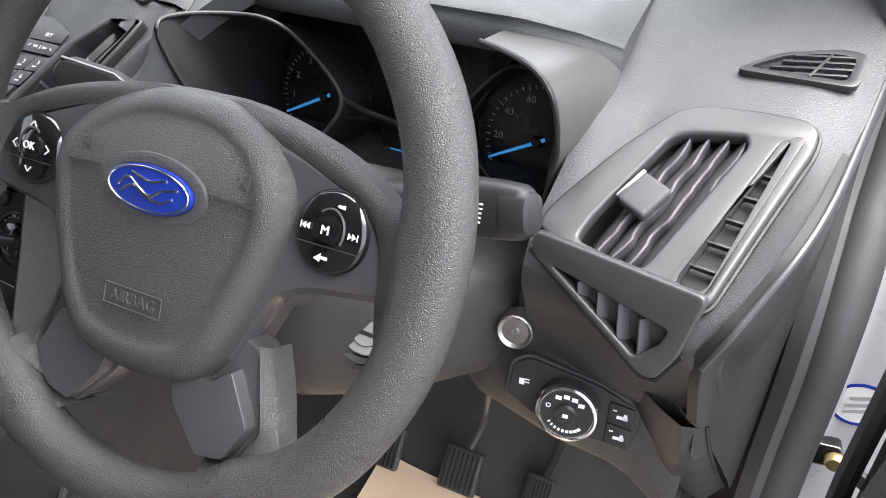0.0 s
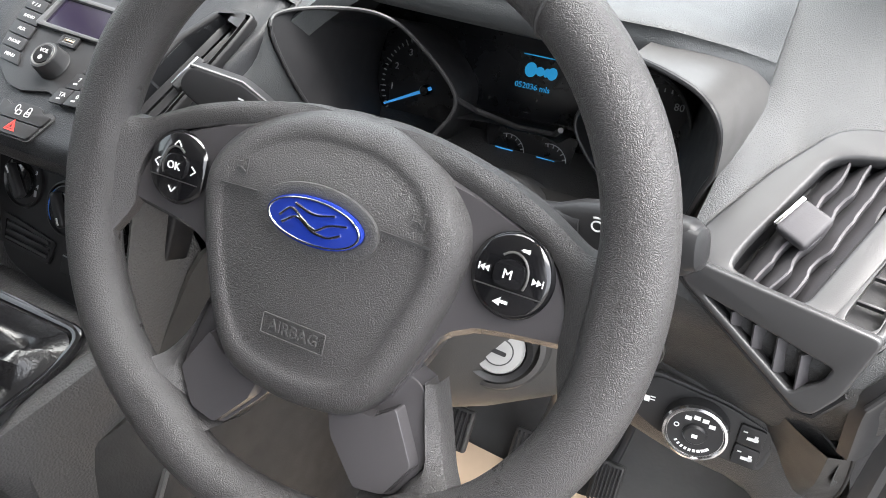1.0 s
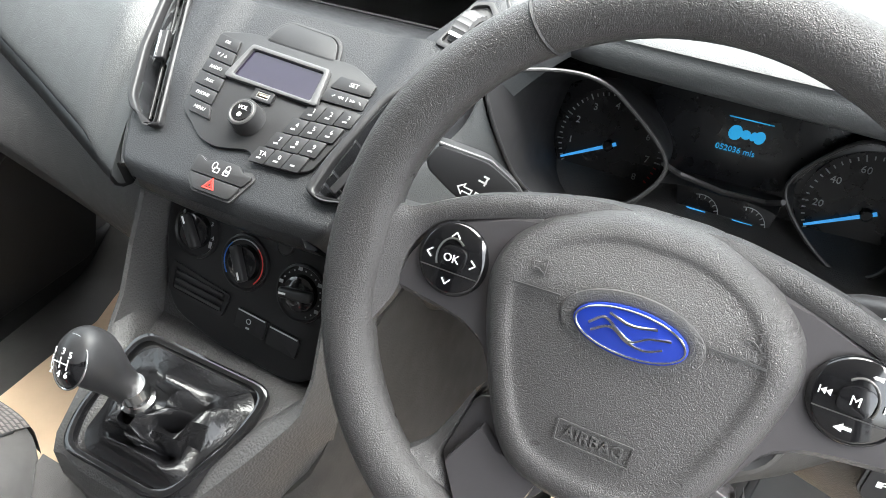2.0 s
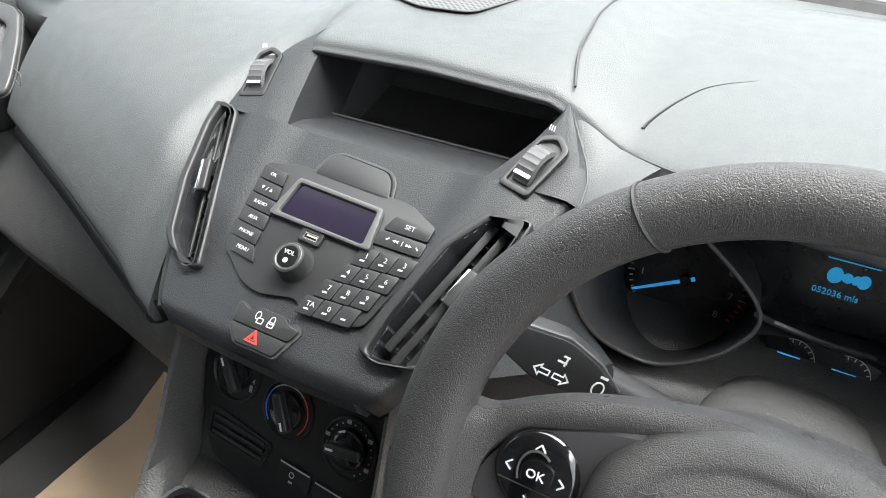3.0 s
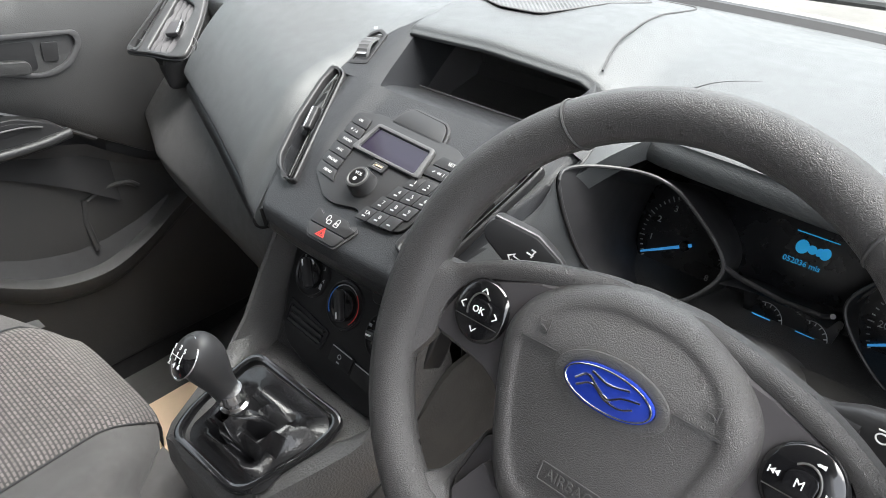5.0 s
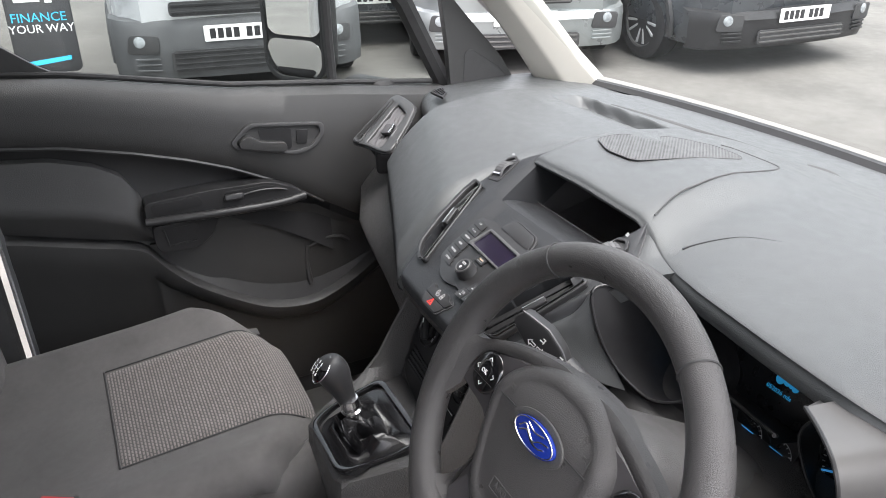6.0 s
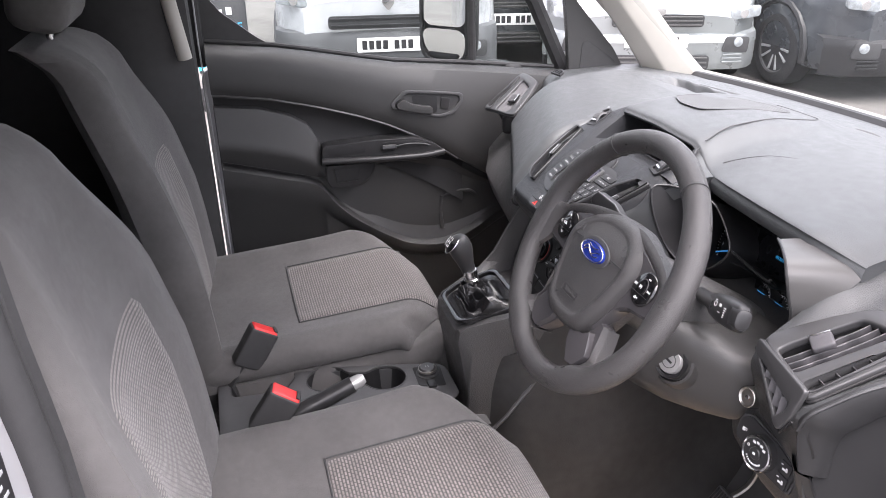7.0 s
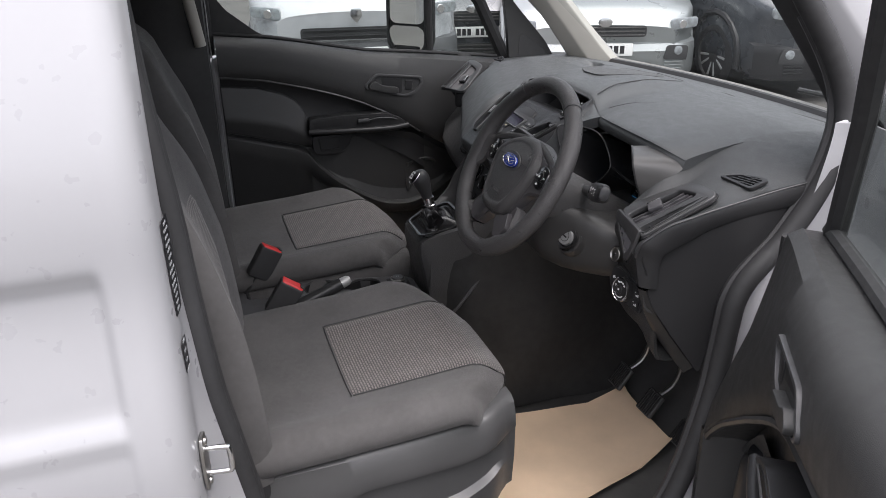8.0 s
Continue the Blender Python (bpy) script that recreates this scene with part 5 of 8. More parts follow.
part("collar", lathe([(0.0, 0.0), (0.0125, 0.0), (0.0145, 0.003), (0.0145, 0.007), (0.0118, 0.009), (0.0118, 0.014), (0.0135, 0.016), (0.0125, 0.026), (0.0, 0.026)], 24, plane_frame((0.018, -0.063, 0.917), (1, 0, 0), (0, 0.98, 0.15))), M_CHROME, gear, "chrome collar under the knob")
KB = plane_frame((0.016, -0.066, 0.934), (1, 0.0, 0.10), (0, 0.95, 0.30))
prof = [(0.0, 0.0), (0.0105, 0.0), (0.0115, 0.006), (0.013, 0.020), (0.0165, 0.036), (0.0192, 0.050), (0.0192, 0.060), (0.0165, 0.071), (0.011, 0.078), (0.0, 0.081)]
prof = [(p.x, p.y) for p in curve_pts([(a, b, 0) for a, b in prof], 3)]
knob = part("knob", lathe([(max(0, r), z) for r, z in prof], 28, KB @ Matrix.Diagonal((1.0, 1.12, 1, 1))), M_BLACK, gear, "dark grained gear knob")
KF = KB @ pose(0, -0.0125, 0.0705, 32, 0, 0)
rows = []
for t in np.linspace(0, 1, 7):
    rows.append([KF @ Vector((0.0165 * t * math.cos(a), 0.020 * t * math.sin(a), 0.0062 * (1 - t * t) - 0.003 * t ** 2)) for a in [2 * math.pi * k / 24 for k in range(24)]])
bm = grid(rows[1:], close_v=True)
bm.faces.new([v for v in bm.verts[:24]])
part("shift_plate", bm, M_GLOSS, knob, "gloss black shift pattern plate")
sp = [text_mesh(ch, 0.0068, at(KF, dx, dy, 0.0056)) for ch, dx, dy in (("1", -0.0075, 0.007), ("3", 0.0005, 0.008), ("5", 0.008, 0.007), ("2", -0.0075, -0.0075), ("4", 0.0005, -0.0082), ("6", 0.008, -0.0075))]
sp += [bar(0.016, 0.0008, at(KF, 0, 0, 0.0064))] + [bar(0.0008, 0.008, at(KF, dx, 0, 0.0064)) for dx in (-0.0075, 0.0005, 0.008)]
part("shift_print", join(*sp), M_MARK, knob)
part("plate_rim", tube([KF @ Vector((0.0168 * math.cos(a), 0.0203 * math.sin(a), -0.0024)) for a in [2 * math.pi * k / 28 for k in range(28)]], 0.0008, 6, True), M_CHROME, knob)


# ---------------- instrument cluster ----------------
CLU = plane_frame((0.380, 0.318, 1.070), (1, 0, 0), (0, 0.28, 1))
clu = thing("instrument_cluster", (0.38, 0.32, 0.98), "black instrument cluster with two round dials and blue needles", "instruments")
part("backing", prism(round_poly([(-0.185, 0.03), (-0.12, 0.065), (0.13, 0.065), (0.180, 0.03), (0.175, -0.10), (0.12, -0.125), (-0.13, -0.125), (-0.185, -0.09)], 0.03, 4), 0.02, at(CLU, 0, 0, -0.022), 0.002), M_DIAL, clu)
# deep surrounds: tunnels from the dials out to a swept rim under the hood
RIM_L = [(-0.178, 0.025, 0.150), (-0.176, 0.036, 0.130), (-0.146, 0.041, 0.100), (-0.112, 0.040, 0.090), (-0.085, 0.024, 0.080), (-0.045, -0.013, 0.078), (-0.056, -0.045, 0.080), (-0.085, -0.069, 0.080), (-0.114, -0.078, 0.082), (-0.150, -0.056, 0.108), (-0.166, -0.014, 0.138)]
RIM_R = [(0.046, -0.018, 0.030), (0.060, -0.046, 0.032), (0.094, -0.074, 0.034), (0.118, -0.076, 0.036), (0.134, -0.060, 0.040), (0.140, -0.020, 0.044), (0.136, 0.006, 0.044), (0.120, 0.024, 0.040), (0.096, 0.032, 0.036), (0.072, 0.018, 0.032)]
for cx, flip, nm, rim_pts in ((-0.110, 1, "tachometer", RIM_L), (0.110, -1, "speedometer", RIM_R)):
    ring = curve_pts(rim_pts, 5, True)
    rows = []
    for t in np.linspace(0, 1, 7):
        row = []
        for p in ring:
            d = Vector((p.x - cx, p.y + 0.034, 0)).normalized()
            foot = Vector((cx, -0.034, 0)) + d * 0.056
            q = foot.lerp(Vector((p.x, p.y, 0)), 0.25 + 0.75 * t)
            row.append(CLU @ Vector((q.x, q.y, -0.001 + (p.z + 0.001) * t ** 0.9)))
        rows.append(row)
    gauge = part(nm, grid(rows, close_v=True), M_TUNNEL, clu, "round dial in a deep black surround")
    part("surround_edge", tube([CLU @ p for p in ring], 0.0018, 8, True), M_SATIN, gauge)
    dc = at(CLU, cx, -0.034, 0.0)
    part("dial_face", lathe([(0.0, 0.0005), (0.052, 0.0005), (0.052, 0.0)], 40, dc), M_DIAL, gauge)
    marks, red = [], []
    labels = list("12345678") if flip > 0 else ["20", "40", "60", "80", "100", "120", "140"]
    nlab = len(labels)
    for k in range(nlab * 5 + 1):
        ang = radians(218 - 256 * k / (nlab * 5))
        r = 0.047
        (red if flip > 0 and k > 35 else marks).append(bar(0.0055 if k % 5 == 0 else 0.003, 0.0010, at(dc, r * math.cos(ang), r * math.sin(ang), 0.001, math.degrees(ang))))
    for k, ch in enumerate(labels):
        ang = radians(218 - 256 * (k + 1) / nlab)
        marks.append(text_mesh(ch, 0.0088, at(dc, 0.037 * math.cos(ang), 0.037 * math.sin(ang), 0.001)))
    part("dial_print", join(*marks), M_MARKGREY, gauge)
    if red:
        part("red_zone", join(*red), M_REDMARK, gauge, "red marks at the end of the scale")
    ang = radians(209)
    part("needle", prism([(-0.008, -0.0017), (-0.008, 0.0017), (0.047, 0.0010), (0.047, -0.0010)], 0.001, at(dc, 0, 0, 0.004, 207)), M_NEEDLE, gauge, "lit blue needle")
    part("needle_hub", lathe([(0.0, 0.006), (0.004, 0.006), (0.0055, 0.004), (0.0055, 0.001)], 16, dc), M_DIAL, gauge)
# middle display
mid = part("trip_display", prism(round_poly([(-0.098, 0.060), (0.096, 0.060), (0.044, -0.032), (-0.050, -0.036)], 0.008, 3), 0.002, at(CLU, 0.0, 0, 0.012), 0.0005), M_DIAL, clu, "dark trip display with blue writing")
part("display_text", text_mesh("052036 mls", 0.0070, at(CLU, -0.002, -0.006, 0.0145)), M_LCDTEXT, mid)
part("display_line", bar(0.036, 0.0009, at(CLU, 0.004, 0.021, 0.0145)), M_LCDTEXT, mid)
part("display_mark", join(*[prism(ellipse(w, h, 16), 0.0004, at(CLU, dx * 0.85 + 0.002, 0.0085, 0.0143, -14)) for w, h, dx in ((0.011, 0.013, -0.009), (0.008, 0.008, 0.001), (0.005, 0.008, 0.008), (0.009, 0.011, 0.014))]), M_LCDTEXT, mid)
part("display_edge", tube([CLU @ Vector(p) for p in ((-0.047, -0.016, 0.074), (-0.036, -0.028, 0.050), (0.0, -0.036, 0.040), (0.036, -0.032, 0.050), (0.047, -0.021, 0.074))], 0.0024, 6), M_SATIN, clu)
rows = [[CLU @ Vector((u, lerp(-0.036, -0.040, t) + 0.006 * abs(u) / 0.04 * t, lerp(0.010, 0.040 + 0.03 * (abs(u) / 0.045) ** 2, t))) for t in np.linspace(0, 1, 5)] for u in np.linspace(-0.046, 0.046, 9)]
part("display_shelf", grid(rows), M_TUNNEL, clu)
sub = part("gauge_plate", prism(round_poly([(-0.046, -0.030), (0.044, -0.030), (0.036, -0.070), (-0.036, -0.070)], 0.006, 3), 0.002, at(CLU, 0.004, -0.012, 0.010), 0.0005), M_DIAL, clu)
part("sub_edge", tube([CLU @ Vector(p) for p in ((-0.036, -0.074, 0.013), (0.0, -0.084, 0.013), (0.042, -0.084, 0.013))], 0.0014, 6), M_SILVERTRIM, clu)
for k, cx in enumerate((-0.016, 0.024)):
    dc = at(CLU, cx, -0.068, 0.0122)
    part("gauge_marks", join(*[bar(0.0035, 0.0009, at(dc, 0.015 * math.cos(radians(a)), 0.015 * math.sin(radians(a)), 0.0004, a)) for a in (100, 80, 60, 40, 20, 0)], tube([dc @ Vector((0.0165 * math.cos(radians(a)), 0.0165 * math.sin(radians(a)), 0.0004)) for a in range(110, -11, -12)], 0.0004, 5)), M_MARKGREY, sub)
    part("gauge_needle", prism([(0.0, -0.0013), (0.0, 0.0013), (0.017, 0.0004), (0.017, -0.0004)], 0.0008, at(dc, 0.006, 0.001, 0.001, 176)), M_NEEDLE, sub)
# dark silver cheek at the cluster's right end, plain dark cheek at the left
inner = curve_pts([(0.484, 0.190, 1.165), (0.510, 0.175, 1.166), (0.535, 0.160, 1.163), (0.550, 0.153, 1.148), (0.552, 0.162, 1.114), (0.547, 0.173, 1.092), (0.538, 0.180, 1.050)], 4)
outer = curve_pts([(0.492, 0.235, 1.162), (0.526, 0.262, 1.156), (0.557, 0.268, 1.147), (0.568, 0.238, 1.131), (0.564, 0.205, 1.108), (0.555, 0.185, 1.085), (0.545, 0.180, 1.045)], 4)
rows = []
for a, b in zip(inner, outer):
    rows.append([a.lerp(b, t) + Vector((0, 0.006 * math.sin(math.pi * t), 0)) for t in np.linspace(0, 1, 10)])
part("cluster_cheek", grid(rows), M_SILVERTRIM, dash, "dark silver cheek beside the dials")
part("cheek_return", grid([[a.lerp(Vector((a.x - 0.03, 0.300, lerp(a.z, 1.08, 0.4))), t) for t in np.linspace(0, 1, 6)] for a in inner]), M_DARK, dash)
part("cheek_edge", tube(inner, 0.0020, 8), M_SATIN, dash)
fall = [Vector(p) for p in curve_pts([(0.147, 0.290, 1.166), (0.176, 0.284, 1.152), (0.205, 0.272, 1.142)], 4)][:-1] + curve_pts([CLU @ Vector(p) for p in ((-0.180, 0.036, 0.128), (-0.182, 0.025, 0.150), (-0.169, -0.014, 0.138), (-0.153, -0.056, 0.108), (-0.135, -0.085, 0.09))], 4)
rows = []
for i, b in enumerate(fall):
    v = lerp(0.258, 0.015, i / (len(fall) - 1))
    a = STACK @ Vector((stack_edge(v, 1) - 0.003, v, -0.013))
    rows.append([a.lerp(b, t) + Vector((0, -0.004 * math.sin(math.pi * t), 0.003 * math.sin(math.pi * t))) for t in np.linspace(0, 1, 9)])
part("left_cheek", grid(rows), M_PAD, dash)
# dash skin running down from the top to the stack's edge
rows, edge = [], []
for k in np.linspace(0, 1, 14):
    v, x = lerp(0.259, 0.150, k), lerp(0.150, 0.252, k)
    a = STACK @ Vector((stack_edge(v, 1) - 0.001, v, -0.0045))
    y, z = lip(x)
    b = Vector((x, y + 0.016, z + 0.0035))
    edge.append(a + Vector((0, 0, 0.0006)))
    rows.append([a + Vector((0.002, 0.004, -0.02))] + [a.lerp(b, t) + Vector((0, 0, 0.006 * math.sin(math.pi * t) * k)) for t in np.linspace(0, 1, 10)])
rows.append([p + Vector((0.002, 0.012, -0.020)) for p in rows[-1]])
part("pad_wing", grid(rows), M_PAD, dash)
part("wing_seam", tube(edge, 0.0011, 6), M_DARK, dash, "fine seam between stack and dash pad")
rows = []
for t in np.linspace(0, 1, 6):
    x = lerp(0.215, 0.575, t)
    rows.append(sect(x, [(0.32, 0.995), (0.26, 1.000), (0.226, 1.004), (0.212, 0.996), (0.204, 0.975), (0.22, 0.94)], 3))
part("cluster_floor", grid(rows), M_TRIM, dash)

# ---------------- side vents ----------------
VENT_PANEL = [(-0.0985, -0.026), (-0.089, -0.004), (-0.0577, 0.041), (-0.0272, 0.0746), (-0.0098, 0.0794), (0.0256, 0.0778), (0.0529, 0.0727), (0.0603, 0.0648), (0.059, 0.0498), (0.0385, -0.0058), (0.0194, -0.0603), (0.0125, -0.066), (-0.002, -0.062), (-0.0262, -0.052), (-0.0761, -0.038)]
VENT_HOLE = [(-0.0689, -0.0319), (-0.0624, -0.014), (-0.026, 0.0524), (-0.0141, 0.0558), (0.0187, 0.0569), (0.0215, 0.0498), (-0.0217, -0.0421), (-0.026, -0.046), (-0.0448, -0.0402)]
VENT_SLOT = [(0.0407, 0.0535), (0.0457, 0.0524), (0.0153, -0.0543), (0.0079, -0.0575), (-0.0023, -0.0547), (-0.002, -0.0482), (0.0277, 0.0218)]


def side_vent(VF, s, nm):
    """Side air vent: a bezel with two openings, wavy vanes in a deep well; s mirrors it."""
    v = thing(nm, VF.translation, "black dashboard air vent with grey vanes and chrome-edged tab", "air vent", "side air vents")
    f = lambda pts: [(s * a, b) for a, b in pts]
    pan, hole, slot = f(round_poly(VENT_PANEL, 0.012, 4)), f(round_poly(VENT_HOLE, 0.006, 3)), f(round_poly(VENT_SLOT, 0.004, 3))
    part("bezel", holed(pan, [hole, slot], 0.012, at(VF, 0, 0, -0.004), 0.0028), M_VENT, v, "", 60)
    part("bezel_gap", tube([VF @ Vector((s * -0.012 + (x - s * -0.012) * 1.012, y * 1.012, 0.0008)) for x, y in pan], 0.0016, 6, True), M_TUNNEL, v, "dark gap round the bezel")
    # wells coloured near black so the openings look deeper in shade than they are
    for o, d in ((hole, 0.024), (slot, 0.003)):
        cx, cy = sum(p[0] for p in o) / len(o), sum(p[1] for p in o) / len(o)
        rows = [[VF @ Vector((cx + (x - cx) * q, cy + (y - cy) * q, z)) for x, y in o] for q, z in ((1.05, 0.002), (1.05, -d), (0.02, -d))]
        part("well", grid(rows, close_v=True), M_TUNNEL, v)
    part("slot_rim", ring_prism([(s * 0.018 + (x - s * 0.018) * 1.28, -0.004 + (y + 0.004) * 1.075) for x, y in slot], slot, 0.004, at(VF, 0, 0, 0.0060), 0.0015), M_VENT, v)
    for k in range(5):
        t = (k + 0.7) / 5.4
        part("slot_bar", box(0.019 - 0.010 * t, 0.0016, 0.005, at(VF, s * lerp(0.004, 0.041, t), lerp(-0.050, 0.042, t), 0.0025, -12 * s), 0.0005), M_VENT, v)
    for k in range(4):
        a, b = Vector((lerp(-0.058, -0.027, k / 3), lerp(-0.033, -0.043, k / 3))), Vector((lerp(-0.020, 0.014, k / 3), 0.054))
        d = (b - a).normalized()
        n = Vector((d.y, -d.x))
        rows = []
        for t in np.linspace(-0.03, 1.03, 34):
            c = a.lerp(b, t)
            w = 0.0078 - 0.0022 * abs(2 * t - 1) ** 3
            dip = 0.0022 * (smooth(0.16, 0.22, t) - smooth(0.30, 0.36, t)) + 0.0016 * (smooth(0.60, 0.66, t) - smooth(0.74, 0.80, t)) + 0.0007 * math.sin(19 * t + 2 * k)
            row = []
            for e, z in ((-1.0, -0.013), (-0.6, -0.0085), (0.2, -0.001), (0.8, 0.0035), (1.0, 0.0030), (1.05, 0.0), (0.9, -0.012)):
                p = c + n * (w * e - (dip if e > 0 else 0))
                row.append(VF @ Vector((s * p.x, p.y, z - (dip * 0.8 if e > 0 else 0))))
            rows.append(row)
        part("vane", grid(rows), M_GREYVANE, v, "grey vent vane", 50)
    tab = part("tab", soften(box(0.022, 0.026, 0.009, at(VF, s * -0.033, 0.004, 0.0075, s * -32), 0.003, 3), 0), M_GREYVANE, v)
    part("tab_edge", box(0.0030, 0.025, 0.006, at(VF, s * -0.0425, 0.010, 0.0105, s * -32), 0.001), M_CHROME, tab, "chrome edge of the tab")
    return v


M_GREYVANE = material("grey_vent_vane", (0.055, 0.053, 0.057), 0.62, bump=0.15, bump_scale=900, vary=0.1)
VENT_R = plane_frame((0.645, 0.165, 1.087), (1, 0, 0.127), (0, 1, 0.583))
side_vent(VENT_R, 1, "side_air_vent")
VENT_L = plane_frame((-0.598, 0.245, 1.098), (1, 0, -0.127), (0, 1, 0.583))
vl = side_vent(VENT_L, -1, "side_air_vent")
# lower outlet with upright fins under the right vent
UO = VENT_R @ pose(-0.040, -0.076, -0.016, 0, 0, -17) @ pose(0, 0, 0, 48, 0, 0)
lo = thing("lower_air_outlet", UO.translation, "black three-cornered air outlet with upright fins", "air vent")
MOUTH = round_poly([(-0.046, 0.0215), (0.037, 0.0160), (0.0345, 0.004), (0.022, -0.0115)], 0.003, 3)
part("rim", holed(round_poly([(-0.064, 0.040), (-0.063, 0.024), (-0.012, -0.001), (0.029, -0.0215), (0.038, -0.0195), (0.0475, 0.002), (0.053, 0.046)], 0.006, 3), [MOUTH], 0.007, at(UO, 0, 0, -0.003), 0.002), M_VENT, lo, "", 60)
part("rim_gap", tube([UO @ Vector((x, y, 0.0)) for x, y in ((-0.066, 0.024), (-0.013, -0.003), (0.028, -0.0235), (0.039, -0.0215), (0.0495, 0.002))], 0.0018, 6), M_TUNNEL, lo, "dark gap under the outlet")
# the mouth's near-black colour carries the shade of a deeper duct
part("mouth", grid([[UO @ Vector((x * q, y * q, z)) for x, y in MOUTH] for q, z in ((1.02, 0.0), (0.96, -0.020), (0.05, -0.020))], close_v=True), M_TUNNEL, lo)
for k in range(4):
    hgt = 0.012 + 0.0068 * k - 0.006 * max(0, k - 2)
    part("fin", prism([(-hgt / 2, 0.0), (hgt / 2, 0.0), (hgt / 2, -0.016), (-hgt / 2, -0.010)], 0.0016, at(UO, -0.026 + 0.0155 * k, 0.0128 - 0.0040 * k, 0.002, 102) @ pose(0, 0, 0, 90 - 30, 0, 0), 0.0003), M_GREYVANE, lo)
# under the left vent: solid near-black block standing in for a hollow's shade
part("niche_shade", box(0.10, 0.05, 0.05, pose(-0.575, 0.245, 1.045, 0, 0, -20), 0.012, 3), M_TUNNEL, vl)

# demister outlets on the dash ends
def demister(DF, s):
    d = thing("demister_vent", DF.translation, "small black wedge-shaped side window demister", "air vent", "demister vents")
    o = [(s * a, b) for a, b in round_poly([(-0.038, -0.012), (-0.015, 0.008), (0.016, 0.018), (0.030, 0.016), (0.026, -0.014)], 0.006, 3)]
    i = [(s * (-0.002 + (a * s + 0.002) * 0.80), 0.001 + (b - 0.001) * 0.70) for a, b in o]
    part("rim", ring_prism(o, i, 0.005, at(DF, 0, 0, -0.001), 0.0015), M_SATIN, d)
    # no real depth: a flat black sheet paints the shade of the opening
    part("well", prism(i, 0.001, at(DF, 0, 0, 0.0005), 0), M_DIAL, d)
    for k in range(4):
        part("slat", box(0.046 - 0.008 * abs(k - 1), 0.0016, 0.003, at(DF, s * (0.001 + 0.002 * k), -0.0075 + 0.0056 * k, 0.0025, s * 8), 0.0004), M_SATIN, d)
    part("divider", box(0.0016, 0.024, 0.003, at(DF, s * 0.006, 0.001, 0.003, s * -25), 0.0004), M_SATIN, d)


demister(plane_frame((0.684, 0.288, 1.1445), (1, 0.05, 0.0), (0, 1, 0.33)) @ Matrix.Diagonal((1.22, 1.22, 1, 1)), 1)
demister(plane_frame((-0.605, 0.385, 1.148), (1, -0.05, 0.05), (0, 1, 0.2)), -1)

# ---------------- lamp switch and metal button ----------------
LITE = plane_frame((0.584, 0.136, 0.918), (1, 0.08, 0), (0, 0.22, 1))
ls = thing("light_switch_panel", LITE.translation, "black lamp switch panel with chrome-ringed rotary knob", "light switch")
o = round_poly([(-0.042, 0.026), (-0.030, 0.034), (0.020, 0.026), (0.054, 0.014), (0.056, 0.002), (0.052, -0.022), (0.020, -0.020), (-0.020, -0.014), (-0.044, 0.000)], 0.005, 3)
part("plate", prism(o, 0.006, at(LITE, 0, 0, -0.002), 0.0015), M_SATIN, ls)
part("plate_rim", ring_prism([(1.06 * a, 1.08 * b) for a, b in o], o, 0.004, at(LITE, 0, 0, -0.002), 0.001), M_DARK, ls)
LK = at(LITE, 0.004, 0.003, 0.004)
rk = part("rotary_knob", lathe([(0.0, 0.012), (0.0195, 0.012), (0.0215, 0.010), (0.0235, 0.0)], 36, LK), M_SATIN, ls)
part("knob_ring", lathe([(0.0200, 0.0118), (0.0210, 0.0135), (0.0228, 0.0128), (0.0236, 0.0100), (0.0218, 0.0100)], 36, LK), M_CHROME, rk, "chrome ring")
part("knob_centre", lathe([(0.0, 0.0150), (0.0070, 0.0150), (0.0085, 0.0135), (0.0085, 0.012)], 24, LK), M_SATIN, rk)
pr = []
for k, a in enumerate((165, 120, 95, 70, 45)):
    pr.append(bar(0.0045, 0.0032, at(LK, 0.0142 * math.cos(radians(a)), 0.0142 * math.sin(radians(a)), 0.0123)) if k else ring_prism(ellipse(0.004, 0.004, 12), ellipse(0.0026, 0.0026, 12), 0.0004, at(LK, -0.0138, 0.004, 0.0122)))
for k in range(9):
    a = 220 + 12 * k
    pr.append(bar(0.0012 + 0.0002 * k, 0.0022, at(LK, 0.0150 * math.cos(radians(a)), 0.0150 * math.sin(radians(a)), 0.0123, a + 90)))
pr.append(bar(0.004, 0.003, at(LK, 0, 0, 0.0152)))
part("knob_print", join(*pr), M_MARK, rk)
for k in range(2):
    b = part("level_button", prism(round_poly([(0.032, -0.0085), (0.050, -0.0105), (0.050, 0.0065), (0.032, 0.0085)], 0.002, 2), 0.003, at(LITE, 0.001, 0.004 - 0.018 * k + 0.004, 0.0035), 0.0006), M_SATIN, ls)
    part("button_print", join(bar(0.008, 0.0025, at(LITE, 0.043, 0.006 - 0.018 * k, 0.0068)), bar(0.003, 0.001, at(LITE, 0.037, 0.011 - 0.018 * k, 0.0068)), bar(0.0025, 0.005, at(LITE, 0.045, 0.007 - 0.018 * k, 0.0068))), M_MARK, b)
part("fog_print", join(bar(0.004, 0.005, at(LITE, -0.034, 0.013, 0.0045)), bar(0.0035, 0.0008, at(LITE, -0.030, 0.013, 0.0045)), bar(0.0035, 0.0008, at(LITE, -0.030, 0.0155, 0.0045))), M_MARK, ls)
BOSS = plane_frame((0.540, 0.140, 0.972), (1, 0.1, 0), (0, 0.25, 1))
bs = thing("metal_button", BOSS.translation, "round metal button with a brass centre set in the dash", "button")
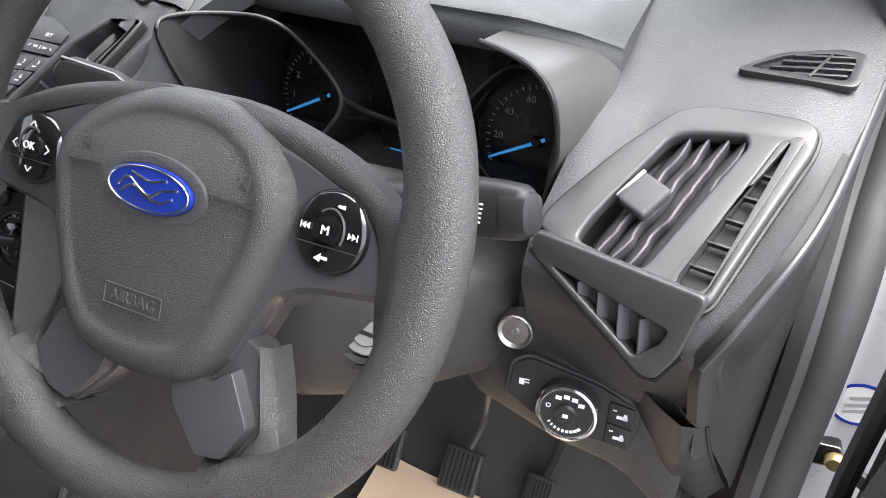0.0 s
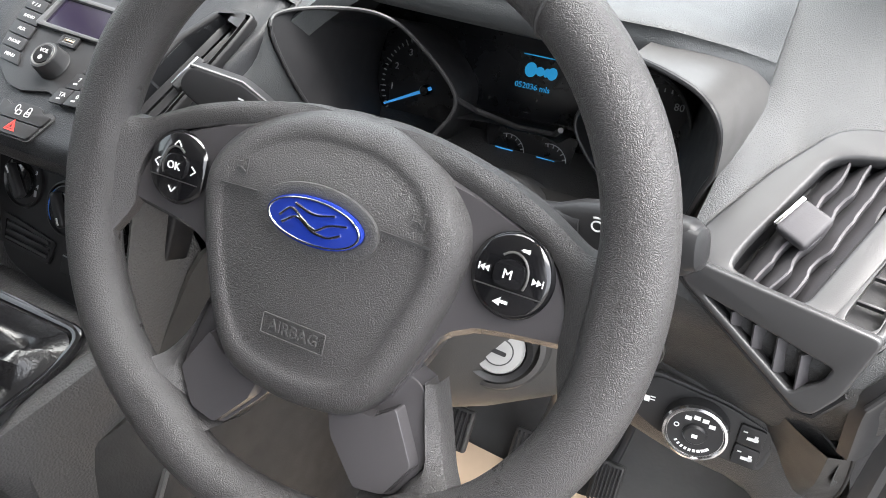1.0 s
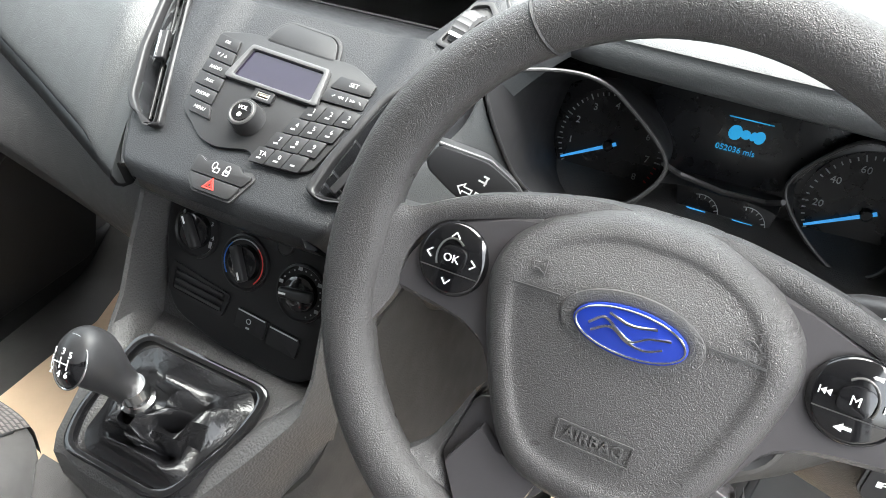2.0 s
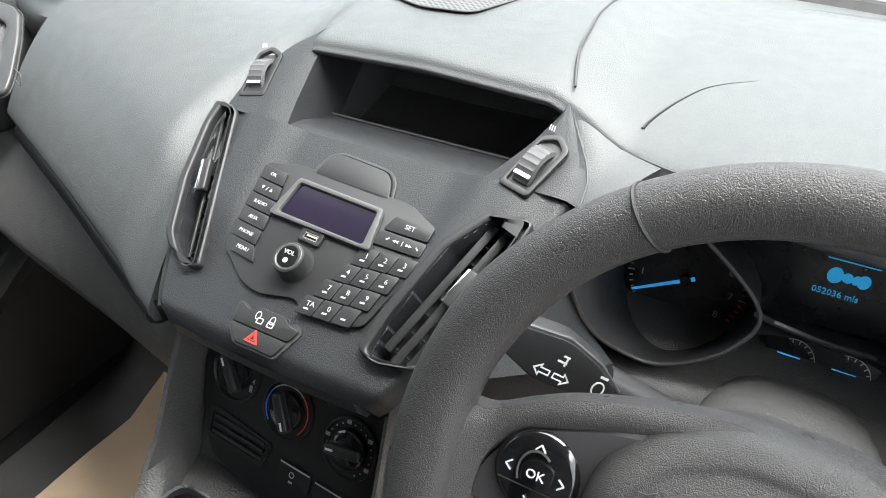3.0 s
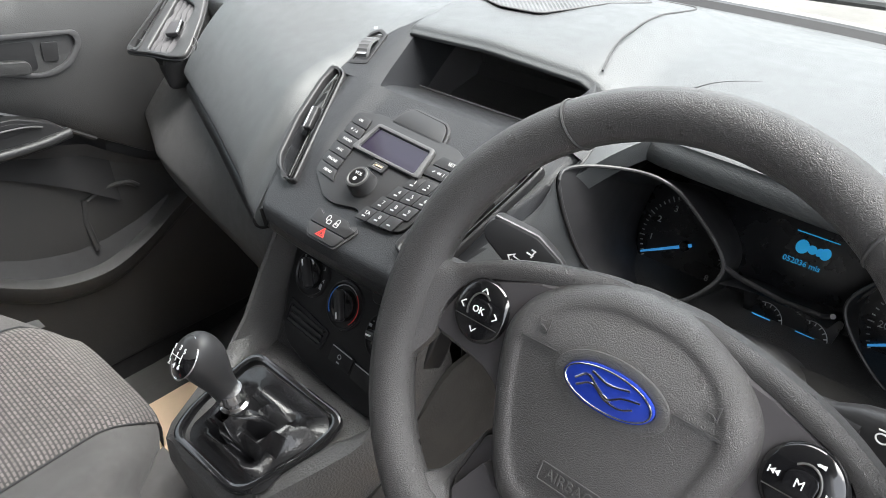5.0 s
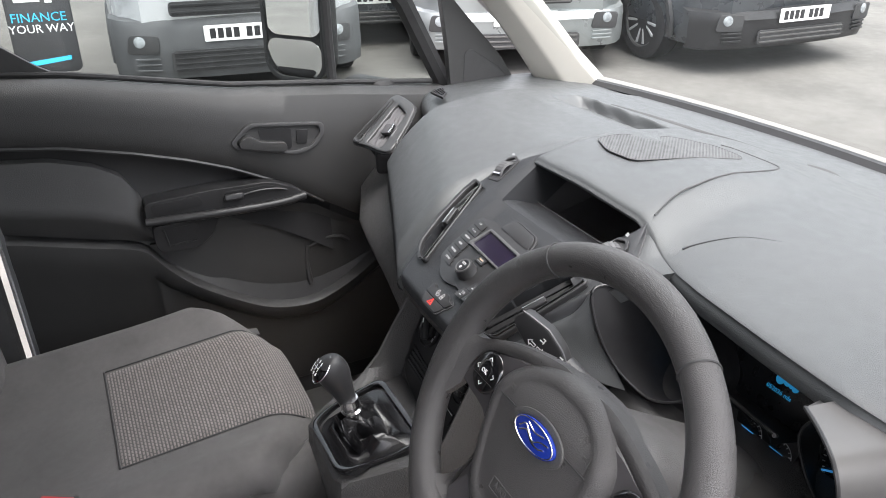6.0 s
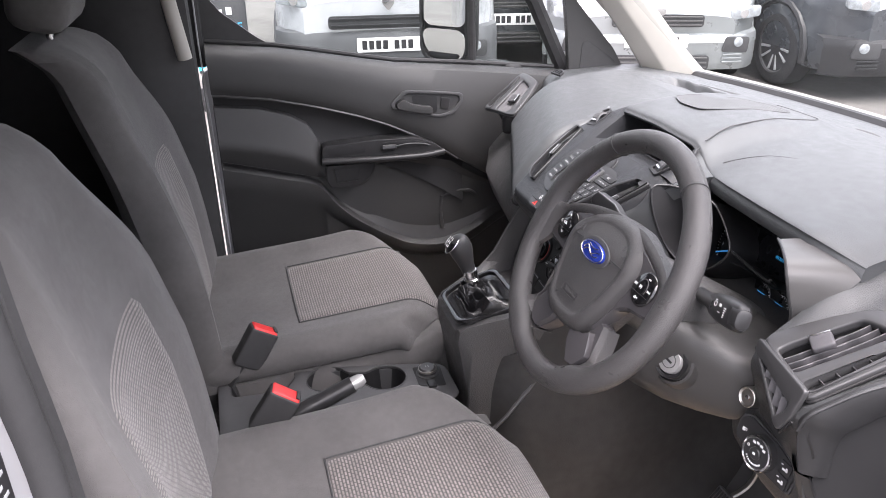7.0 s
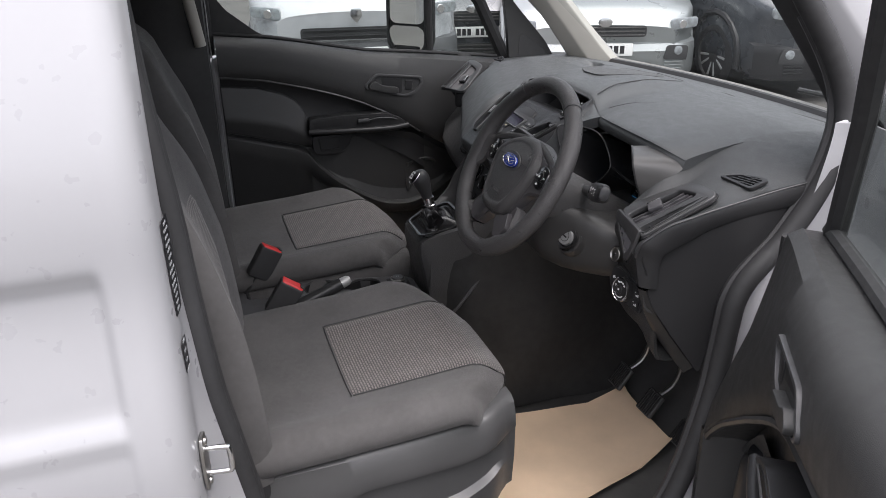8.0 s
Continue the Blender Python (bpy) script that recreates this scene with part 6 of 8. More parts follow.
part("rim", lathe([(0.0, 0.003), (0.010, 0.003), (0.0125, 0.005), (0.0135, 0.004), (0.0140, -0.012)], 28, BOSS), M_STEEL, bs)
part("centre", lathe([(0.0, 0.0042), (0.0028, 0.0042), (0.0034, 0.003)], 16, BOSS), M_CHROME, bs)

# ---------------- stalks ----------------
def stalk(a, b, s, nm, label, outline=None):
    st = thing(nm, a, label, "stalk")
    a, b = Vector(a), Vector(b)
    d = (b - a)
    L = d.length
    fr = plane_frame(a, d, (0, 0.30, 1))
    part("stem", tube([fr @ Vector((L * t, 0, 0)) for t in (-0.3, 0.0, 0.35)], [0.010, 0.010, 0.012], 12), M_BLACK, st)
    rows = []
    for t, w, h in ((0.15, 0.011, 0.008), (0.30, 0.016, 0.010), (0.5, 0.0185, 0.0115), (0.8, 0.0180, 0.0115), (0.96, 0.0165, 0.010), (1.0, 0.0135, 0.008), (1.02, 0.009, 0.005)):
        rows.append([fr @ Vector((L * t, w * math.copysign(abs(math.cos(q)) ** 0.6, math.cos(q)), h * math.copysign(abs(math.sin(q)) ** 0.6, math.sin(q)))) for q in [2 * math.pi * k / 20 for k in range(20)]])
    if outline:
        part("paddle", prism(round_poly(outline, 0.006, 4), 0.020, at(fr, 0, 0, -0.0118), 0.0022, 3), M_BLACK, st)
        part("paddle_ridge", tube([fr @ Vector((x, y, -0.010)) for x, y in outline[1:5]], 0.0016, 8), M_VENT, st, "grey ridge along the paddle's top")
    else:
        part("paddle", grid(rows, close_v=True, cap=True), M_BLACK, st)
    return st, fr, L


st, fr, L = stalk((0.300, 0.112, 1.084), (0.208, 0.076, 1.134), -1, "indicator_stalk", "black indicator stalk with white arrow marks", [(0.112, 0.004), (0.109, 0.016), (0.074, 0.0205), (0.050, 0.014), (0.032, 0.003), (0.050, -0.011), (0.082, -0.012), (0.108, -0.003)])
def arrow(m, k):
    return join(ring_prism([(0, 0.007 * k), (0.0045 * k, 0.002 * k), (0.002 * k, 0.002 * k), (0.002 * k, -0.004 * k), (-0.002 * k, -0.004 * k), (-0.002 * k, 0.002 * k), (-0.0045 * k, 0.002 * k)], [(0, 0.0055 * k), (0.0027 * k, 0.0028 * k), (0.0012 * k, 0.0028 * k), (0.0012 * k, -0.0032 * k), (-0.0012 * k, -0.0032 * k), (-0.0012 * k, 0.0028 * k), (-0.0027 * k, 0.0028 * k)], 0.0004, m))


FS = plane_frame(fr @ Vector((L * 0.62, 0, 0.0118)), -(fr.to_3x3() @ Vector((1, 0, 0))), -(fr.to_3x3() @ Vector((0, 1, 0))))
if FS.to_3x3().col[2].y > 0:
    FS = plane_frame(fr @ Vector((L * 0.62, 0, -0.0118)), (fr.to_3x3() @ Vector((-1, 0, 0))), (fr.to_3x3() @ Vector((0, 1, 0))))
part("arrow_print", join(arrow(at(FS, -0.010, -0.004, 0, 90), 1.0), arrow(at(FS, 0.0, -0.004, 0, -90), 1.0), bar(0.006, 0.0012, at(FS, -0.003, 0.006)), bar(0.0012, 0.006, at(FS, -0.001, 0.007)), bar(0.004, 0.0012, at(FS, -0.002, 0.010)), ring_prism(ellipse(0.008, 0.010, 14), ellipse(0.006, 0.008, 14), 0.0004, at(FS, 0.024, 0.0)), bar(0.005, 0.0016, at(FS, 0.024, 0.008)), bar(0.005, 0.0016, at(FS, 0.026, -0.008))), M_MARK, st)
st2, fr2, L2 = stalk((0.455, 0.122, 1.075), (0.560, 0.092, 1.106), 1, "wiper_stalk", "black wiper stalk with grey twist end")
part("end_cap", grid([[fr2 @ Vector((L2 * t, w * math.copysign(abs(math.cos(q)) ** 0.7, math.cos(q)), h * math.copysign(abs(math.sin(q)) ** 0.7, math.sin(q)))) for q in [2 * math.pi * k / 20 for k in range(20)]] for t, w, h in ((0.86, 0.0120, 0.0095), (0.875, 0.0150, 0.0118), (0.97, 0.0142, 0.0112), (1.02, 0.0120, 0.0092), (1.035, 0.008, 0.006))], close_v=True, cap=True), M_SATIN, st2, "grey twist end of the stalk")
FW = plane_frame(fr2 @ Vector((L2 * 0.60, 0, 0.0118)), (fr2.to_3x3() @ Vector((1, 0, 0))), (fr2.to_3x3() @ Vector((0, 1, 0))))
if FW.to_3x3().col[2].y > 0:
    FW = plane_frame(fr2 @ Vector((L2 * 0.60, 0, -0.0118)), (fr2.to_3x3() @ Vector((1, 0, 0))), (fr2.to_3x3() @ Vector((0, -1, 0))))
part("wiper_print", join(*[bar(0.0018 + 0.0014 * k, 0.0012, at(FW, 0.016, -0.007 + 0.0028 * k, 0)) for k in range(5)], ring_prism(ellipse(0.009, 0.007, 14), ellipse(0.007, 0.005, 14), 0.0004, at(FW, -0.014, 0.004)), bar(0.006, 0.001, at(FW, -0.014, 0.009)), bar(0.007, 0.004, at(FW, 0.001, 0.005)), bar(0.006, 0.0012, at(FW, 0.001, -0.004))), M_MARK, st2)

# ---------------- speaker grille and trays on the dash top ----------------
sg = thing("speaker_grille", (0.03, 0.45, 1.205), "fine mesh speaker grille set in the dash top", "speaker grille")
GO = round_poly([(-0.072, 0.385), (-0.074, 0.42), (-0.031, 0.505), (0.016, 0.540), (0.066, 0.540), (0.080, 0.528), (0.058, 0.445), (0.030, 0.372), (-0.022, 0.366)], 0.012, 4)
gc = Vector((0.002, 0.455))
rows = [[(gc.x + (x - gc.x) * q, gc.y + (y - gc.y) * q, skin_z(gc.x + (x - gc.x) * q, gc.y + (y - gc.y) * q) + 0.0007) for x, y in GO] for q in (1.0, 0.8, 0.6, 0.4, 0.2, 0.004)]
part("mesh", grid(rows, close_v=True, cap=False), perforated("perforated_grille"), sg)
part("mesh_edge", tube([(x, y, skin_z(x, y) + 0.0004) for x, y in GO], 0.0008, 6, True), M_DARK, sg)


# ---------------- steering wheel ----------------
WHEEL = plane_frame((0.3755, -0.004, 1.118), (1, 0, 0), (0, math.sin(radians(30)), math.cos(radians(30))))
R_RIM = 0.171
sw = thing("steering_wheel", (0.3755, 0.05, 1.05), "dark grey grained four-spoke steering wheel with blue oval badge", "steering wheel")


def bumpy(a, c, w):
    d = (math.degrees(a) - c + 180) % 360 - 180
    return math.exp(-(d / w) ** 2)


rows = []
for s in range(120):
    a = 2 * math.pi * s / 120
    c, d = Vector((math.cos(a), math.sin(a), 0)), Vector((0, 0, 1))
    grip = 1 + 0.10 * (bumpy(a, 28, 14) + bumpy(a, 152, 14)) + 0.06 * (bumpy(a, -35, 18) + bumpy(a, 215, 18))
    inn = 0.006 * (bumpy(a, 2, 14) + bumpy(a, 178, 14)) + 0.006 * (bumpy(a, -58, 9) + bumpy(a, 238, 9))
    row = []
    for k in range(22):
        b = 2 * math.pi * k / 22
        rr = 0.0165 * grip
        off = rr * math.cos(b) - (inn if math.cos(b) < -0.3 else 0)
        row.append(WHEEL @ (c * (R_RIM + off) + d * 0.0158 * grip * math.sin(b)))
    rows.append(row)
rim = part("rim", grid(rows, close_u=True, close_v=True), M_LEATHER, sw)
# stitched joints across the rim
for deg in (54, 121):
    a = radians(deg)
    c, t = Vector((math.cos(a), math.sin(a), 0)), Vector((-math.sin(a), math.cos(a), 0))
    part("rim_joint", tube([WHEEL @ (c * (R_RIM + 0.0166 * math.cos(q)) + Vector((0, 0, 0.0160 * math.sin(q))) + t * 0.004 * math.sin(q + 0.5)) for q in [2 * math.pi * k / 26 for k in range(26)]], 0.0011, 6, True), M_DARK, rim, "dark joint line across the rim")

# airbag cover: crowned pad with a soft edge
COVER = [(0.0, 0.0655), (0.025, 0.0645), (0.050, 0.0565), (0.0675, 0.0455), (0.0790, 0.031), (0.0842, 0.014), (0.0835, -0.002), (0.0760, -0.030), (0.0640, -0.062), (0.0525, -0.083), (0.036, -0.096), (0.0, -0.101)]
COVER += [(-a, b) for a, b in COVER[-2:0:-1]]
cover = [(p.x, p.y) for p in curve_pts([(a, b, 0) for a, b in COVER], 4, True)]
rows = []
for q, h in ((1.0, -0.042), (1.012, -0.018), (1.008, -0.007), (0.995, 0.0005), (0.97, 0.0058), (0.935, 0.0092), (0.895, 0.0112), (0.855, 0.0120), (0.82, 0.0120), (0.79, 0.0113), (0.77, 0.0103), (0.745, 0.0098), (0.70, 0.0098), (0.60, 0.0101), (0.45, 0.0104), (0.25, 0.0106), (0.06, 0.0107)):
    row = []
    for u, v in cover:
        hh = h - 0.020 * smooth(0.012, 0.075, v * q) * (1 if h > -0.03 else 0.2) - 0.004 * (abs(u * q) / 0.08) ** 2 * (1 if h > -0.01 else 0.5)
        row.append(WHEEL @ Vector((u * q, -0.008 + (v + 0.008) * q, hh)))
    rows.append(row)
bm = grid(rows, close_v=True, cap=True)
ab = part("airbag_cover", bm, M_LEATHER, sw)
def cover_h(u, v):
    return 0.0104 - 0.020 * smooth(0.012, 0.075, v) - 0.004 * (abs(u) / 0.08) ** 2
# badge
BD = at(WHEEL, 0.001, 0.007, 0.0100) @ pose(0, 0, 0, 3)
bg = part("badge", prism(ellipse(0.060, 0.0270, 40), 0.0045, BD, 0.0012), M_BLUE, ab, "blue oval badge with silver rim")
part("badge_bed", ring_prism(ellipse(0.076, 0.040, 40), ellipse(0.060, 0.0265, 40), 0.003, at(BD, 0, 0, -0.0015), 0.0012), M_TRIM, ab)
part("badge_rim", tube([BD @ Vector((0.0285 * math.cos(a), 0.0118 * math.sin(a), 0.0046)) for a in [2 * math.pi * k / 48 for k in range(48)]], 0.0006, 6, True), M_CHROME, bg)
# plain silver wave on the badge
strokes = [[(-0.021, -0.001), (-0.014, 0.0045), (-0.006, 0.000), (0.002, -0.0035), (0.010, 0.001), (0.021, 0.0035)], [(-0.019, -0.0045), (-0.010, 0.0005), (0.0, -0.0045), (0.010, -0.0055), (0.018, -0.002)], [(-0.012, 0.0075), (0.0, 0.0045), (0.013, 0.007)]]
for q in strokes:
    part("badge_stroke", tube([BD @ Vector((p.x, p.y, 0.0047)) for p in curve_pts([(*c, 0) for c in q], 5)], 0.00085, 6), M_CHROME, bg, "silver flowing stroke")
# airbag lettering and horn marks, moulded in the cover
LM = at(WHEEL, 0.0, -0.057, cover_h(0, -0.05) + 0.0002)
part("airbag_panel", ring_prism(rounded(0.042, 0.0125, 0.001), rounded(0.0405, 0.011, 0.0008), 0.0008, LM, 0), M_TRIM, ab)
part("airbag_lettering", text_mesh("AIRBAG", 0.0095, at(LM, 0, 0, 0.0), 0.0007), M_TRIM, ab, "moulded lettering")
for s in (-1, 1):
    part("horn_line", bar(0.028, 0.0013, at(WHEEL, s * 0.053, 0.012, cover_h(0.055, 0.012) + 0.0008, s * -3) @ pose(0, 0, 0, 0, s * 5), 0.0012), M_DARK, ab)
    hm = at(WHEEL, s * 0.056, 0.024, cover_h(0.056, 0.024) + 0.0006)
    part("horn_mark", join(ring_prism([(-0.003, -0.002), (0.001, -0.002), (0.005, -0.0045), (0.005, 0.0045), (0.001, 0.002), (-0.003, 0.002)], [(-0.0022, -0.0013), (0.0012, -0.0013), (0.0042, -0.0032), (0.0042, 0.0032), (0.0012, 0.0013), (-0.0022, 0.0013)], 0.0008, hm)), M_TRIM, ab)

# spokes
def skin(cols, mat, nm, parent, label=""):
    return part(nm, grid(cols), mat, parent, label)


for s in (-1, 1):
    # grained band from behind the cover along the spoke's top into the rim
    out_uv = curve_pts([(0.0, 0.0625, -0.016), (0.03, 0.0645, -0.016), (0.056, 0.061, -0.014), (0.079, 0.056, -0.011), (0.104, 0.0485, -0.009), (0.123, 0.040, -0.007), (0.141, 0.031, -0.003), (0.155, 0.030, 0.006), (0.165, 0.010, 0.012), (0.166, -0.020, 0.012), (0.161, -0.050, 0.010)], 4)
    inn_uv = curve_pts([(0.0, 0.040, -0.014), (0.035, 0.042, -0.013), (0.060, 0.0445, -0.011), (0.078, 0.0425, -0.0085), (0.098, 0.036, -0.007), (0.1155, 0.0295, -0.006), (0.1300, 0.0185, -0.005), (0.1375, 0.004, -0.004), (0.1395, -0.010, -0.004), (0.1405, -0.024, -0.005), (0.1500, -0.048, 0.004)], 4)
    cols = []
    for o, n_ in zip(out_uv, inn_uv):
        m = (o + n_) / 2
        cols.append([WHEEL @ Vector((s * p.x, p.y, p.z)) for p in (o + Vector((0, 0.001, -0.014)), o, o.lerp(n_, 0.25) + Vector((0, 0, 0.0028)), m + Vector((0, 0, 0.0034)), o.lerp(n_, 0.8) + Vector((0, 0, 0.0016)), n_, n_ + Vector((0, 0, -0.008)))])
    skin(cols, M_LEATHER, "spoke_bridge", sw)
    # satin spoke plate that carries the buttons
    cols = []
    for u in list(np.linspace(0.1415, 0.128, 6)) + list(np.linspace(0.124, 0.058, 14)):
        top = table(u, [0.058, 0.062, 0.079, 0.097, 0.113, 0.127, 0.137, 0.1415], [0.047, 0.0465, 0.0430, 0.0368, 0.0310, 0.0215, 0.0050, -0.008]) + 0.001
        low = table(u, [0.058, 0.066, 0.072, 0.080, 0.095, 0.111, 0.1415], [-0.080, -0.064, -0.050, -0.036, -0.028, -0.025, -0.021])
        top = max(top, low + 0.008)
        cols.append([WHEEL @ Vector((s * u, v, h)) for v, h in ((top, -0.011), (top - 0.003, -0.0070), (lerp(top, low, 0.5), -0.0055), (low + 0.004, -0.0066), (low, -0.012), (low + 0.006, -0.030))])
    sp = skin(cols, M_SPOKE, "spoke", sw, "satin black upper spoke")
    # button pod
    PD = at(WHEEL, s * 0.1085, 0.009, -0.004)
    pod = part("button_pod", lathe([(0.0, 0.0035), (0.0185, 0.0035), (0.0208, 0.0022), (0.0222, 0.0)], 40, PD @ Matrix.Diagonal((1.0, 1.02, 1, 1))), M_GLOSS, sw, "round gloss black button pod")
    ctr = part("centre_button", prism(round_poly([(-0.008, -0.006), (0.008, -0.007), (0.009, 0.006), (0.0, 0.0085), (-0.008, 0.005)], 0.004, 4), 0.003, at(PD, -s * 0.001, 0.001, 0.003), 0.001), M_GLOSS, pod)
    part("pod_arc", tube([PD @ Vector((s * (0.004 + 0.009 * math.cos(radians(a))) - s * 0.004, 0.001 + 0.0115 * math.sin(radians(a)), 0.0042)) for a in range(-30, 131, 16)], 0.0007, 6), M_SILVERTRIM, pod)
    part("pod_split", bar(0.036, 0.0006, at(PD, 0, -0.0075, 0.0036)), M_DARK, pod)
    pr = [text_mesh("OK" if s < 0 else "M", 0.0068, at(PD, -s * 0.001, 0.001, 0.0063))]
    if s < 0:
        for a in (0, 90, 180, 270):
            m = at(PD, 0.0140 * math.cos(radians(a)), 0.0140 * math.sin(radians(a)) + 0.0005, 0.004, a)
            pr += [bar(0.0042, 0.0008, at(m, 0.0, 0.0013, 0, -40)), bar(0.0042, 0.0008, at(m, 0.0, -0.0013, 0, 40))]
    else:
        for a in (0, 180):
            m = at(PD, 0.0140 * math.cos(radians(a)), 0.001, 0.004, a)
            pr += [prism([(-0.0025, -0.0018), (-0.0025, 0.0018), (0.0, 0)], 0.0004, m), prism([(0.0, -0.0018), (0.0, 0.0018), (0.0025, 0)], 0.0004, m), bar(0.0006, 0.0036, at(m, 0.003, 0))]
        for v in (0.0145, -0.0135):
            m = at(PD, -0.002 if v < 0 else 0.003, v, 0.004)
            pr += [prism([(-0.004, -0.001), (0.0, 0.0022), (0.0, -0.0022)] if v < 0 else [(0.004, -0.0012), (0.004, 0.0012), (-0.001, 0.0)], 0.0004, m), bar(0.004, 0.0016, at(m, 0.002, 0))]
    part("button_print", join(*pr), M_MARK, pod)
    # lower spoke: dark satin plate, a raised bevelled block on it, grained foot flaring into the rim
    plate = [(s * a_, b_) for a_, b_ in round_poly([(0.014, -0.070), (0.022, -0.108), (0.050, -0.1395), (0.071, -0.1355), (0.0868, -0.1094), (0.0750, -0.0665), (0.055, -0.060)], 0.005, 3)]
    ls2 = part("lower_spoke", prism(plate, 0.022, at(WHEEL, 0, 0, -0.033), 0.003, 3), M_SPOKE, sw, "satin black lower spoke")
    block = [(s * a_, b_) for a_, b_ in round_poly([(0.020, -0.0900), (0.0275, -0.112), (0.0500, -0.1375), (0.0695, -0.1335), (0.0830, -0.1098), (0.0655, -0.0790), (0.052, -0.0900)], 0.003, 3)]
    part("spoke_block", prism(block, 0.010, at(WHEEL, 0, 0, -0.0125), 0.0016, 3, 0.93), M_SPOKE, ls2, "satin black raised block with a bevelled edge")
    A = curve_pts([(0.0745, -0.0640, -0.012), (0.0810, -0.088, -0.010), (0.0860, -0.1094, -0.009), (0.0785, -0.1225, -0.008), (0.0700, -0.1355, -0.009), (0.0510, -0.1405, -0.011)], 5)
    B = curve_pts([(0.0785, -0.0655, -0.018), (0.0880, -0.088, -0.016), (0.0985, -0.1075, -0.008), (0.1120, -0.1190, 0.0105), (0.0970, -0.1310, 0.0115), (0.0640, -0.1500, 0.0105)], 5)
    cols = []
    for p, q in zip(A, B):
        cols.append([WHEEL @ Vector((s * v.x, v.y, v.z)) for v in (p + Vector((0, 0, -0.016)), p, p.lerp(q, 0.12) + Vector((0, 0, 0.0032)), p.lerp(q, 0.35) + Vector((0, 0, 0.0030)), p.lerp(q, 0.65) + Vector((0, 0, 0.0016)), p.lerp(q, 0.88) + Vector((0, 0, 0.0012)), q, q + Vector((0, 0, -0.018)))])
    cols.append([p + WHEEL.to_3x3() @ Vector((-s * 0.003, 0.002, -0.012)) for p in cols[-1]])
    part("spoke_foot", grid(cols), M_LEATHER, sw)
# hub skirt behind the cover
part("hub_skirt", lathe([(0.064, -0.012), (0.070, -0.030), (0.066, -0.048), (0.050, -0.055), (0.0, -0.055)], 32, at(WHEEL, 0, -0.005)), M_DARK, sw)


# ---------------- seats ----------------
def make_seat(cx, dy=0.0):
    seat = thing("seat", (cx, -0.35, 0.42), "dark grey cloth van seat with woven pale centre panels", "seat", "front seats")

    def top(u, v):
        """Cushion top: u across -1..1, v from back 0 to front 1."""
        y = dy + lerp(-0.56, -0.050, v)
        z = 0.748 + 0.030 * v + 0.036 * abs(u) ** 3.5 - 0.075 * smooth(0.82, 1.06, v) ** 1.5 - 0.012 * (1 - abs(u) ** 2) * (1 - v)
        return Vector((cx + u * (0.240 + 0.010 * v - 0.03 * smooth(0.85, 1.0, v) ** 2), y - 0.085 * abs(u) ** 4 * smooth(0.45, 1, v), z))

    rows = []
    for v in np.linspace(0, 1, 52):
        r = []
        for u in np.linspace(-1, 1, 29):
            p = top(u * 0.985, v)
            p.z -= 0.016 * smooth(0.84, 1.0, abs(u)) ** 2
            r.append(p)
        k = 1 - 0.6 * smooth(0.9, 1.0, v)
        roll = [(0.012, -0.006), (0.022, -0.018), (0.026, -0.034), (0.022, -0.050), (0.010, -0.060), (-0.02, -0.060)]
        r = [r[0] + Vector((-a * k, 0, b)) for a, b in roll[::-1]] + r + [r[-1] + Vector((a * k, 0, b)) for a, b in roll]
        rows.append(r)
    base = rows[-1]
    for dy2, k in ((-0.003, 0.22), (-0.005, 0.50), (-0.008, 0.78), (-0.018, 0.95), (-0.045, 1.0)):
        rows.append([Vector((lerp(cx, p.x, 1.0 - 0.015 * k), p.y + dy2, lerp(p.z, 0.664 if p.z > 0.70 else p.z, k))) for p in base])
    part("cushion", grid(rows, close_v=False), M_FABRIC, seat)

    # woven centre panel of the cushion
    ins, uv = [], []
    for v in np.linspace(0.37, 1.0, 44):
        r, w = [], []
        for u in np.linspace(-0.56, 0.56, 20):
            p = top(u, v)
            p.y += 0.004 * smooth(0.80, 0.95, v)
            p.z += 0.0035 - 0.004 * smooth(0.50, 0.56, abs(u)) - 0.004 * (1 - smooth(0.37, 0.39, v))
            r.append(p)
            w.append((p.x, v * 0.51))
        ins.append(r)
        uv.append(w)
    lastr = [p - Vector((0, 0, -0.004)) for p in ins[-1]]
    for dy_, k in ((0.0010, 0.22), (-0.0010, 0.50), (-0.0040, 0.78)):
        ins.append([Vector((p.x, p.y + dy_, lerp(p.z, 0.664, k))) for p in lastr])
        uv.append([(a, b + 0.034) for a, b in uv[-1]])
    part("cushion_seam", join(*[tube([top(u, v) + Vector((0, 0, 0.0015)) for v in np.linspace(0.38, 0.97, 16)], 0.0015, 6) for u in (-0.57, 0.57)], tube([top(u, 0.375) + Vector((0, 0, 0.0012)) for u in np.linspace(-0.57, 0.57, 12)], 0.0015, 6)), M_DARK, seat, "dark sewn seam round the panel")
    part("cushion_panel", grid(ins, uv=uv), M_INSERT, seat, "woven pale grey centre panel")

    # backrest
    def back(u, s):
        """Backrest front: u across, s from the foot 0 to the top 1."""
        z = lerp(0.70, 1.34, s)
        wide = 0.245 - 0.02 * s - 0.075 * smooth(0.62, 1.0, s)
        y = dy + table(z, [0.70, 0.80, 0.90, 0.98, 1.15, 1.334, 1.40], [-0.555, -0.560, -0.568, -0.578, -0.620, -0.672, -0.69]) + 0.052 * abs(u) ** 2.6 * (1 - 0.6 * smooth(0.6, 1, s))
        return Vector((cx + u * wide, y, z))

    rows = []
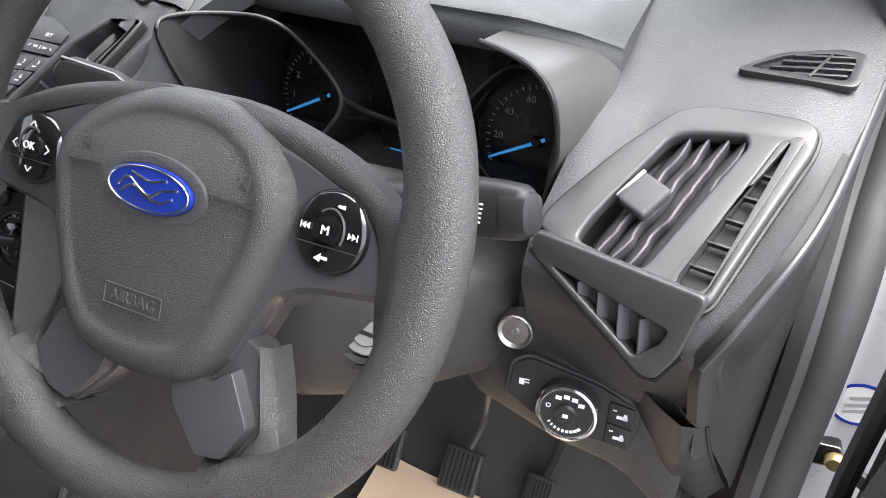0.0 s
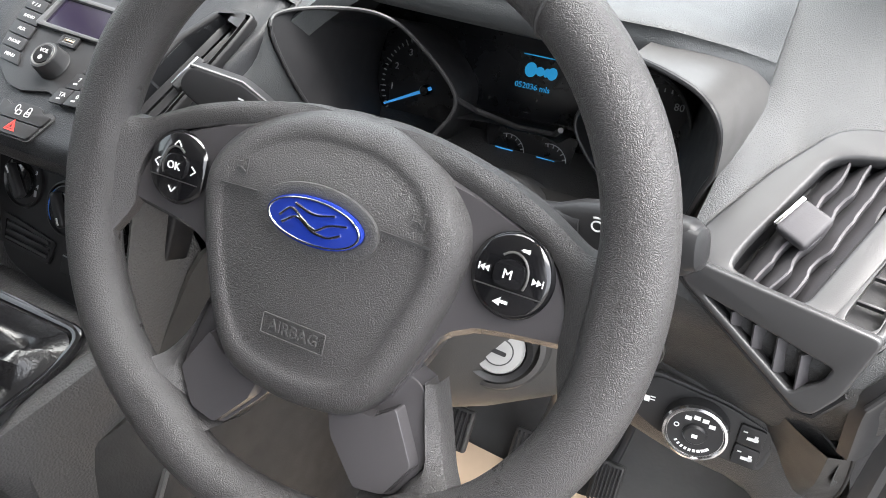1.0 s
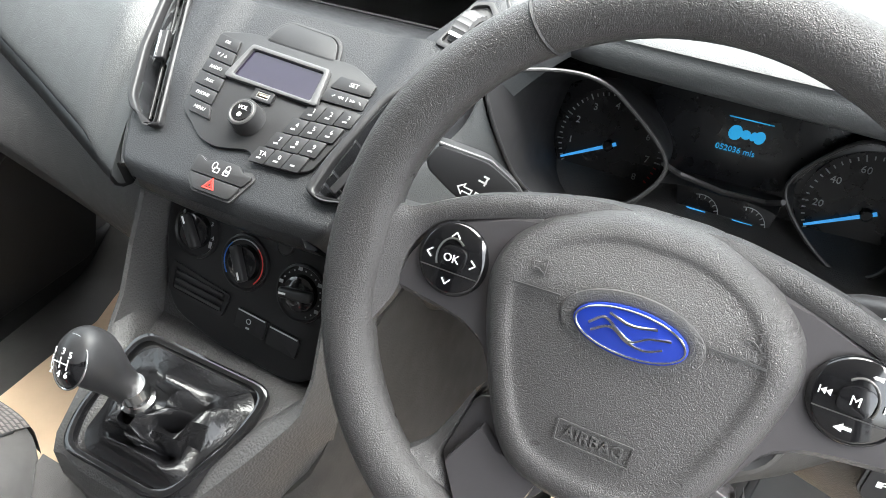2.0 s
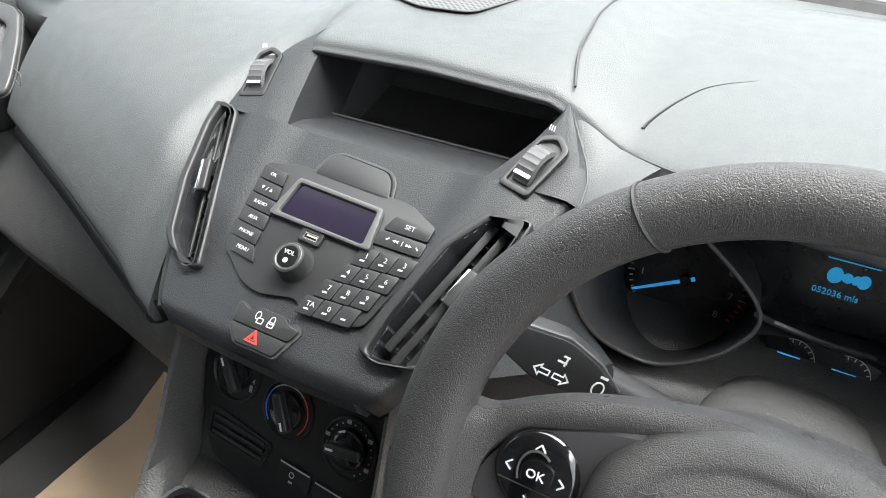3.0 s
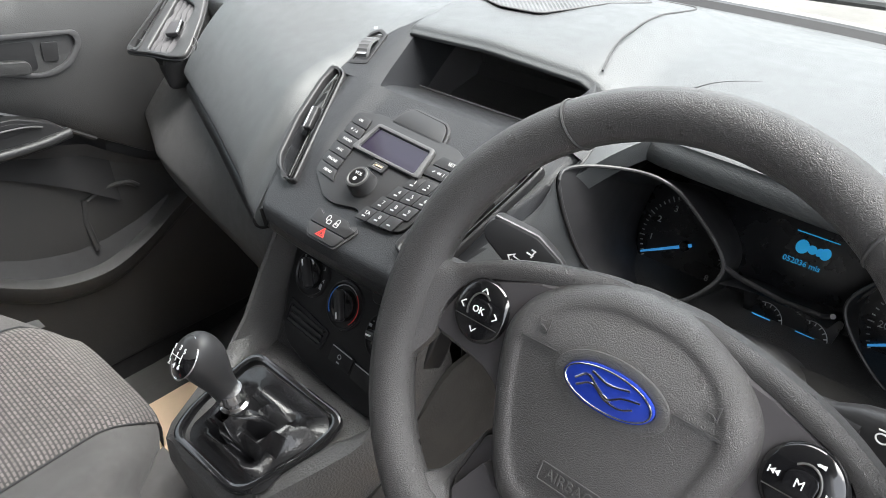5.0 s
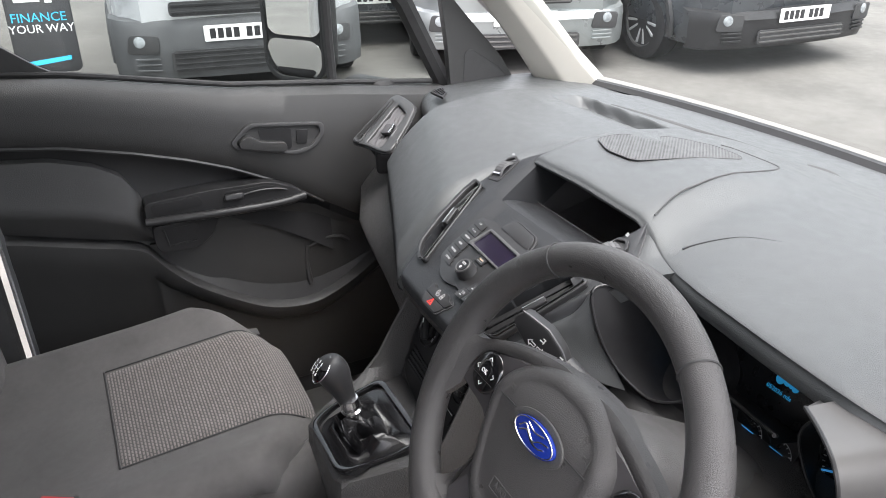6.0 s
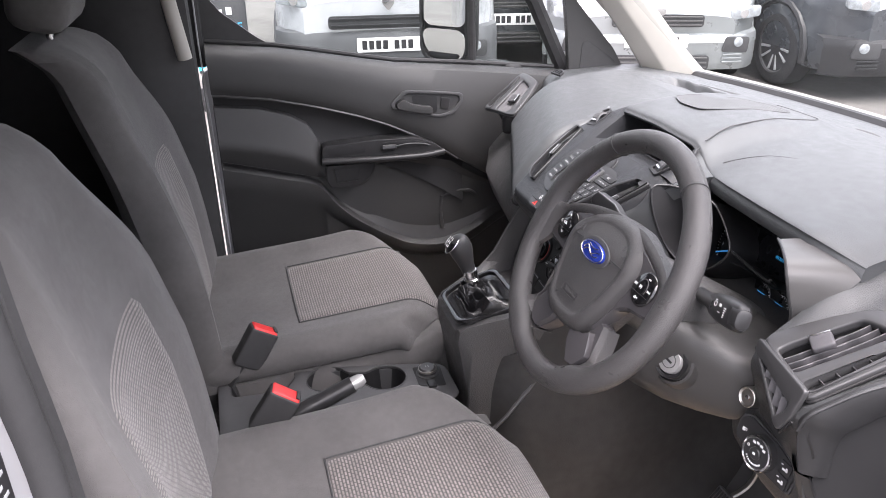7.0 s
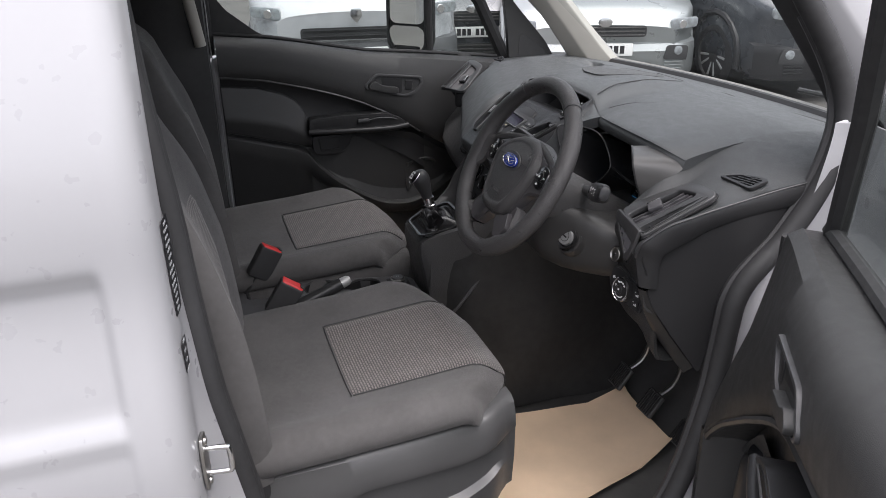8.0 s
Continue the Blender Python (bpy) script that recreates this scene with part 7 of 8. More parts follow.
    for s in np.linspace(0, 1, 28):
        f = [back(u, s) + Vector((0, -0.020 * smooth(0.72, 1, abs(u)) ** 2 - 0.02 * smooth(0.94, 1, s), -0.01 * smooth(0.94, 1, s) * abs(u))) for u in np.linspace(-1, 1, 25)]
        t = 0.12 - 0.05 * s
        l, r = f[0], f[-1]
        f = [Vector((lerp(cx, l.x, 0.9), l.y - t, l.z)), l + Vector((-0.014, -t * 0.75, 0)), l + Vector((-0.018, -t * 0.45, 0)), l + Vector((-0.014, -t * 0.2, 0)), l + Vector((-0.007, -t * 0.06, 0))] + f + [r + Vector((0.007, -t * 0.06, 0)), r + Vector((0.014, -t * 0.2, 0)), r + Vector((0.018, -t * 0.45, 0)), r + Vector((0.014, -t * 0.75, 0)), Vector((lerp(cx, r.x, 0.9), r.y - t, r.z))]
        rows.append(f)
    rows.append([Vector((lerp(cx, p.x, 0.85), p.y - 0.03, p.z + 0.016)) for p in rows[-1]])
    part("backrest", grid(rows, close_v=True, cap=True), M_FABRIC, seat)
    ins, uv = [], []
    for s in np.linspace(0.06, 0.62, 22):
        r, w = [], []
        for u in np.linspace(-0.60, 0.60, 20):
            p = back(u, s) + Vector((0, 0.004 - 0.004 * smooth(0.54, 0.6, abs(u)) - 0.004 * smooth(0.59, 0.62, s), 0))
            r.append(p)
            w.append((p.x, s * 0.66))
        ins.append(r)
        uv.append(w)
    part("backrest_panel", grid(ins, uv=uv), M_INSERT, seat, "woven pale grey centre panel")
    hr = part("headrest", box(0.27, 0.10, 0.19, pose(cx, dy - 0.725, 1.462, -12), 0.045, 5), M_FABRIC, seat)
    for dx in (-0.06, 0.06):
        part("post", tube([(cx + dx, dy - 0.735, 1.30), (cx + dx, dy - 0.735, 1.42)], 0.006, 10), M_CHROME, hr, "chrome post")
    # plastic base with side shield
    part("base_trim", box(0.46, 0.40, 0.17, pose(cx, dy - 0.32, 0.52), 0.03, 3), M_SATIN, seat, "black plastic seat base")
    # side shield with a moulded sweep and recliner cover
    for sd in (-1, 1):
        rows = []
        for t in np.linspace(0, 1, 40):
            y = dy + lerp(-0.60, -0.075, t)
            zt = 0.712 + 0.022 * t + 0.03 * (1 - smooth(0, 0.12, t))
            zb = 0.47 + 0.06 * smooth(0.75, 1.0, t)
            xx = cx + sd * (0.238 + 0.010 * math.sin(math.pi * t) - 0.035 * smooth(0.82, 1.0, t) ** 2)
            band = lerp(0.62, 0.30, smooth(0.12, 0.45, t))
            foot = lerp(0.74, 0.60, smooth(0.35, 1.0, t)) if t > 0.2 else 0.74
            deep = 0.014 * smooth(0.16, 0.30, t) * (1 - smooth(0.90, 0.97, t))
            prof = [(-0.03, 0.0), (-0.004, 0.0), (0.010, 0.04), (0.019, 0.5 * band), (0.021, band - 0.03), (0.019, band), (0.019 - deep, band + 0.03), (0.017 - deep, foot - 0.04), (0.017, foot), (0.016, foot + 0.05), (0.008, 0.97), (-0.02, 1.0)]
            rows.append([(xx + sd * a, y, lerp(zt, zb, b)) for a, b in prof])
        inner_side = sd * cx < 0
        sh = part("side_skirt" if inner_side else "side_shield", grid(rows), M_FABRIC if inner_side else M_SHIELD, seat, "" if inner_side else "black plastic side shield")
        part("recliner_cover", lathe([(0.0, 0.012), (0.030, 0.010), (0.042, 0.004), (0.045, -0.01)], 24, plane_frame((cx + sd * 0.248, dy - 0.575, 0.68), (0, sd, 0), (0, 0, 1))), M_SATIN, sh)
    return seat


make_seat(0.376, -0.014)
make_seat(-0.345)


# ---------------- doors ----------------
def make_door(nm, label, M, window):
    """Door trim built for the left side in (y, z) outlines, carried to its place by M."""
    flip = M.determinant() < 0
    D = Matrix(((0, 0, 1, -0.735), (1, 0, 0, 0), (0, 1, 0, 0), (0, 0, 0, 1)))
    base = M @ Vector((-0.76, 0.0, 0.42))
    d = thing(nm, base, label, "door", "", "structure")

    def put(name, bm, mat, parent=d, lab="", move=True):
        bmesh.ops.transform(bm, matrix=M, verts=bm.verts)
        if flip:
            bmesh.ops.reverse_faces(bm, faces=bm.faces)
        return part(name, bm, mat, parent, lab)

    def plate(name, pts, z0, h, mat, bevel=0.004, r=0.012, parent=d, lab="", top=1.0):
        return put(name, prism(round_poly(pts, r, 3), h, at(D, 0, 0, z0), bevel, 3, top), mat, parent, lab)

    # white steel shell and back sheet of the trim
    shell = [(-0.505, 0.40), (0.44, 0.40), (0.50, 0.60), (0.50, 1.02), (0.49, 1.12), (0.30, 1.155), (0.0, 1.19), (-0.30, 1.225), (-0.505, 1.245)]
    shell = [(a if window else min(a, 0.42), b - 0.05 * smooth(0.9, 1.1, b)) for a, b in shell]
    plate("steel_shell", shell, -0.075, 0.055, M_WHITE, 0.008, 0.03)
    plate("trim_back", [(-0.487, 0.44), (0.40, 0.44), (0.46, 0.62), (0.46, 1.0), (0.40, 1.05), (-0.2, 1.10), (-0.487, 1.13)], -0.022, 0.022, M_DOORTRIM, 0.004, 0.03)
    # upper trim, its foot sweeping down to the front; crowned by a loft
    low = lambda y: table(y, [-0.57, -0.48, -0.35, -0.226, -0.13, -0.049, 0.03, 0.09, 0.15, 0.22, 0.30, 0.44], [1.140, 1.137, 1.118, 1.086, 1.056, 1.024, 0.984, 0.948, 0.905, 0.86, 0.83, 0.80]) if window else table(y, [-0.57, -0.35, -0.13, 0.03, 0.10, 0.165, 0.25, 0.336, 0.39, 0.44], [1.140, 1.118, 1.070, 1.022, 0.994, 0.957, 0.895, 0.823, 0.770, 0.715])
    upp = lambda y: table(y, [-0.57, -0.488, -0.313, -0.028, 0.19, 0.423, 0.47], [1.262, 1.256, 1.236, 1.180, 1.158, 1.130, 1.125])
    rows = []
    for y in np.linspace(-0.487, 0.455 if window else 0.435, 50):
        a, b = low(y), upp(y)
        x0 = 0.030 + (0.018 if window else -0.014) * smooth(0.1, 0.45, y)
        g = 0.0 if window else 0.066 * smooth(0.15, 0.45, y)
        rows.append([D @ Vector((y, z, h)) for z, h in ((a + 0.004, 0.0), (a, x0 - 0.016 + g), (a + 0.003, x0 - 0.004 + g), (a + 0.010, x0 + g), (lerp(a, b, 0.18), x0 + 0.004 + 0.82 * g), (lerp(a, b, 0.35), x0 + 0.006 + 0.52 * g), (lerp(a, b, 0.55), x0 + 0.004 + 0.2 * g), (lerp(a, b, 0.75), x0 + 0.002), (b - 0.012, x0 - 0.014), (b, x0 - 0.034), (b - 0.002, -0.02), (b - 0.004, -0.05))])
    up = put("upper_trim", grid(rows), M_DOORTRIM)
    put("trim_line", tube([D @ Vector((y, low(y) - 0.001, 0.024 + (0.018 if window else 0.05) * smooth(0.1, 0.45, y))) for y in np.linspace(-0.485, 0.14 if window else 0.43, 30)], 0.004 if window else 0.006, 6), M_VENT, up)
    # hollow behind the grab rail
    rows = []
    for y in np.linspace(-0.485, 0.16, 24):
        a = low(y)
        rows.append([D @ Vector((y, z, h)) for z, h in ((a + 0.006, 0.016), (a - 0.012, 0.004), (a - 0.04, 0.001), (a - 0.075, 0.004), (a - 0.12, 0.012))])
    put("rail_hollow", grid(rows), M_SATIN)
    # arm pad
    rows = []
    for t in np.linspace(0, 1, 20):
        y = lerp(-0.485, -0.222, t)
        top = table(y, [-0.555, -0.487, -0.38, -0.305, -0.259, -0.236, -0.222], [1.112, 1.110, 1.098, 1.074, 1.045, 1.00, 0.95])
        bot = table(y, [-0.555, -0.489, -0.35, -0.228], [0.985, 0.963, 0.925, 0.888])
        e = smooth(1.0, 0.90, t)
        ridge = lerp(top, bot, 0.62)
        rows.append([D @ Vector((y, z, h)) for z, h in ((top, 0.006), (top - 0.004, 0.014 + 0.006 * e), (lerp(top, ridge, 0.5), 0.018 + 0.012 * e), (ridge + 0.012, 0.024 + 0.012 * e), (ridge, 0.027 + 0.013 * e), (ridge - 0.015, 0.025 + 0.012 * e), (bot + 0.006, 0.015 + 0.006 * e), (bot, 0.004))])
    put("arm_pad", grid(rows), M_DOORTRIM)
    # switch rail
    rail = [(-0.232, 0.990), (-0.10, 0.994), (0.02, 0.990), (0.070, 0.968), (0.096, 0.944), (0.03, 0.932), (-0.10, 0.936), (-0.234, 0.940)]
    rl = plate("switch_rail", rail, 0.004, 0.046, M_BLACK, 0.006, 0.012, lab="satin black switch rail")
    # dishes are flat near-black patches that paint the shade of hollows
    plate("rail_dish_shade", [(-0.222, 0.984), (-0.125, 0.987), (-0.120, 0.965), (-0.218, 0.960)], 0.0495, 0.0015, M_TUNNEL, 0.0004, 0.008, rl)
    plate("rail_dish_shade", [(-0.078, 0.985), (0.015, 0.984), (0.055, 0.968), (-0.05, 0.962)], 0.0495, 0.0015, M_TUNNEL, 0.0004, 0.008, rl)
    put("window_switch", box(0.040, 0.014, 0.012, at(D, -0.058, 0.972, 0.053) @ pose(0, 0, 0, -20), 0.004, 3), M_SATIN, rl)
    put("switch_edge", tube([D @ Vector(p) for p in curve_pts([(-0.045, 0.972, 0.054), (-0.01, 0.977, 0.055), (0.03, 0.974, 0.054), (0.055, 0.966, 0.052)], 4)], 0.0016, 6), M_SHIELD, rl, "grey edge")
    put("rail_front", tube([D @ Vector(p) for p in curve_pts([(-0.236, 0.950, 0.050), (-0.10, 0.944, 0.056), (0.03, 0.940, 0.054), (0.094, 0.944, 0.048)], 5)], 0.009, 10), M_SATIN, rl)
    # pull cup under the rail
    cup = [(-0.226, 0.930), (-0.09, 0.930), (-0.105, 0.892), (-0.135, 0.868), (-0.214, 0.868), (-0.224, 0.885)]
    pc = plate("pull_cup", cup, 0.004, 0.030, M_BLACK, 0.005, 0.012)
    # thin near-black patch painting the shade inside the cup
    plate("cup_hollow_shade", [(-0.205, 0.920), (-0.135, 0.922), (-0.142, 0.886), (-0.198, 0.882)], 0.0335, 0.0015, M_TUNNEL, 0.0004, 0.006, pc)
    put("cup_lip", tube([D @ Vector(p) for p in ((-0.205, 0.922, 0.036), (-0.198, 0.884, 0.036), (-0.142, 0.886, 0.036))], 0.0022, 6), M_SATIN, pc)
    # lower trim with the pocket's sweeping edge
    sweep = lambda y: table(y, [-0.56, -0.47, -0.34, -0.25, -0.21, -0.165, -0.115, -0.06, -0.005, 0.06, 0.118, 0.19, 0.25, 0.32, 0.40], [0.972, 0.950, 0.912, 0.884, 0.835, 0.788, 0.750, 0.714, 0.686, 0.672] + ([0.676, 0.706, 0.744, 0.78, 0.80] if window else [0.660, 0.645, 0.630, 0.615, 0.60]))
    sw_pts = [Vector((p.x, p.y)) for p in curve_pts([(y, sweep(y), 0) for y in (-0.485, -0.44, -0.34, -0.25, -0.21, -0.165, -0.115, -0.06, -0.005, 0.06, 0.118, 0.19, 0.25, 0.32, 0.40)], 4)]
    rows = []
    for p in sw_pts:
        k = smooth(-0.28, -0.15, p.x)
        wdt = 0.030 + 0.03 * (1 - k)
        rows.append([D @ Vector((p.x, z, h)) for z, h in ((p.y + 0.004, 0.0), (p.y, 0.018 + 0.010 * k), (p.y - 0.006, 0.025 + 0.010 * k), (p.y - wdt, 0.022 + 0.008 * k), (p.y - wdt - 0.02, 0.010), (0.52, 0.006), (0.45, 0.0))])
    put("lower_trim", grid(rows), M_DOORTRIM)
    rows = []
    for y in np.linspace(-0.235, 0.40 if window else 0.432, 24):
        z1 = min(low(y) - 0.02, 0.885 if y < -0.1 else 0.935 - 0.25 * max(0, y - 0.0))
        z0 = sweep(y) - 0.01
        z1 = max(z1, z0 + 0.02)
        rows.append([D @ Vector((y, lerp(z1, z0, t), 0.016 - 0.030 * math.sin(math.pi * min(1, t * 1.05)) ** 0.7)) for t in np.linspace(0, 1, 9)])
    put("door_pocket", grid(rows), M_DARK)
    put("pocket_rib", tube([D @ Vector(p) for p in ((0.10, 0.800, 0.0), (0.094, 0.76, -0.004), (0.098, 0.70, 0.006))], 0.006, 8), M_DOORTRIM)
    put("bottle_bulge", tube([D @ Vector(p) for p in curve_pts([(0.105, 0.795, 0.0), (0.14, 0.81, 0.004), (0.18, 0.806, 0.004), (0.20, 0.79, 0.0)], 4)], 0.005, 8), M_DOORTRIM)
    if not window:
        put("front_edge", grid([[D @ Vector((y, z, h)) for y, h in ((0.422, 0.0), (0.426, 0.060), (0.432, 0.080), (0.446, 0.084), (0.460, 0.070), (0.466, 0.02), (0.466, -0.02))] for z in np.linspace(0.42, 0.735, 6)]), M_DOORTRIM)
        put("bottle_holder", grid([[D @ Vector((0.315 + 0.045 * math.cos(a), z, -0.012 + 0.045 * math.sin(a) * k)) for a in np.linspace(0, math.pi, 13)] for z, k in ((0.60, 1.0), (0.72, 1.0), (0.770, 0.92), (0.785, 0.75), (0.788, 0.0))]), M_BLACK, lab="glossy black bottle holder")
    # inner handle: bezel, bowl and lever
    bez = [(-0.046, 1.082), (-0.008, 1.116), (0.06, 1.108), (0.150, 1.096), (0.154, 1.076), (0.130, 1.044), (0.092, 1.034), (0.02, 1.050), (-0.040, 1.068)]
    inn = [(0.05 + (y - 0.05) * 0.90, 1.074 + (z - 1.074) * 0.80) for y, z in bez]
    hb = put("handle_bezel", ring_prism(round_poly(bez, 0.014, 4), round_poly(inn, 0.012, 4), 0.012, at(D, 0, 0, 0.028), 0.003), M_CONSOLE, up)
    plate("handle_bowl", inn, 0.031, 0.003, M_DARK, 0.0005, 0.012, hb)
    # flat near-black patch for the shade behind the lever, nothing is cut out
    plate("finger_hollow_shade", [(0.012, 1.100), (0.082, 1.093), (0.080, 1.048), (0.06, 1.046), (0.03, 1.056), (0.016, 1.070)], 0.0338, 0.0015, M_TUNNEL, 0.0004, 0.008, hb)
    lv = [(-0.032, 1.082), (-0.012, 1.094), (0.012, 1.078), (0.066, 1.068), (0.066, 1.048), (0.02, 1.056), (-0.030, 1.070)]
    plate("handle_lever", lv, 0.034, 0.016, M_DOORTRIM, 0.005, 0.008, hb)
    plate("lock_plate", [(0.092, 1.088), (0.118, 1.084), (0.112, 1.054), (0.090, 1.058)], 0.0338, 0.003, M_SATIN, 0.001, 0.004, hb)
    if window:
        # waist seal, glass, frame and quarter trim
        put("waist_seal", tube([D @ Vector((y, upp(y) + 0.004, -0.030)) for y in np.linspace(-0.56, 0.44, 14)], 0.006, 8), M_SEAL)
        for pts, r in (([(-0.500, 1.20, -0.03), (-0.500, 1.42, -0.02), (-0.49, 1.66, -0.0)], 0.014), ([(0.205, 1.13, -0.040), (0.200, 1.25, -0.035), (0.185, 1.55, 0.01)], 0.011), ([(0.475, 1.12, -0.04), (0.37, 1.32, -0.025), (0.13, 1.60, 0.02)], 0.022)):
            put("window_frame", tube([D @ Vector(p) for p in pts], r, 8), M_SEAL)
        gl = prism([(-0.56, 1.20), (0.47, 1.10), (0.36, 1.32), (0.14, 1.60), (-0.55, 1.68)], 0.003, at(D, 0, 0, -0.045), 0)
        g = put("pane", gl, M_GLASS)
        g.visible_shadow = False
        plate("rear_quarter", [(-0.50, 1.245), (-0.30, 1.225), (-0.36, 1.26), (-0.44, 1.325), (-0.495, 1.40)], -0.040, 0.012, M_DARK, 0.002, 0.01)
        put("edge_paint", tube([D @ Vector(p) for p in ((-0.497, 0.45, 0.0), (-0.495, 0.80, 0.006), (-0.497, 1.10, 0.010), (-0.500, 1.26, -0.012), (-0.497, 1.45, 0.0))], 0.0020, 8), M_WHITE, lab="white painted door edge")
        tri = [(0.500, 1.118), (0.640, 1.098), (0.600, 1.150), (0.520, 1.205), (0.505, 1.20)]
        qt = plate("quarter_trim", [(0.47, 1.10), (0.66, 1.085), (0.60, 1.18), (0.50, 1.29), (0.44, 1.36), (0.46, 1.22)], -0.005, 0.020, M_DOORTRIM, 0.006, 0.012)
        put("tweeter_edge", tube([D @ Vector((*p, 0.0152)) for p in round_poly(tri, 0.008, 3)], 0.0015, 6, True), M_DARK, qt)
        plate("tweeter_cover", tri, 0.012, 0.004, M_DARK, 0.001, 0.008, qt)
    else:
        gl = prism([(-0.48, 1.20), (0.42, 1.10), (0.33, 1.32), (0.14, 1.58), (-0.48, 1.62)], 0.003, at(D, 0, 0, -0.060), 0)
        g = put("pane", gl, M_GLASS)
        g.visible_shadow = False
        put("window_frame", tube([D @ Vector(p) for p in ((0.425, 1.09, -0.060), (0.34, 1.32, -0.05), (0.13, 1.60, 0.0))], 0.016, 8), M_SEAL)
        put("waist_seal", tube([D @ Vector((y, upp(y) + 0.002, -0.055)) for y in np.linspace(-0.485, 0.43, 14)], 0.012, 8), M_SEAL)
        put("edge_seal", tube([D @ Vector(p) for p in ((0.465, 0.44, -0.005), (0.475, 0.8, -0.005), (0.47, 1.10, -0.005))], 0.010, 8), M_SEAL)
    return d


make_door("door_1", "closed passenger door with dark grey plastic trim", Matrix.Identity(4), True)
OPEN = Matrix.Translation((0.824, 0.261, -0.006)) @ Matrix.Rotation(radians(54.2), 4, "Z") @ Matrix.Translation((-0.735, -0.45, 0)) @ Matrix.Diagonal((-1, 1, 1, 1))
make_door("door_2", "open driver's door with dark grey plastic trim", OPEN, False)

# passenger door mirror
mir = thing("door_mirror", (-0.93, 0.20, 1.15), "black door mirror with rounded housing and twin glass", "door mirror")
MF = plane_frame((-0.905, 0.165, 1.29), (1, 0.75, 0), (0, 0.03, 1))
part("housing", prism(rounded(0.160, 0.305, 0.05, 5), 0.07, at(MF, -0.004, 0, -0.074), 0.02, 4), M_SEAL, mir)
part("bezel", ring_prism(rounded(0.170, 0.310, 0.05, 5), rounded(0.150, 0.290, 0.042, 5), 0.010, at(MF, 0, 0, -0.005), 0.002), M_SEAL, mir)
part("main_glass", prism(rounded(0.150, 0.195, 0.03, 5), 0.002, at(MF, 0, 0.046, -0.002), 0), M_MIRROR, mir, "upper mirror glass")
part("wide_glass", prism(rounded(0.150, 0.085, 0.03, 5), 0.002, at(MF, 0, -0.100, -0.002) @ pose(0, 0, 0, 9), 0), M_MIRROR, mir, "lower wide-angle mirror glass")
part("arm", box(0.12, 0.06, 0.05, pose(-0.80, 0.30, 1.125, 0, 0, 30), 0.02, 3), M_SEAL, mir)


# ---------------- outside: the car park ----------------
rows = []
bm = bmesh.new()
bmesh.ops.create_grid(bm, x_segments=60, y_segments=60, size=300)
solo("ground", bm, M_ASPHALT, "pale worn asphalt car park with gravel patches", "ground", "structure")


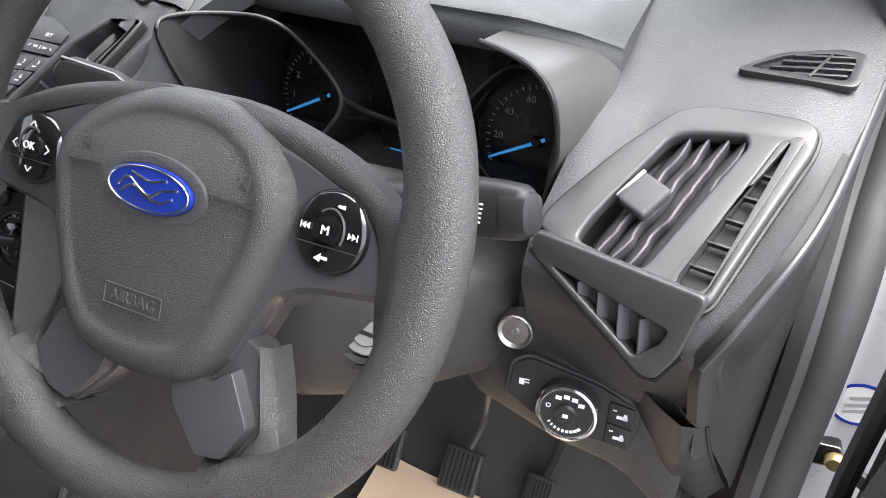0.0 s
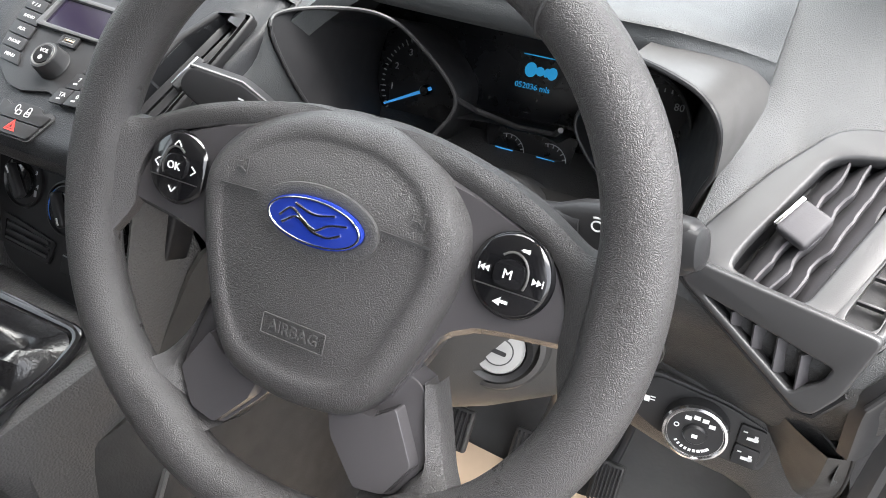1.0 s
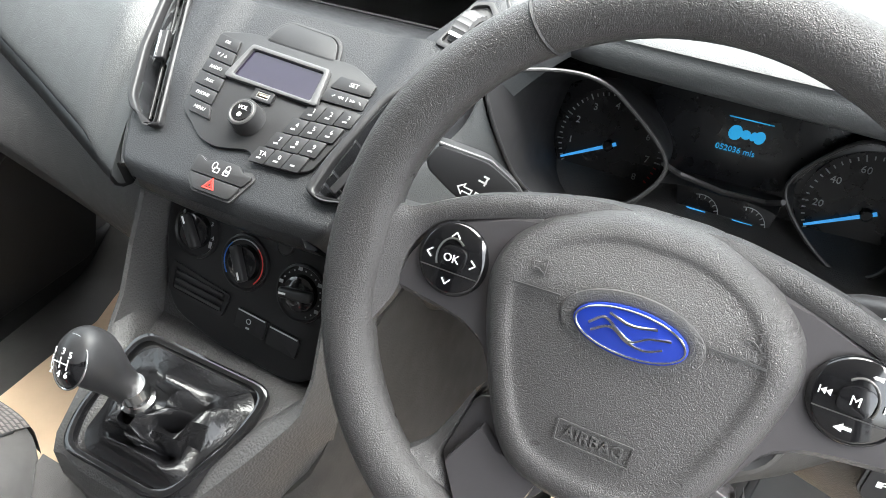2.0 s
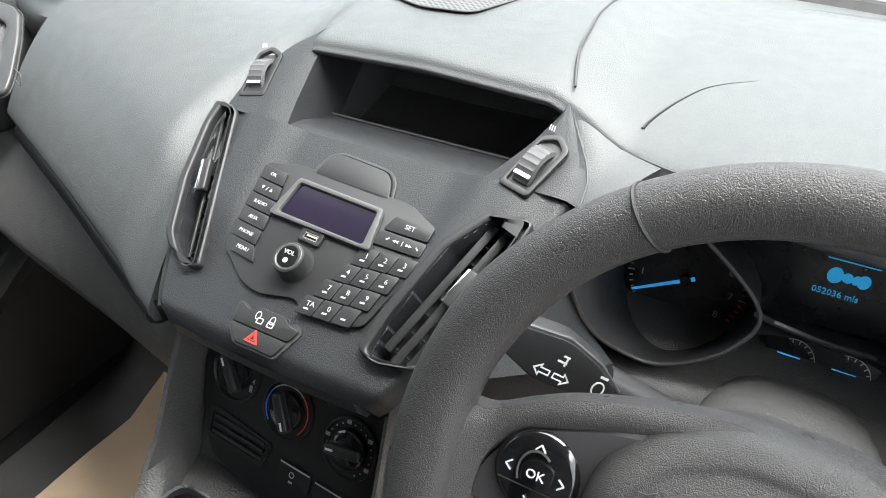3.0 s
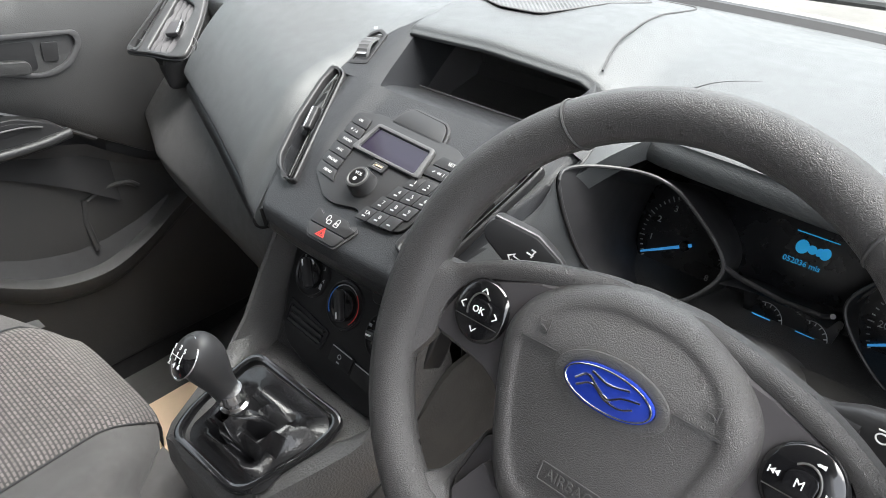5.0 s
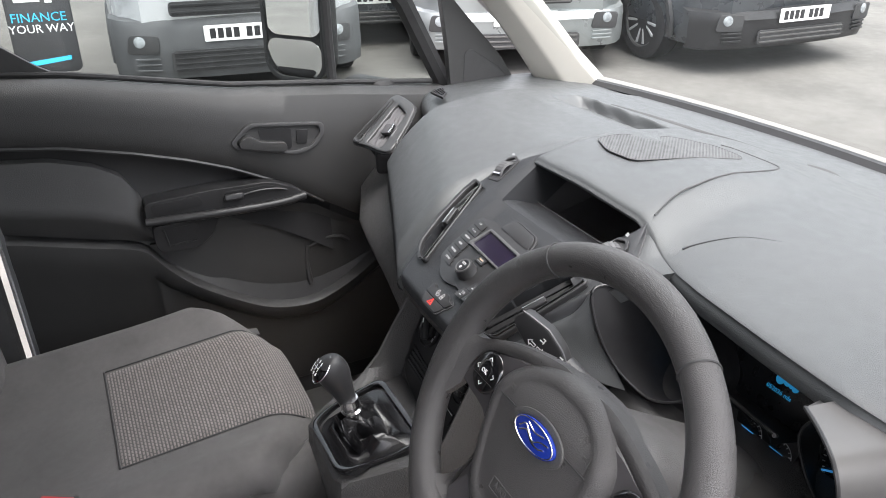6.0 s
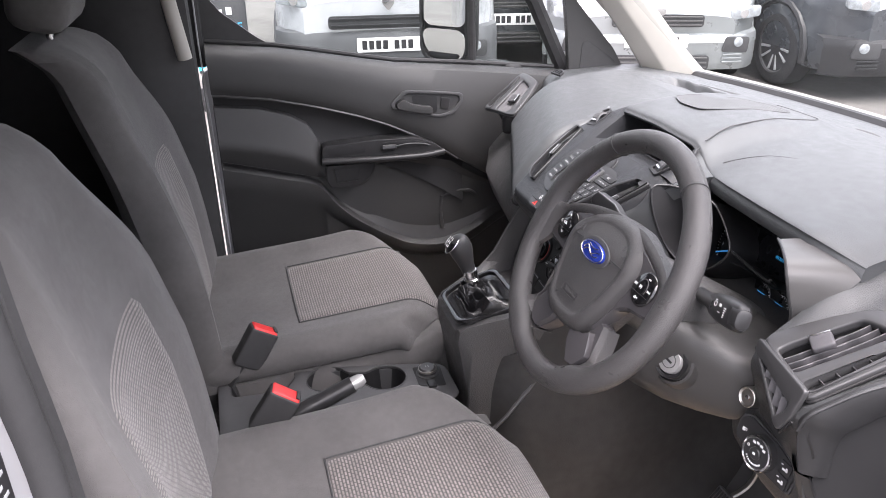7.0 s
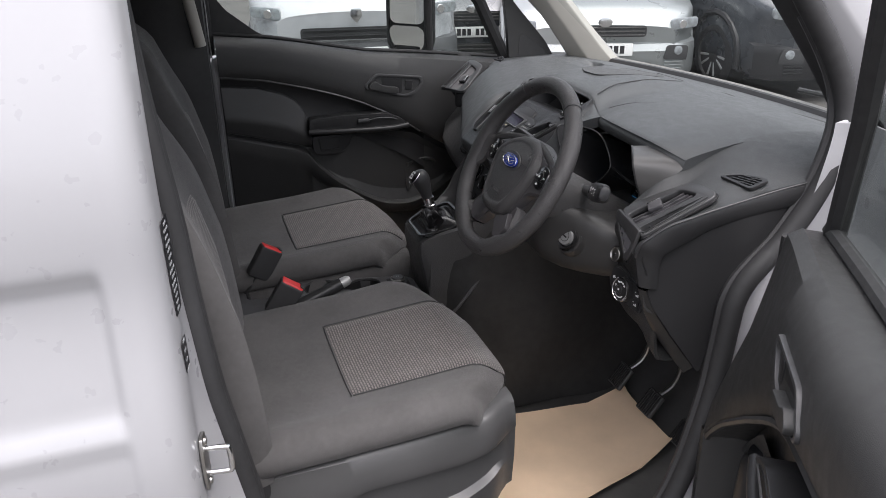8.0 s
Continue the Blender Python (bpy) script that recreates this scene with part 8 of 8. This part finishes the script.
def car(nm, label, M, W, paint, lower, style):
    """A parked vehicle, nose along +x at the origin, standing on z = 0."""
    v = thing(nm, M @ Vector((-1.5, 0, 0)), label, "van" if style == "van" else "car", "parked vehicles")

    def put(name, b, mat, parent=v, lab=""):
        bmesh.ops.transform(b, matrix=M, verts=b.verts)
        return part(name, b, mat, parent, lab)

    hw = W / 2
    hood = 1.10 if style == "van" else 1.0 if style == "suv" else 0.90
    roof = 1.82 if style == "van" else 1.64 if style == "suv" else 1.45
    # body: sections from nose to tail (x, half width, foot, belt top)
    secs = [(-0.02, 0.62, 0.30, hood - 0.30), (0.03 - 0.02, 0.72, 0.25, hood - 0.24), (-0.12, 0.90, 0.22, hood - 0.12), (-0.30, 0.98, 0.22, hood - 0.05), (-0.60, 1.0, 0.22, hood), (-1.00, 1.0, 0.22, hood + 0.06), (-1.3, 1.0, 0.22, hood + 0.09), (-3.9, 1.0, 0.25, hood + 0.12), (-4.25, 0.9, 0.35, hood + 0.10)]
    rows = []
    for x, w, z0, z1 in secs[1:]:
        sec = [(-w * hw * 0.93, z0), (-w * hw, lerp(z0, z1, 0.2)), (-w * hw, lerp(z0, z1, 0.75)), (-w * hw * 0.95, lerp(z0, z1, 0.93)), (-w * hw * 0.6, z1), (0, z1 + 0.015), (w * hw * 0.6, z1), (w * hw * 0.95, lerp(z0, z1, 0.93)), (w * hw, lerp(z0, z1, 0.75)), (w * hw, lerp(z0, z1, 0.2)), (w * hw * 0.93, z0)]
        rows.append([(x - 0.10 * (abs(p.x) / hw) ** 2.5 * (1 if x > -0.5 else 0), p.x, p.y) for p in curve_pts([(a, b, 0) for a, b in sec], 3)])
    put("body", grid(rows, close_v=True, cap=True), paint)
    # cabin
    rows = []
    for x, w, z in ((-0.95, 0.90, hood + 0.05), (-1.45, 0.82, roof - 0.12), (-1.75, 0.78, roof), (-3.4, 0.78, roof), (-4.0, 0.80, hood + 0.15)):
        rows.append([(x, -w * hw, hood - 0.05), (x, -w * hw * 0.95, lerp(hood, z, 0.5)), (x, -w * hw * 0.82, z - 0.03), (x, 0, z), (x, w * hw * 0.82, z - 0.03), (x, w * hw * 0.95, lerp(hood, z, 0.5)), (x, w * hw, hood - 0.05)])
    put("cabin", grid(rows, close_v=True, cap=True), paint)
    put("windscreen", grid([[(-0.93, -0.82 * hw, hood + 0.08), (-0.91, 0, hood + 0.10), (-0.93, 0.82 * hw, hood + 0.08)], [(-1.42, -0.74 * hw, roof - 0.16), (-1.40, 0, roof - 0.12), (-1.42, 0.74 * hw, roof - 0.16)]]), M_CARGLASS)
    # bumper: proud lower band wrapping the nose
    nose = lambda y: -0.13 * (abs(y) / hw) ** 2.4
    rows = []
    top = 0.62 if style == "van" else 0.50
    for y in np.linspace(-hw * 0.985, hw * 0.985, 25):
        e = smooth(0.85, 1.0, abs(y) / hw)
        rows.append([(nose(y) + dx - 0.16 * e, y, z) for dx, z in ((-0.08, 0.19), (0.015, 0.21), (0.045, 0.28), (0.040, 0.40), (0.050, top - 0.06), (0.020, top), (-0.06, top + 0.02))])
    put("bumper", grid(rows), lower)

    def face(y, z, dx=0.06):
        a = -0.13 * 2.4 * (abs(y) / hw) ** 1.4 / hw * (1 if y > 0 else -1)
        return plane_frame((nose(y) + dx, y, z), (a, 1, 0), (0, 0, 1))

    # grilles with slats
    for z, w, h, n in (((0.34, 1.0, 0.15, 4), (0.70, 0.95, 0.10, 2)) if style == "van" else ((0.30, 0.9, 0.11, 3), (0.72, 0.95, 0.17, 5)) if style == "suv" else ((0.28, 0.9, 0.12, 3), (0.62, 0.75, 0.10, 3))):
        g = put("grille", prism(rounded(w, h, 0.03), 0.012, face(0, z, 0.038)), M_DARK)
        for k in range(n):
            put("slat", box(w * 0.96, h / n * 0.34, 0.014, face(0, z - h / 2 + h * (k + 0.5) / n, 0.052), 0.003), M_SILVERTRIM if style != "van" else M_SATIN, g)
    bd = put("badge", prism(ellipse(0.13, 0.085, 20) if style != "van" else round_poly([(-0.045, 0.06), (0.045, 0.06), (0.05, 0), (0, -0.06), (-0.05, 0)], 0.015), 0.012, face(0, 0.84 if style == "van" else 0.79 if style == "suv" else 0.70, 0.055 if style == "van" else 0.05), 0.003), M_CHROME, v, "plain chrome badge")
    pl = put("number_plate", prism(rounded(0.52, 0.111, 0.008), 0.006, face(0, 0.525 if style == "van" else 0.46, 0.055), 0.001), M_PLATE, v, "white number plate with dark bars")
    pf = face(0, 0.525 if style == "van" else 0.46, 0.0625)
    put("plate_bars", join(*[bar(0.040, 0.070, at(pf, dx, 0)) for dx in (-0.20, -0.145, -0.09, -0.035, 0.055, 0.11, 0.165)]), M_SIGNBLACK, pl)
    for s in (-1, 1):
        y = s * hw * 0.80
        hl = put("headlamp", prism(round_poly([(-0.13, -0.05), (0.13 if s > 0 else 0.15, -0.02), (0.13, 0.07), (-0.12, 0.05)] if s > 0 else [(-0.13, -0.02), (0.13, -0.05), (0.12, 0.05), (-0.13, 0.07)], 0.03, 4), 0.05, face(y, hood - 0.24, -0.03), 0.01), M_LAMP, v, "clear headlamp")
        put("lamp_bowl", lathe([(0.0, 0.052), (0.035, 0.052), (0.042, 0.045), (0.042, 0.03)], 18, face(y * 0.98, hood - 0.235, -0.03)), M_CHROME, hl)
        fy = s * hw * 0.74
        fh = put("fog_recess", prism(round_poly([(-0.12, -0.06), (0.11, -0.07), (0.12, 0.06), (-0.09, 0.07)], 0.03, 3), 0.012, face(fy, 0.46 if style == "van" else 0.42, 0.040), 0.004), M_DARK)
        put("fog_lamp", lathe([(0.0, 0.018), (0.030, 0.018), (0.040, 0.014), (0.042, 0.0)], 20, face(fy + s * 0.02, 0.48 if style == "van" else 0.44, 0.042)), M_LAMP, fh, "round fog lamp")
        for k in range(3):
            put("fog_slat", box(0.17, 0.012, 0.012, face(fy - s * 0.02, 0.36 - 0.04 * k if style == "van" else 0.34 - 0.03 * k, 0.056), 0.003), lower, fh)
        # wheels
        for wx in (-0.85, -3.35):
            wl2 = Matrix.Translation((wx, s * (hw - 0.10), 0.33)) @ pose(0, 0, 0, -90 * s)
            tyre = put("wheel", lathe([(0.20, -0.10), (0.30, -0.10), (0.325, -0.085), (0.33, 0.0), (0.325, 0.085), (0.30, 0.105), (0.225, 0.11), (0.215, 0.09)], 36, wl2), M_TYRE)
            put("rim", lathe([(0.0, 0.06), (0.04, 0.075), (0.05, 0.06), (0.16, 0.045), (0.20, 0.08), (0.222, 0.10), (0.222, 0.06)], 36, wl2), M_DARK if style == "van" else M_SILVERTRIM, tyre)
            for k in range(10):
                put("rim_spoke", box(0.165, 0.022, 0.02, wl2 @ pose(0, 0, 0, 0, 0, 36 * k + (4 if k % 2 else -4)) @ pose(0.12, 0, 0.085, 0, -6), 0.006), M_ALLOY if style != "van" else M_SATIN, tyre)
        put("wheel_arch", tube([(-0.85 + 0.40 * math.cos(radians(a)), s * (hw - 0.005), 0.33 + 0.40 * math.sin(radians(a))) for a in range(-10, 191, 20)], 0.035, 8), lower if style != "hatch" else paint)
        put("mirror", box(0.10, 0.20, 0.13, pose(-1.15, s * (hw + 0.08), hood + 0.14), 0.04, 3), paint)
        put("side_window", box(1.6, 0.01, 0.32, pose(-2.25, s * hw * 0.865, hood + 0.27, s * 14), 0.05), M_CARGLASS)
    return v


def nose_at(x, y, yaw):
    return pose(x, y, 0, 0, 0, yaw)


car("parked_van", "white panel van with grey bumper parked facing the camera", nose_at(-4.86, 0.88, -10), 1.85, M_CARWHITE, material("grey_bumper_plastic", (0.075, 0.077, 0.08), 0.55, bump=0.3, bump_scale=200), "van")
car("parked_car", "silver hatchback parked beside the van", nose_at(-4.55, 3.10, -22), 1.80, M_CARSILVER, M_CARSILVER, "hatch")
car("parked_car", "dark blue-grey car parked between others", nose_at(-6.2, 2.45, -16), 1.75, M_CARDARK, M_CARDARK, "hatch")
car("parked_suv", "dark grey sport utility car parked at an angle", nose_at(-3.6, 5.15, -5), 1.86, M_CARDARK, M_SATIN, "suv")
car("parked_van", "white van parked further along the row", nose_at(-5.2, -2.3, -5), 1.9, M_CARWHITE, M_SATIN, "van")
car("parked_car", "silver hatchback parked far to the rear", nose_at(-4.2, -6.5, 10), 1.8, M_CARSILVER, M_CARSILVER, "hatch")

# black sign board with printed words beside the van
SB = plane_frame((-5.2, -0.40, 0.60), (0.16, 1, 0), (-0.12, 0, 1)) @ Matrix.Diagonal((0.74, 0.74, 1, 1))
sb = thing("sign_board", (-5.25, -0.40, 0.0), "black advertising board with cyan and white words", "sign")
part("board", prism(rounded(0.56, 0.80, 0.06, 5), 0.02, SB, 0.004), M_SIGNBLACK, sb)
part("words_cyan", text_mesh("FINANCE", 0.115, at(SB, -0.01, 0.10, 0.022), 0.001), M_CYAN, sb, "cyan printed word")
part("words_white", text_mesh("YOUR WAY", 0.105, at(SB, 0.0, 0.0, 0.022), 0.001), M_MARK, sb, "white printed words")
part("company_bar", join(bar(0.22, 0.04, at(SB, -0.08, 0.26, 0.0215)), bar(0.06, 0.075, at(SB, 0.10, 0.265, 0.0215))), M_MARK, sb, "plain white bar and square")
part("cyan_band", prism([(-0.28, -0.30), (0.20, -0.25), (0.20, -0.29), (-0.28, -0.345)], 0.002, at(SB, 0, 0, 0.0205)), M_CYAN, sb)
part("stand", box(0.50, 0.20, 0.06, pose(-5.25, -0.40, 0.22), 0.02), M_WHITE, sb)
part("leg", box(0.05, 0.45, 0.20, pose(-5.27, -0.40, 0.10), 0.02), M_SATIN, sb)


# ---------------- small things in the cabin ----------------
rc = thing("rear_console", (0.01, -0.35, 0.42), "dark grey low console between the seats with two cup holders", "console")


def console_left(y):
    """Left edge of the low console, which narrows to the front."""
    return table(y, [-0.66, -0.5, -0.385, -0.188, -0.112], [-0.150, -0.137, -0.106, -0.060, -0.040])


rows = []
for y, z in ((-0.66, 0.715), (-0.52, 0.713), (-0.40, 0.711), (-0.19, 0.710), (-0.125, 0.708), (-0.112, 0.700), (-0.105, 0.66), (-0.10, 0.42)):
    a, b = console_left(y), 0.088
    rows.append([(a - 0.006, y, 0.42), (a, y, z - 0.012), (a + 0.004, y, z - 0.003), (a + 0.008, y, z - 0.004), (a + 0.009, y, z - 0.10), (b - 0.009, y, z - 0.10), (b - 0.008, y, z - 0.004), (b - 0.004, y, z - 0.003), (b, y, z - 0.012), (b + 0.008, y, 0.42)])
part("body", grid(rows), M_CONSOLE, rc)
CUP_A, CUP_B, CUP_R = Vector((-0.050, -0.337)), Vector((-0.021, -0.229)), 0.0415
ax = CUP_B - CUP_A
gap = ax.length
ax.normalize()
side = Vector((-ax.y, ax.x))
half = lambda t: max(math.sqrt(max(0, CUP_R ** 2 - t * t)), math.sqrt(max(0, CUP_R ** 2 - (t - gap) ** 2)), 0.021 if 0 < t < gap else 0.0)
steps = [0.5 * (gap + 2 * CUP_R) * (1 - math.cos(math.pi * k / 40)) - CUP_R for k in range(41)]
cups = [CUP_A + ax * t - side * max(half(t), 0.0005) for t in steps] + [CUP_A + ax * t + side * max(half(t), 0.0005) for t in steps[-2:0:-1]]
cups = [(p.x, p.y) for p in cups]
well = round_poly([(-0.122, -0.520), (-0.099, -0.400), (-0.078, -0.397), (-0.038, -0.420), (-0.046, -0.520)], 0.012, 3)
edge = [(-0.139, -0.545), (-0.136, -0.500), (-0.105, -0.385), (-0.060, -0.190), (-0.039, -0.118), (-0.022, -0.104), (0.070, -0.104), (0.085, -0.125), (0.086, -0.545)]
part("top_plate", holed(round_poly(edge, 0.010, 3), [cups, well], 0.006, pose(0, 0, 0.7075), 0.0018), M_CONSOLE, rc, "satin grey top plate", 60)
# cup and tray walls are near black: the recess shade is in the colour
rows = []
for t in steps:
    c, h = CUP_A + ax * t, side * max(half(t), 0.0005)
    rows.append([(c.x + h.x * q, c.y + h.y * q, z) for q, z in ((-1.01, 0.711), (-0.97, 0.66), (-0.92, 0.636), (0.92, 0.636), (0.97, 0.66), (1.01, 0.711))])
part("cup_holder", grid(rows), M_TUNNEL, rc, "deep double cup recess, its shade put into near-black walls")
cx, cy = sum(p[0] for p in well) / len(well), sum(p[1] for p in well) / len(well)
part("tray_well", grid([[(cx + (x - cx) * q, cy + (y - cy) * q, z) for x, y in well] for q, z in ((1.01, 0.711), (0.98, 0.68), (0.94, 0.666), (0.02, 0.666))], close_v=True), M_TUNNEL, rc, "tray recess, its shade put into near-black walls")
part("cup_rim", tube([(x, y, 0.7137) for x, y in cups], 0.0014, 6, True), M_VENT, rc)
part("socket_panel", prism(round_poly([(-0.038, -0.170), (-0.026, -0.116), (0.041, -0.122), (0.026, -0.172)], 0.006, 3), 0.0012, pose(0, 0, 0.7132), 0.0004), M_TUNNEL, rc)
sk = part("power_socket", lathe([(0.0, 0.016), (0.014, 0.016), (0.0175, 0.012), (0.018, 0.003), (0.022, 0.002), (0.023, 0.0)], 28, pose(-0.010, -0.146, 0.7135)), M_VENT, rc, "round power socket with cap")
part("socket_print", join(bar(0.007, 0.0014, pose(-0.010, -0.144, 0.7300)), bar(0.005, 0.0014, pose(-0.010, -0.149, 0.7300))), M_MARKGREY, sk)
part("socket_ring", lathe([(0.0165, 0.013), (0.0185, 0.012), (0.0188, 0.009), (0.0168, 0.009)], 28, pose(-0.010, -0.146, 0.7135)), M_STEEL, sk)
part("switch", box(0.022, 0.016, 0.006, pose(0.030, -0.148, 0.716), 0.002), M_SATIN, rc)
hb = thing("handbrake", (0.075, -0.50, 0.69), "black handbrake lever with silver button", "handbrake")
part("lever", tube(curve_pts([(0.085, -0.56, 0.690), (0.080, -0.48, 0.712), (0.072, -0.38, 0.745), (0.066, -0.305, 0.772)], 4), [0.018] * 5 + [0.017] * 4 + [0.0155] * 4, 14), M_SATIN, hb)
part("button", tube([(0.0665, -0.310, 0.7705), (0.0650, -0.290, 0.7775), (0.0643, -0.283, 0.780)], [0.0135, 0.012, 0.008], 14), M_LOCK, hb, "silver release button")
for (x, y, z, tilt, yaw), who in (((-0.100, -0.450, 0.800, -33, 8), "passenger"), ((0.122, -0.432, 0.800, -33, -10), "driver")):
    bk = thing("seat_belt_buckle", (x, y - 0.03, 0.70), "black seat belt buckle with red release button", "seat belt buckle", "seat belt buckles")
    B = pose(x, y, z, tilt, 0, yaw)
    part("case", box(0.032, 0.056, 0.084, B @ pose(0, -0.004, -0.022, 0, 0, 0), 0.006, 3), M_DARK, bk)
    part("release", box(0.0285, 0.050, 0.012, B @ pose(0, -0.004, 0.016), 0.004, 3), M_RED, bk, "red release button")
    part("slot", box(0.022, 0.006, 0.003, B @ pose(0, 0.016, 0.0245), 0.001), M_DARK, bk)
    part("stem", tube([B @ Vector((0, -0.008, -0.055)), B @ Vector((0, -0.012, -0.11)), (x, y - 0.05, 0.64)], 0.011, 10, False, 0.6), M_DARK, bk)
# pedals
for x, y, z, w, nm, lab in ((0.288, 0.345, 0.500, 0.052, "clutch_pedal", "worn ribbed rubber clutch pedal"), (0.398, 0.360, 0.488, 0.056, "brake_pedal", "worn ribbed rubber brake pedal"), (0.505, 0.375, 0.470, 0.040, "throttle_pedal", "black ribbed throttle pedal by the brake")):
    pd = thing(nm, (x, y, z), lab, "pedal", "foot pedals")
    P = plane_frame((x, y, z), (1, 0, 0), (0, 0.62, 0.78))
    part("pad", box(w, 0.062, 0.012, P, 0.005, 3), M_RUBBER, pd)
    for k in range(7):
        part("rib", box(0.003, 0.054, 0.004, at(P, -w * 0.38 + w * 0.127 * k, 0, 0.0065), 0.001), M_TYRE, pd)
    part("arm", tube(curve_pts([(x, y + 0.012, z + 0.01), (x + 0.01, y + 0.06, z + 0.06), (x + 0.015, y + 0.07, z + 0.20), (x + 0.015, y + 0.05, z + 0.36)], 4), 0.006, 8, False, 0.7), M_STEEL if w > 0.045 else M_DARK, pd)
# soft dark sound padding in the footwell, beside the column
rows = []
for y in np.linspace(-0.070, 0.62, 44):
    w = table(y, [-0.075, -0.06, -0.03, 0.0, 0.1, 0.62], [0.052, 0.070, 0.098, 0.114, 0.125, 0.125])
    zt = table(y, [-0.075, -0.065, -0.05, 0.0, 0.05, 0.1, 0.62], [0.735, 0.770, 0.800, 0.825, 0.885, 0.935, 0.950])
    rows.append([(0.022 + w + 0.044 * t ** 0.8 + 0.008 * math.sin(math.pi * t) * noise.noise((y * 5, t * 2, 1)) + 0.05 * smooth(0.8, 1.0, t) * smooth(0.2, 0.5, y), y, lerp(zt, 0.402, t)) for t in np.linspace(0, 1, 18)])
solo("footwell_side", thick(grid(rows), 0.006), M_CARPET, "black moulded carpet beside the driver's footwell", "footwell trim", "structure")
rows = []
for y in np.linspace(0.10, 0.66, 10):
    rows.append([(-0.108, y, lerp(0.40, 1.015 - 0.25 * max(0, 0.16 - y), t)) for t in np.linspace(0, 1, 8)])
solo("footwell_divider", thick(grid(rows), 0.008), M_DARK, "black side of the passenger footwell", "footwell trim", "structure")
# passenger seat runner bar
sr = thing("seat_runner", (-0.20, -0.12, 0.58), "black seat slide handle bar under the passenger seat", "seat runner")
part("bar", tube(curve_pts([(-0.16, -0.20, 0.60), (-0.155, -0.12, 0.595), (-0.17, -0.075, 0.595), (-0.24, -0.06, 0.60)], 4), 0.007, 8), M_GLOSS, sr)
# small badge on the passenger pad
pb = thing("airbag_tag", (-0.469, 0.212, 1.109), "tiny moulded airbag tag on the dash pad", "tag")
part("tag", ring_prism(rounded(0.026, 0.014, 0.003), rounded(0.023, 0.011, 0.002), 0.0012, plane_frame((-0.460, 0.2185, 1.107), (1, -0.36, 0), (0, 0.4, 1)), 0.0003), M_TRIM, pb)
# open tray and screen slots on the far dash top
tr = thing("dash_top_tray", (-0.31, 0.598, 1.14), "shallow moulded tray in the dash top", "tray")
rows = []
for v in np.linspace(-1, 1, 41):
    row = []
    for u in np.linspace(-1, 1, 81):
        dx, dy = 0.120 * u, 0.038 * v
        x, y = -0.310 + dx * 0.997 - dy * 0.08, 0.598 + dx * 0.08 + dy * 0.997
        row.append((x, y, skin_z(x, y) + 0.003 * (1 - smooth(0.86, 1.0, max(abs(u), abs(v)))) - 0.001))
    rows.append(row)
part("tray_liner", grid(rows), M_PAD, tr)
for x0, x1, y0, y1 in ((-0.37, -0.03, 0.650, 0.728), (0.03, 0.10, 0.738, 0.738), (0.26, 0.52, 0.765, 0.715)):
    ds = thing("screen_slot", ((x0 + x1) / 2, (y0 + y1) / 2, 1.12), "narrow black windscreen demister slot in the dash top", "demister slot", "windscreen demister slots")
    part("slot", tube([(lerp(x0, x1, t), lerp(y0, y1, t) + 0.012 * math.sin(math.pi * t), skin_z(lerp(x0, x1, t), lerp(y0, y1, t) + 0.012 * math.sin(math.pi * t)) - 0.001) for t in np.linspace(0, 1, 11)], [0.002 + 0.006 * math.sin(math.pi * min(1, 0.15 + t)) for t in np.linspace(0, 1, 11)], 8, False, 0.4), M_DARK, ds)
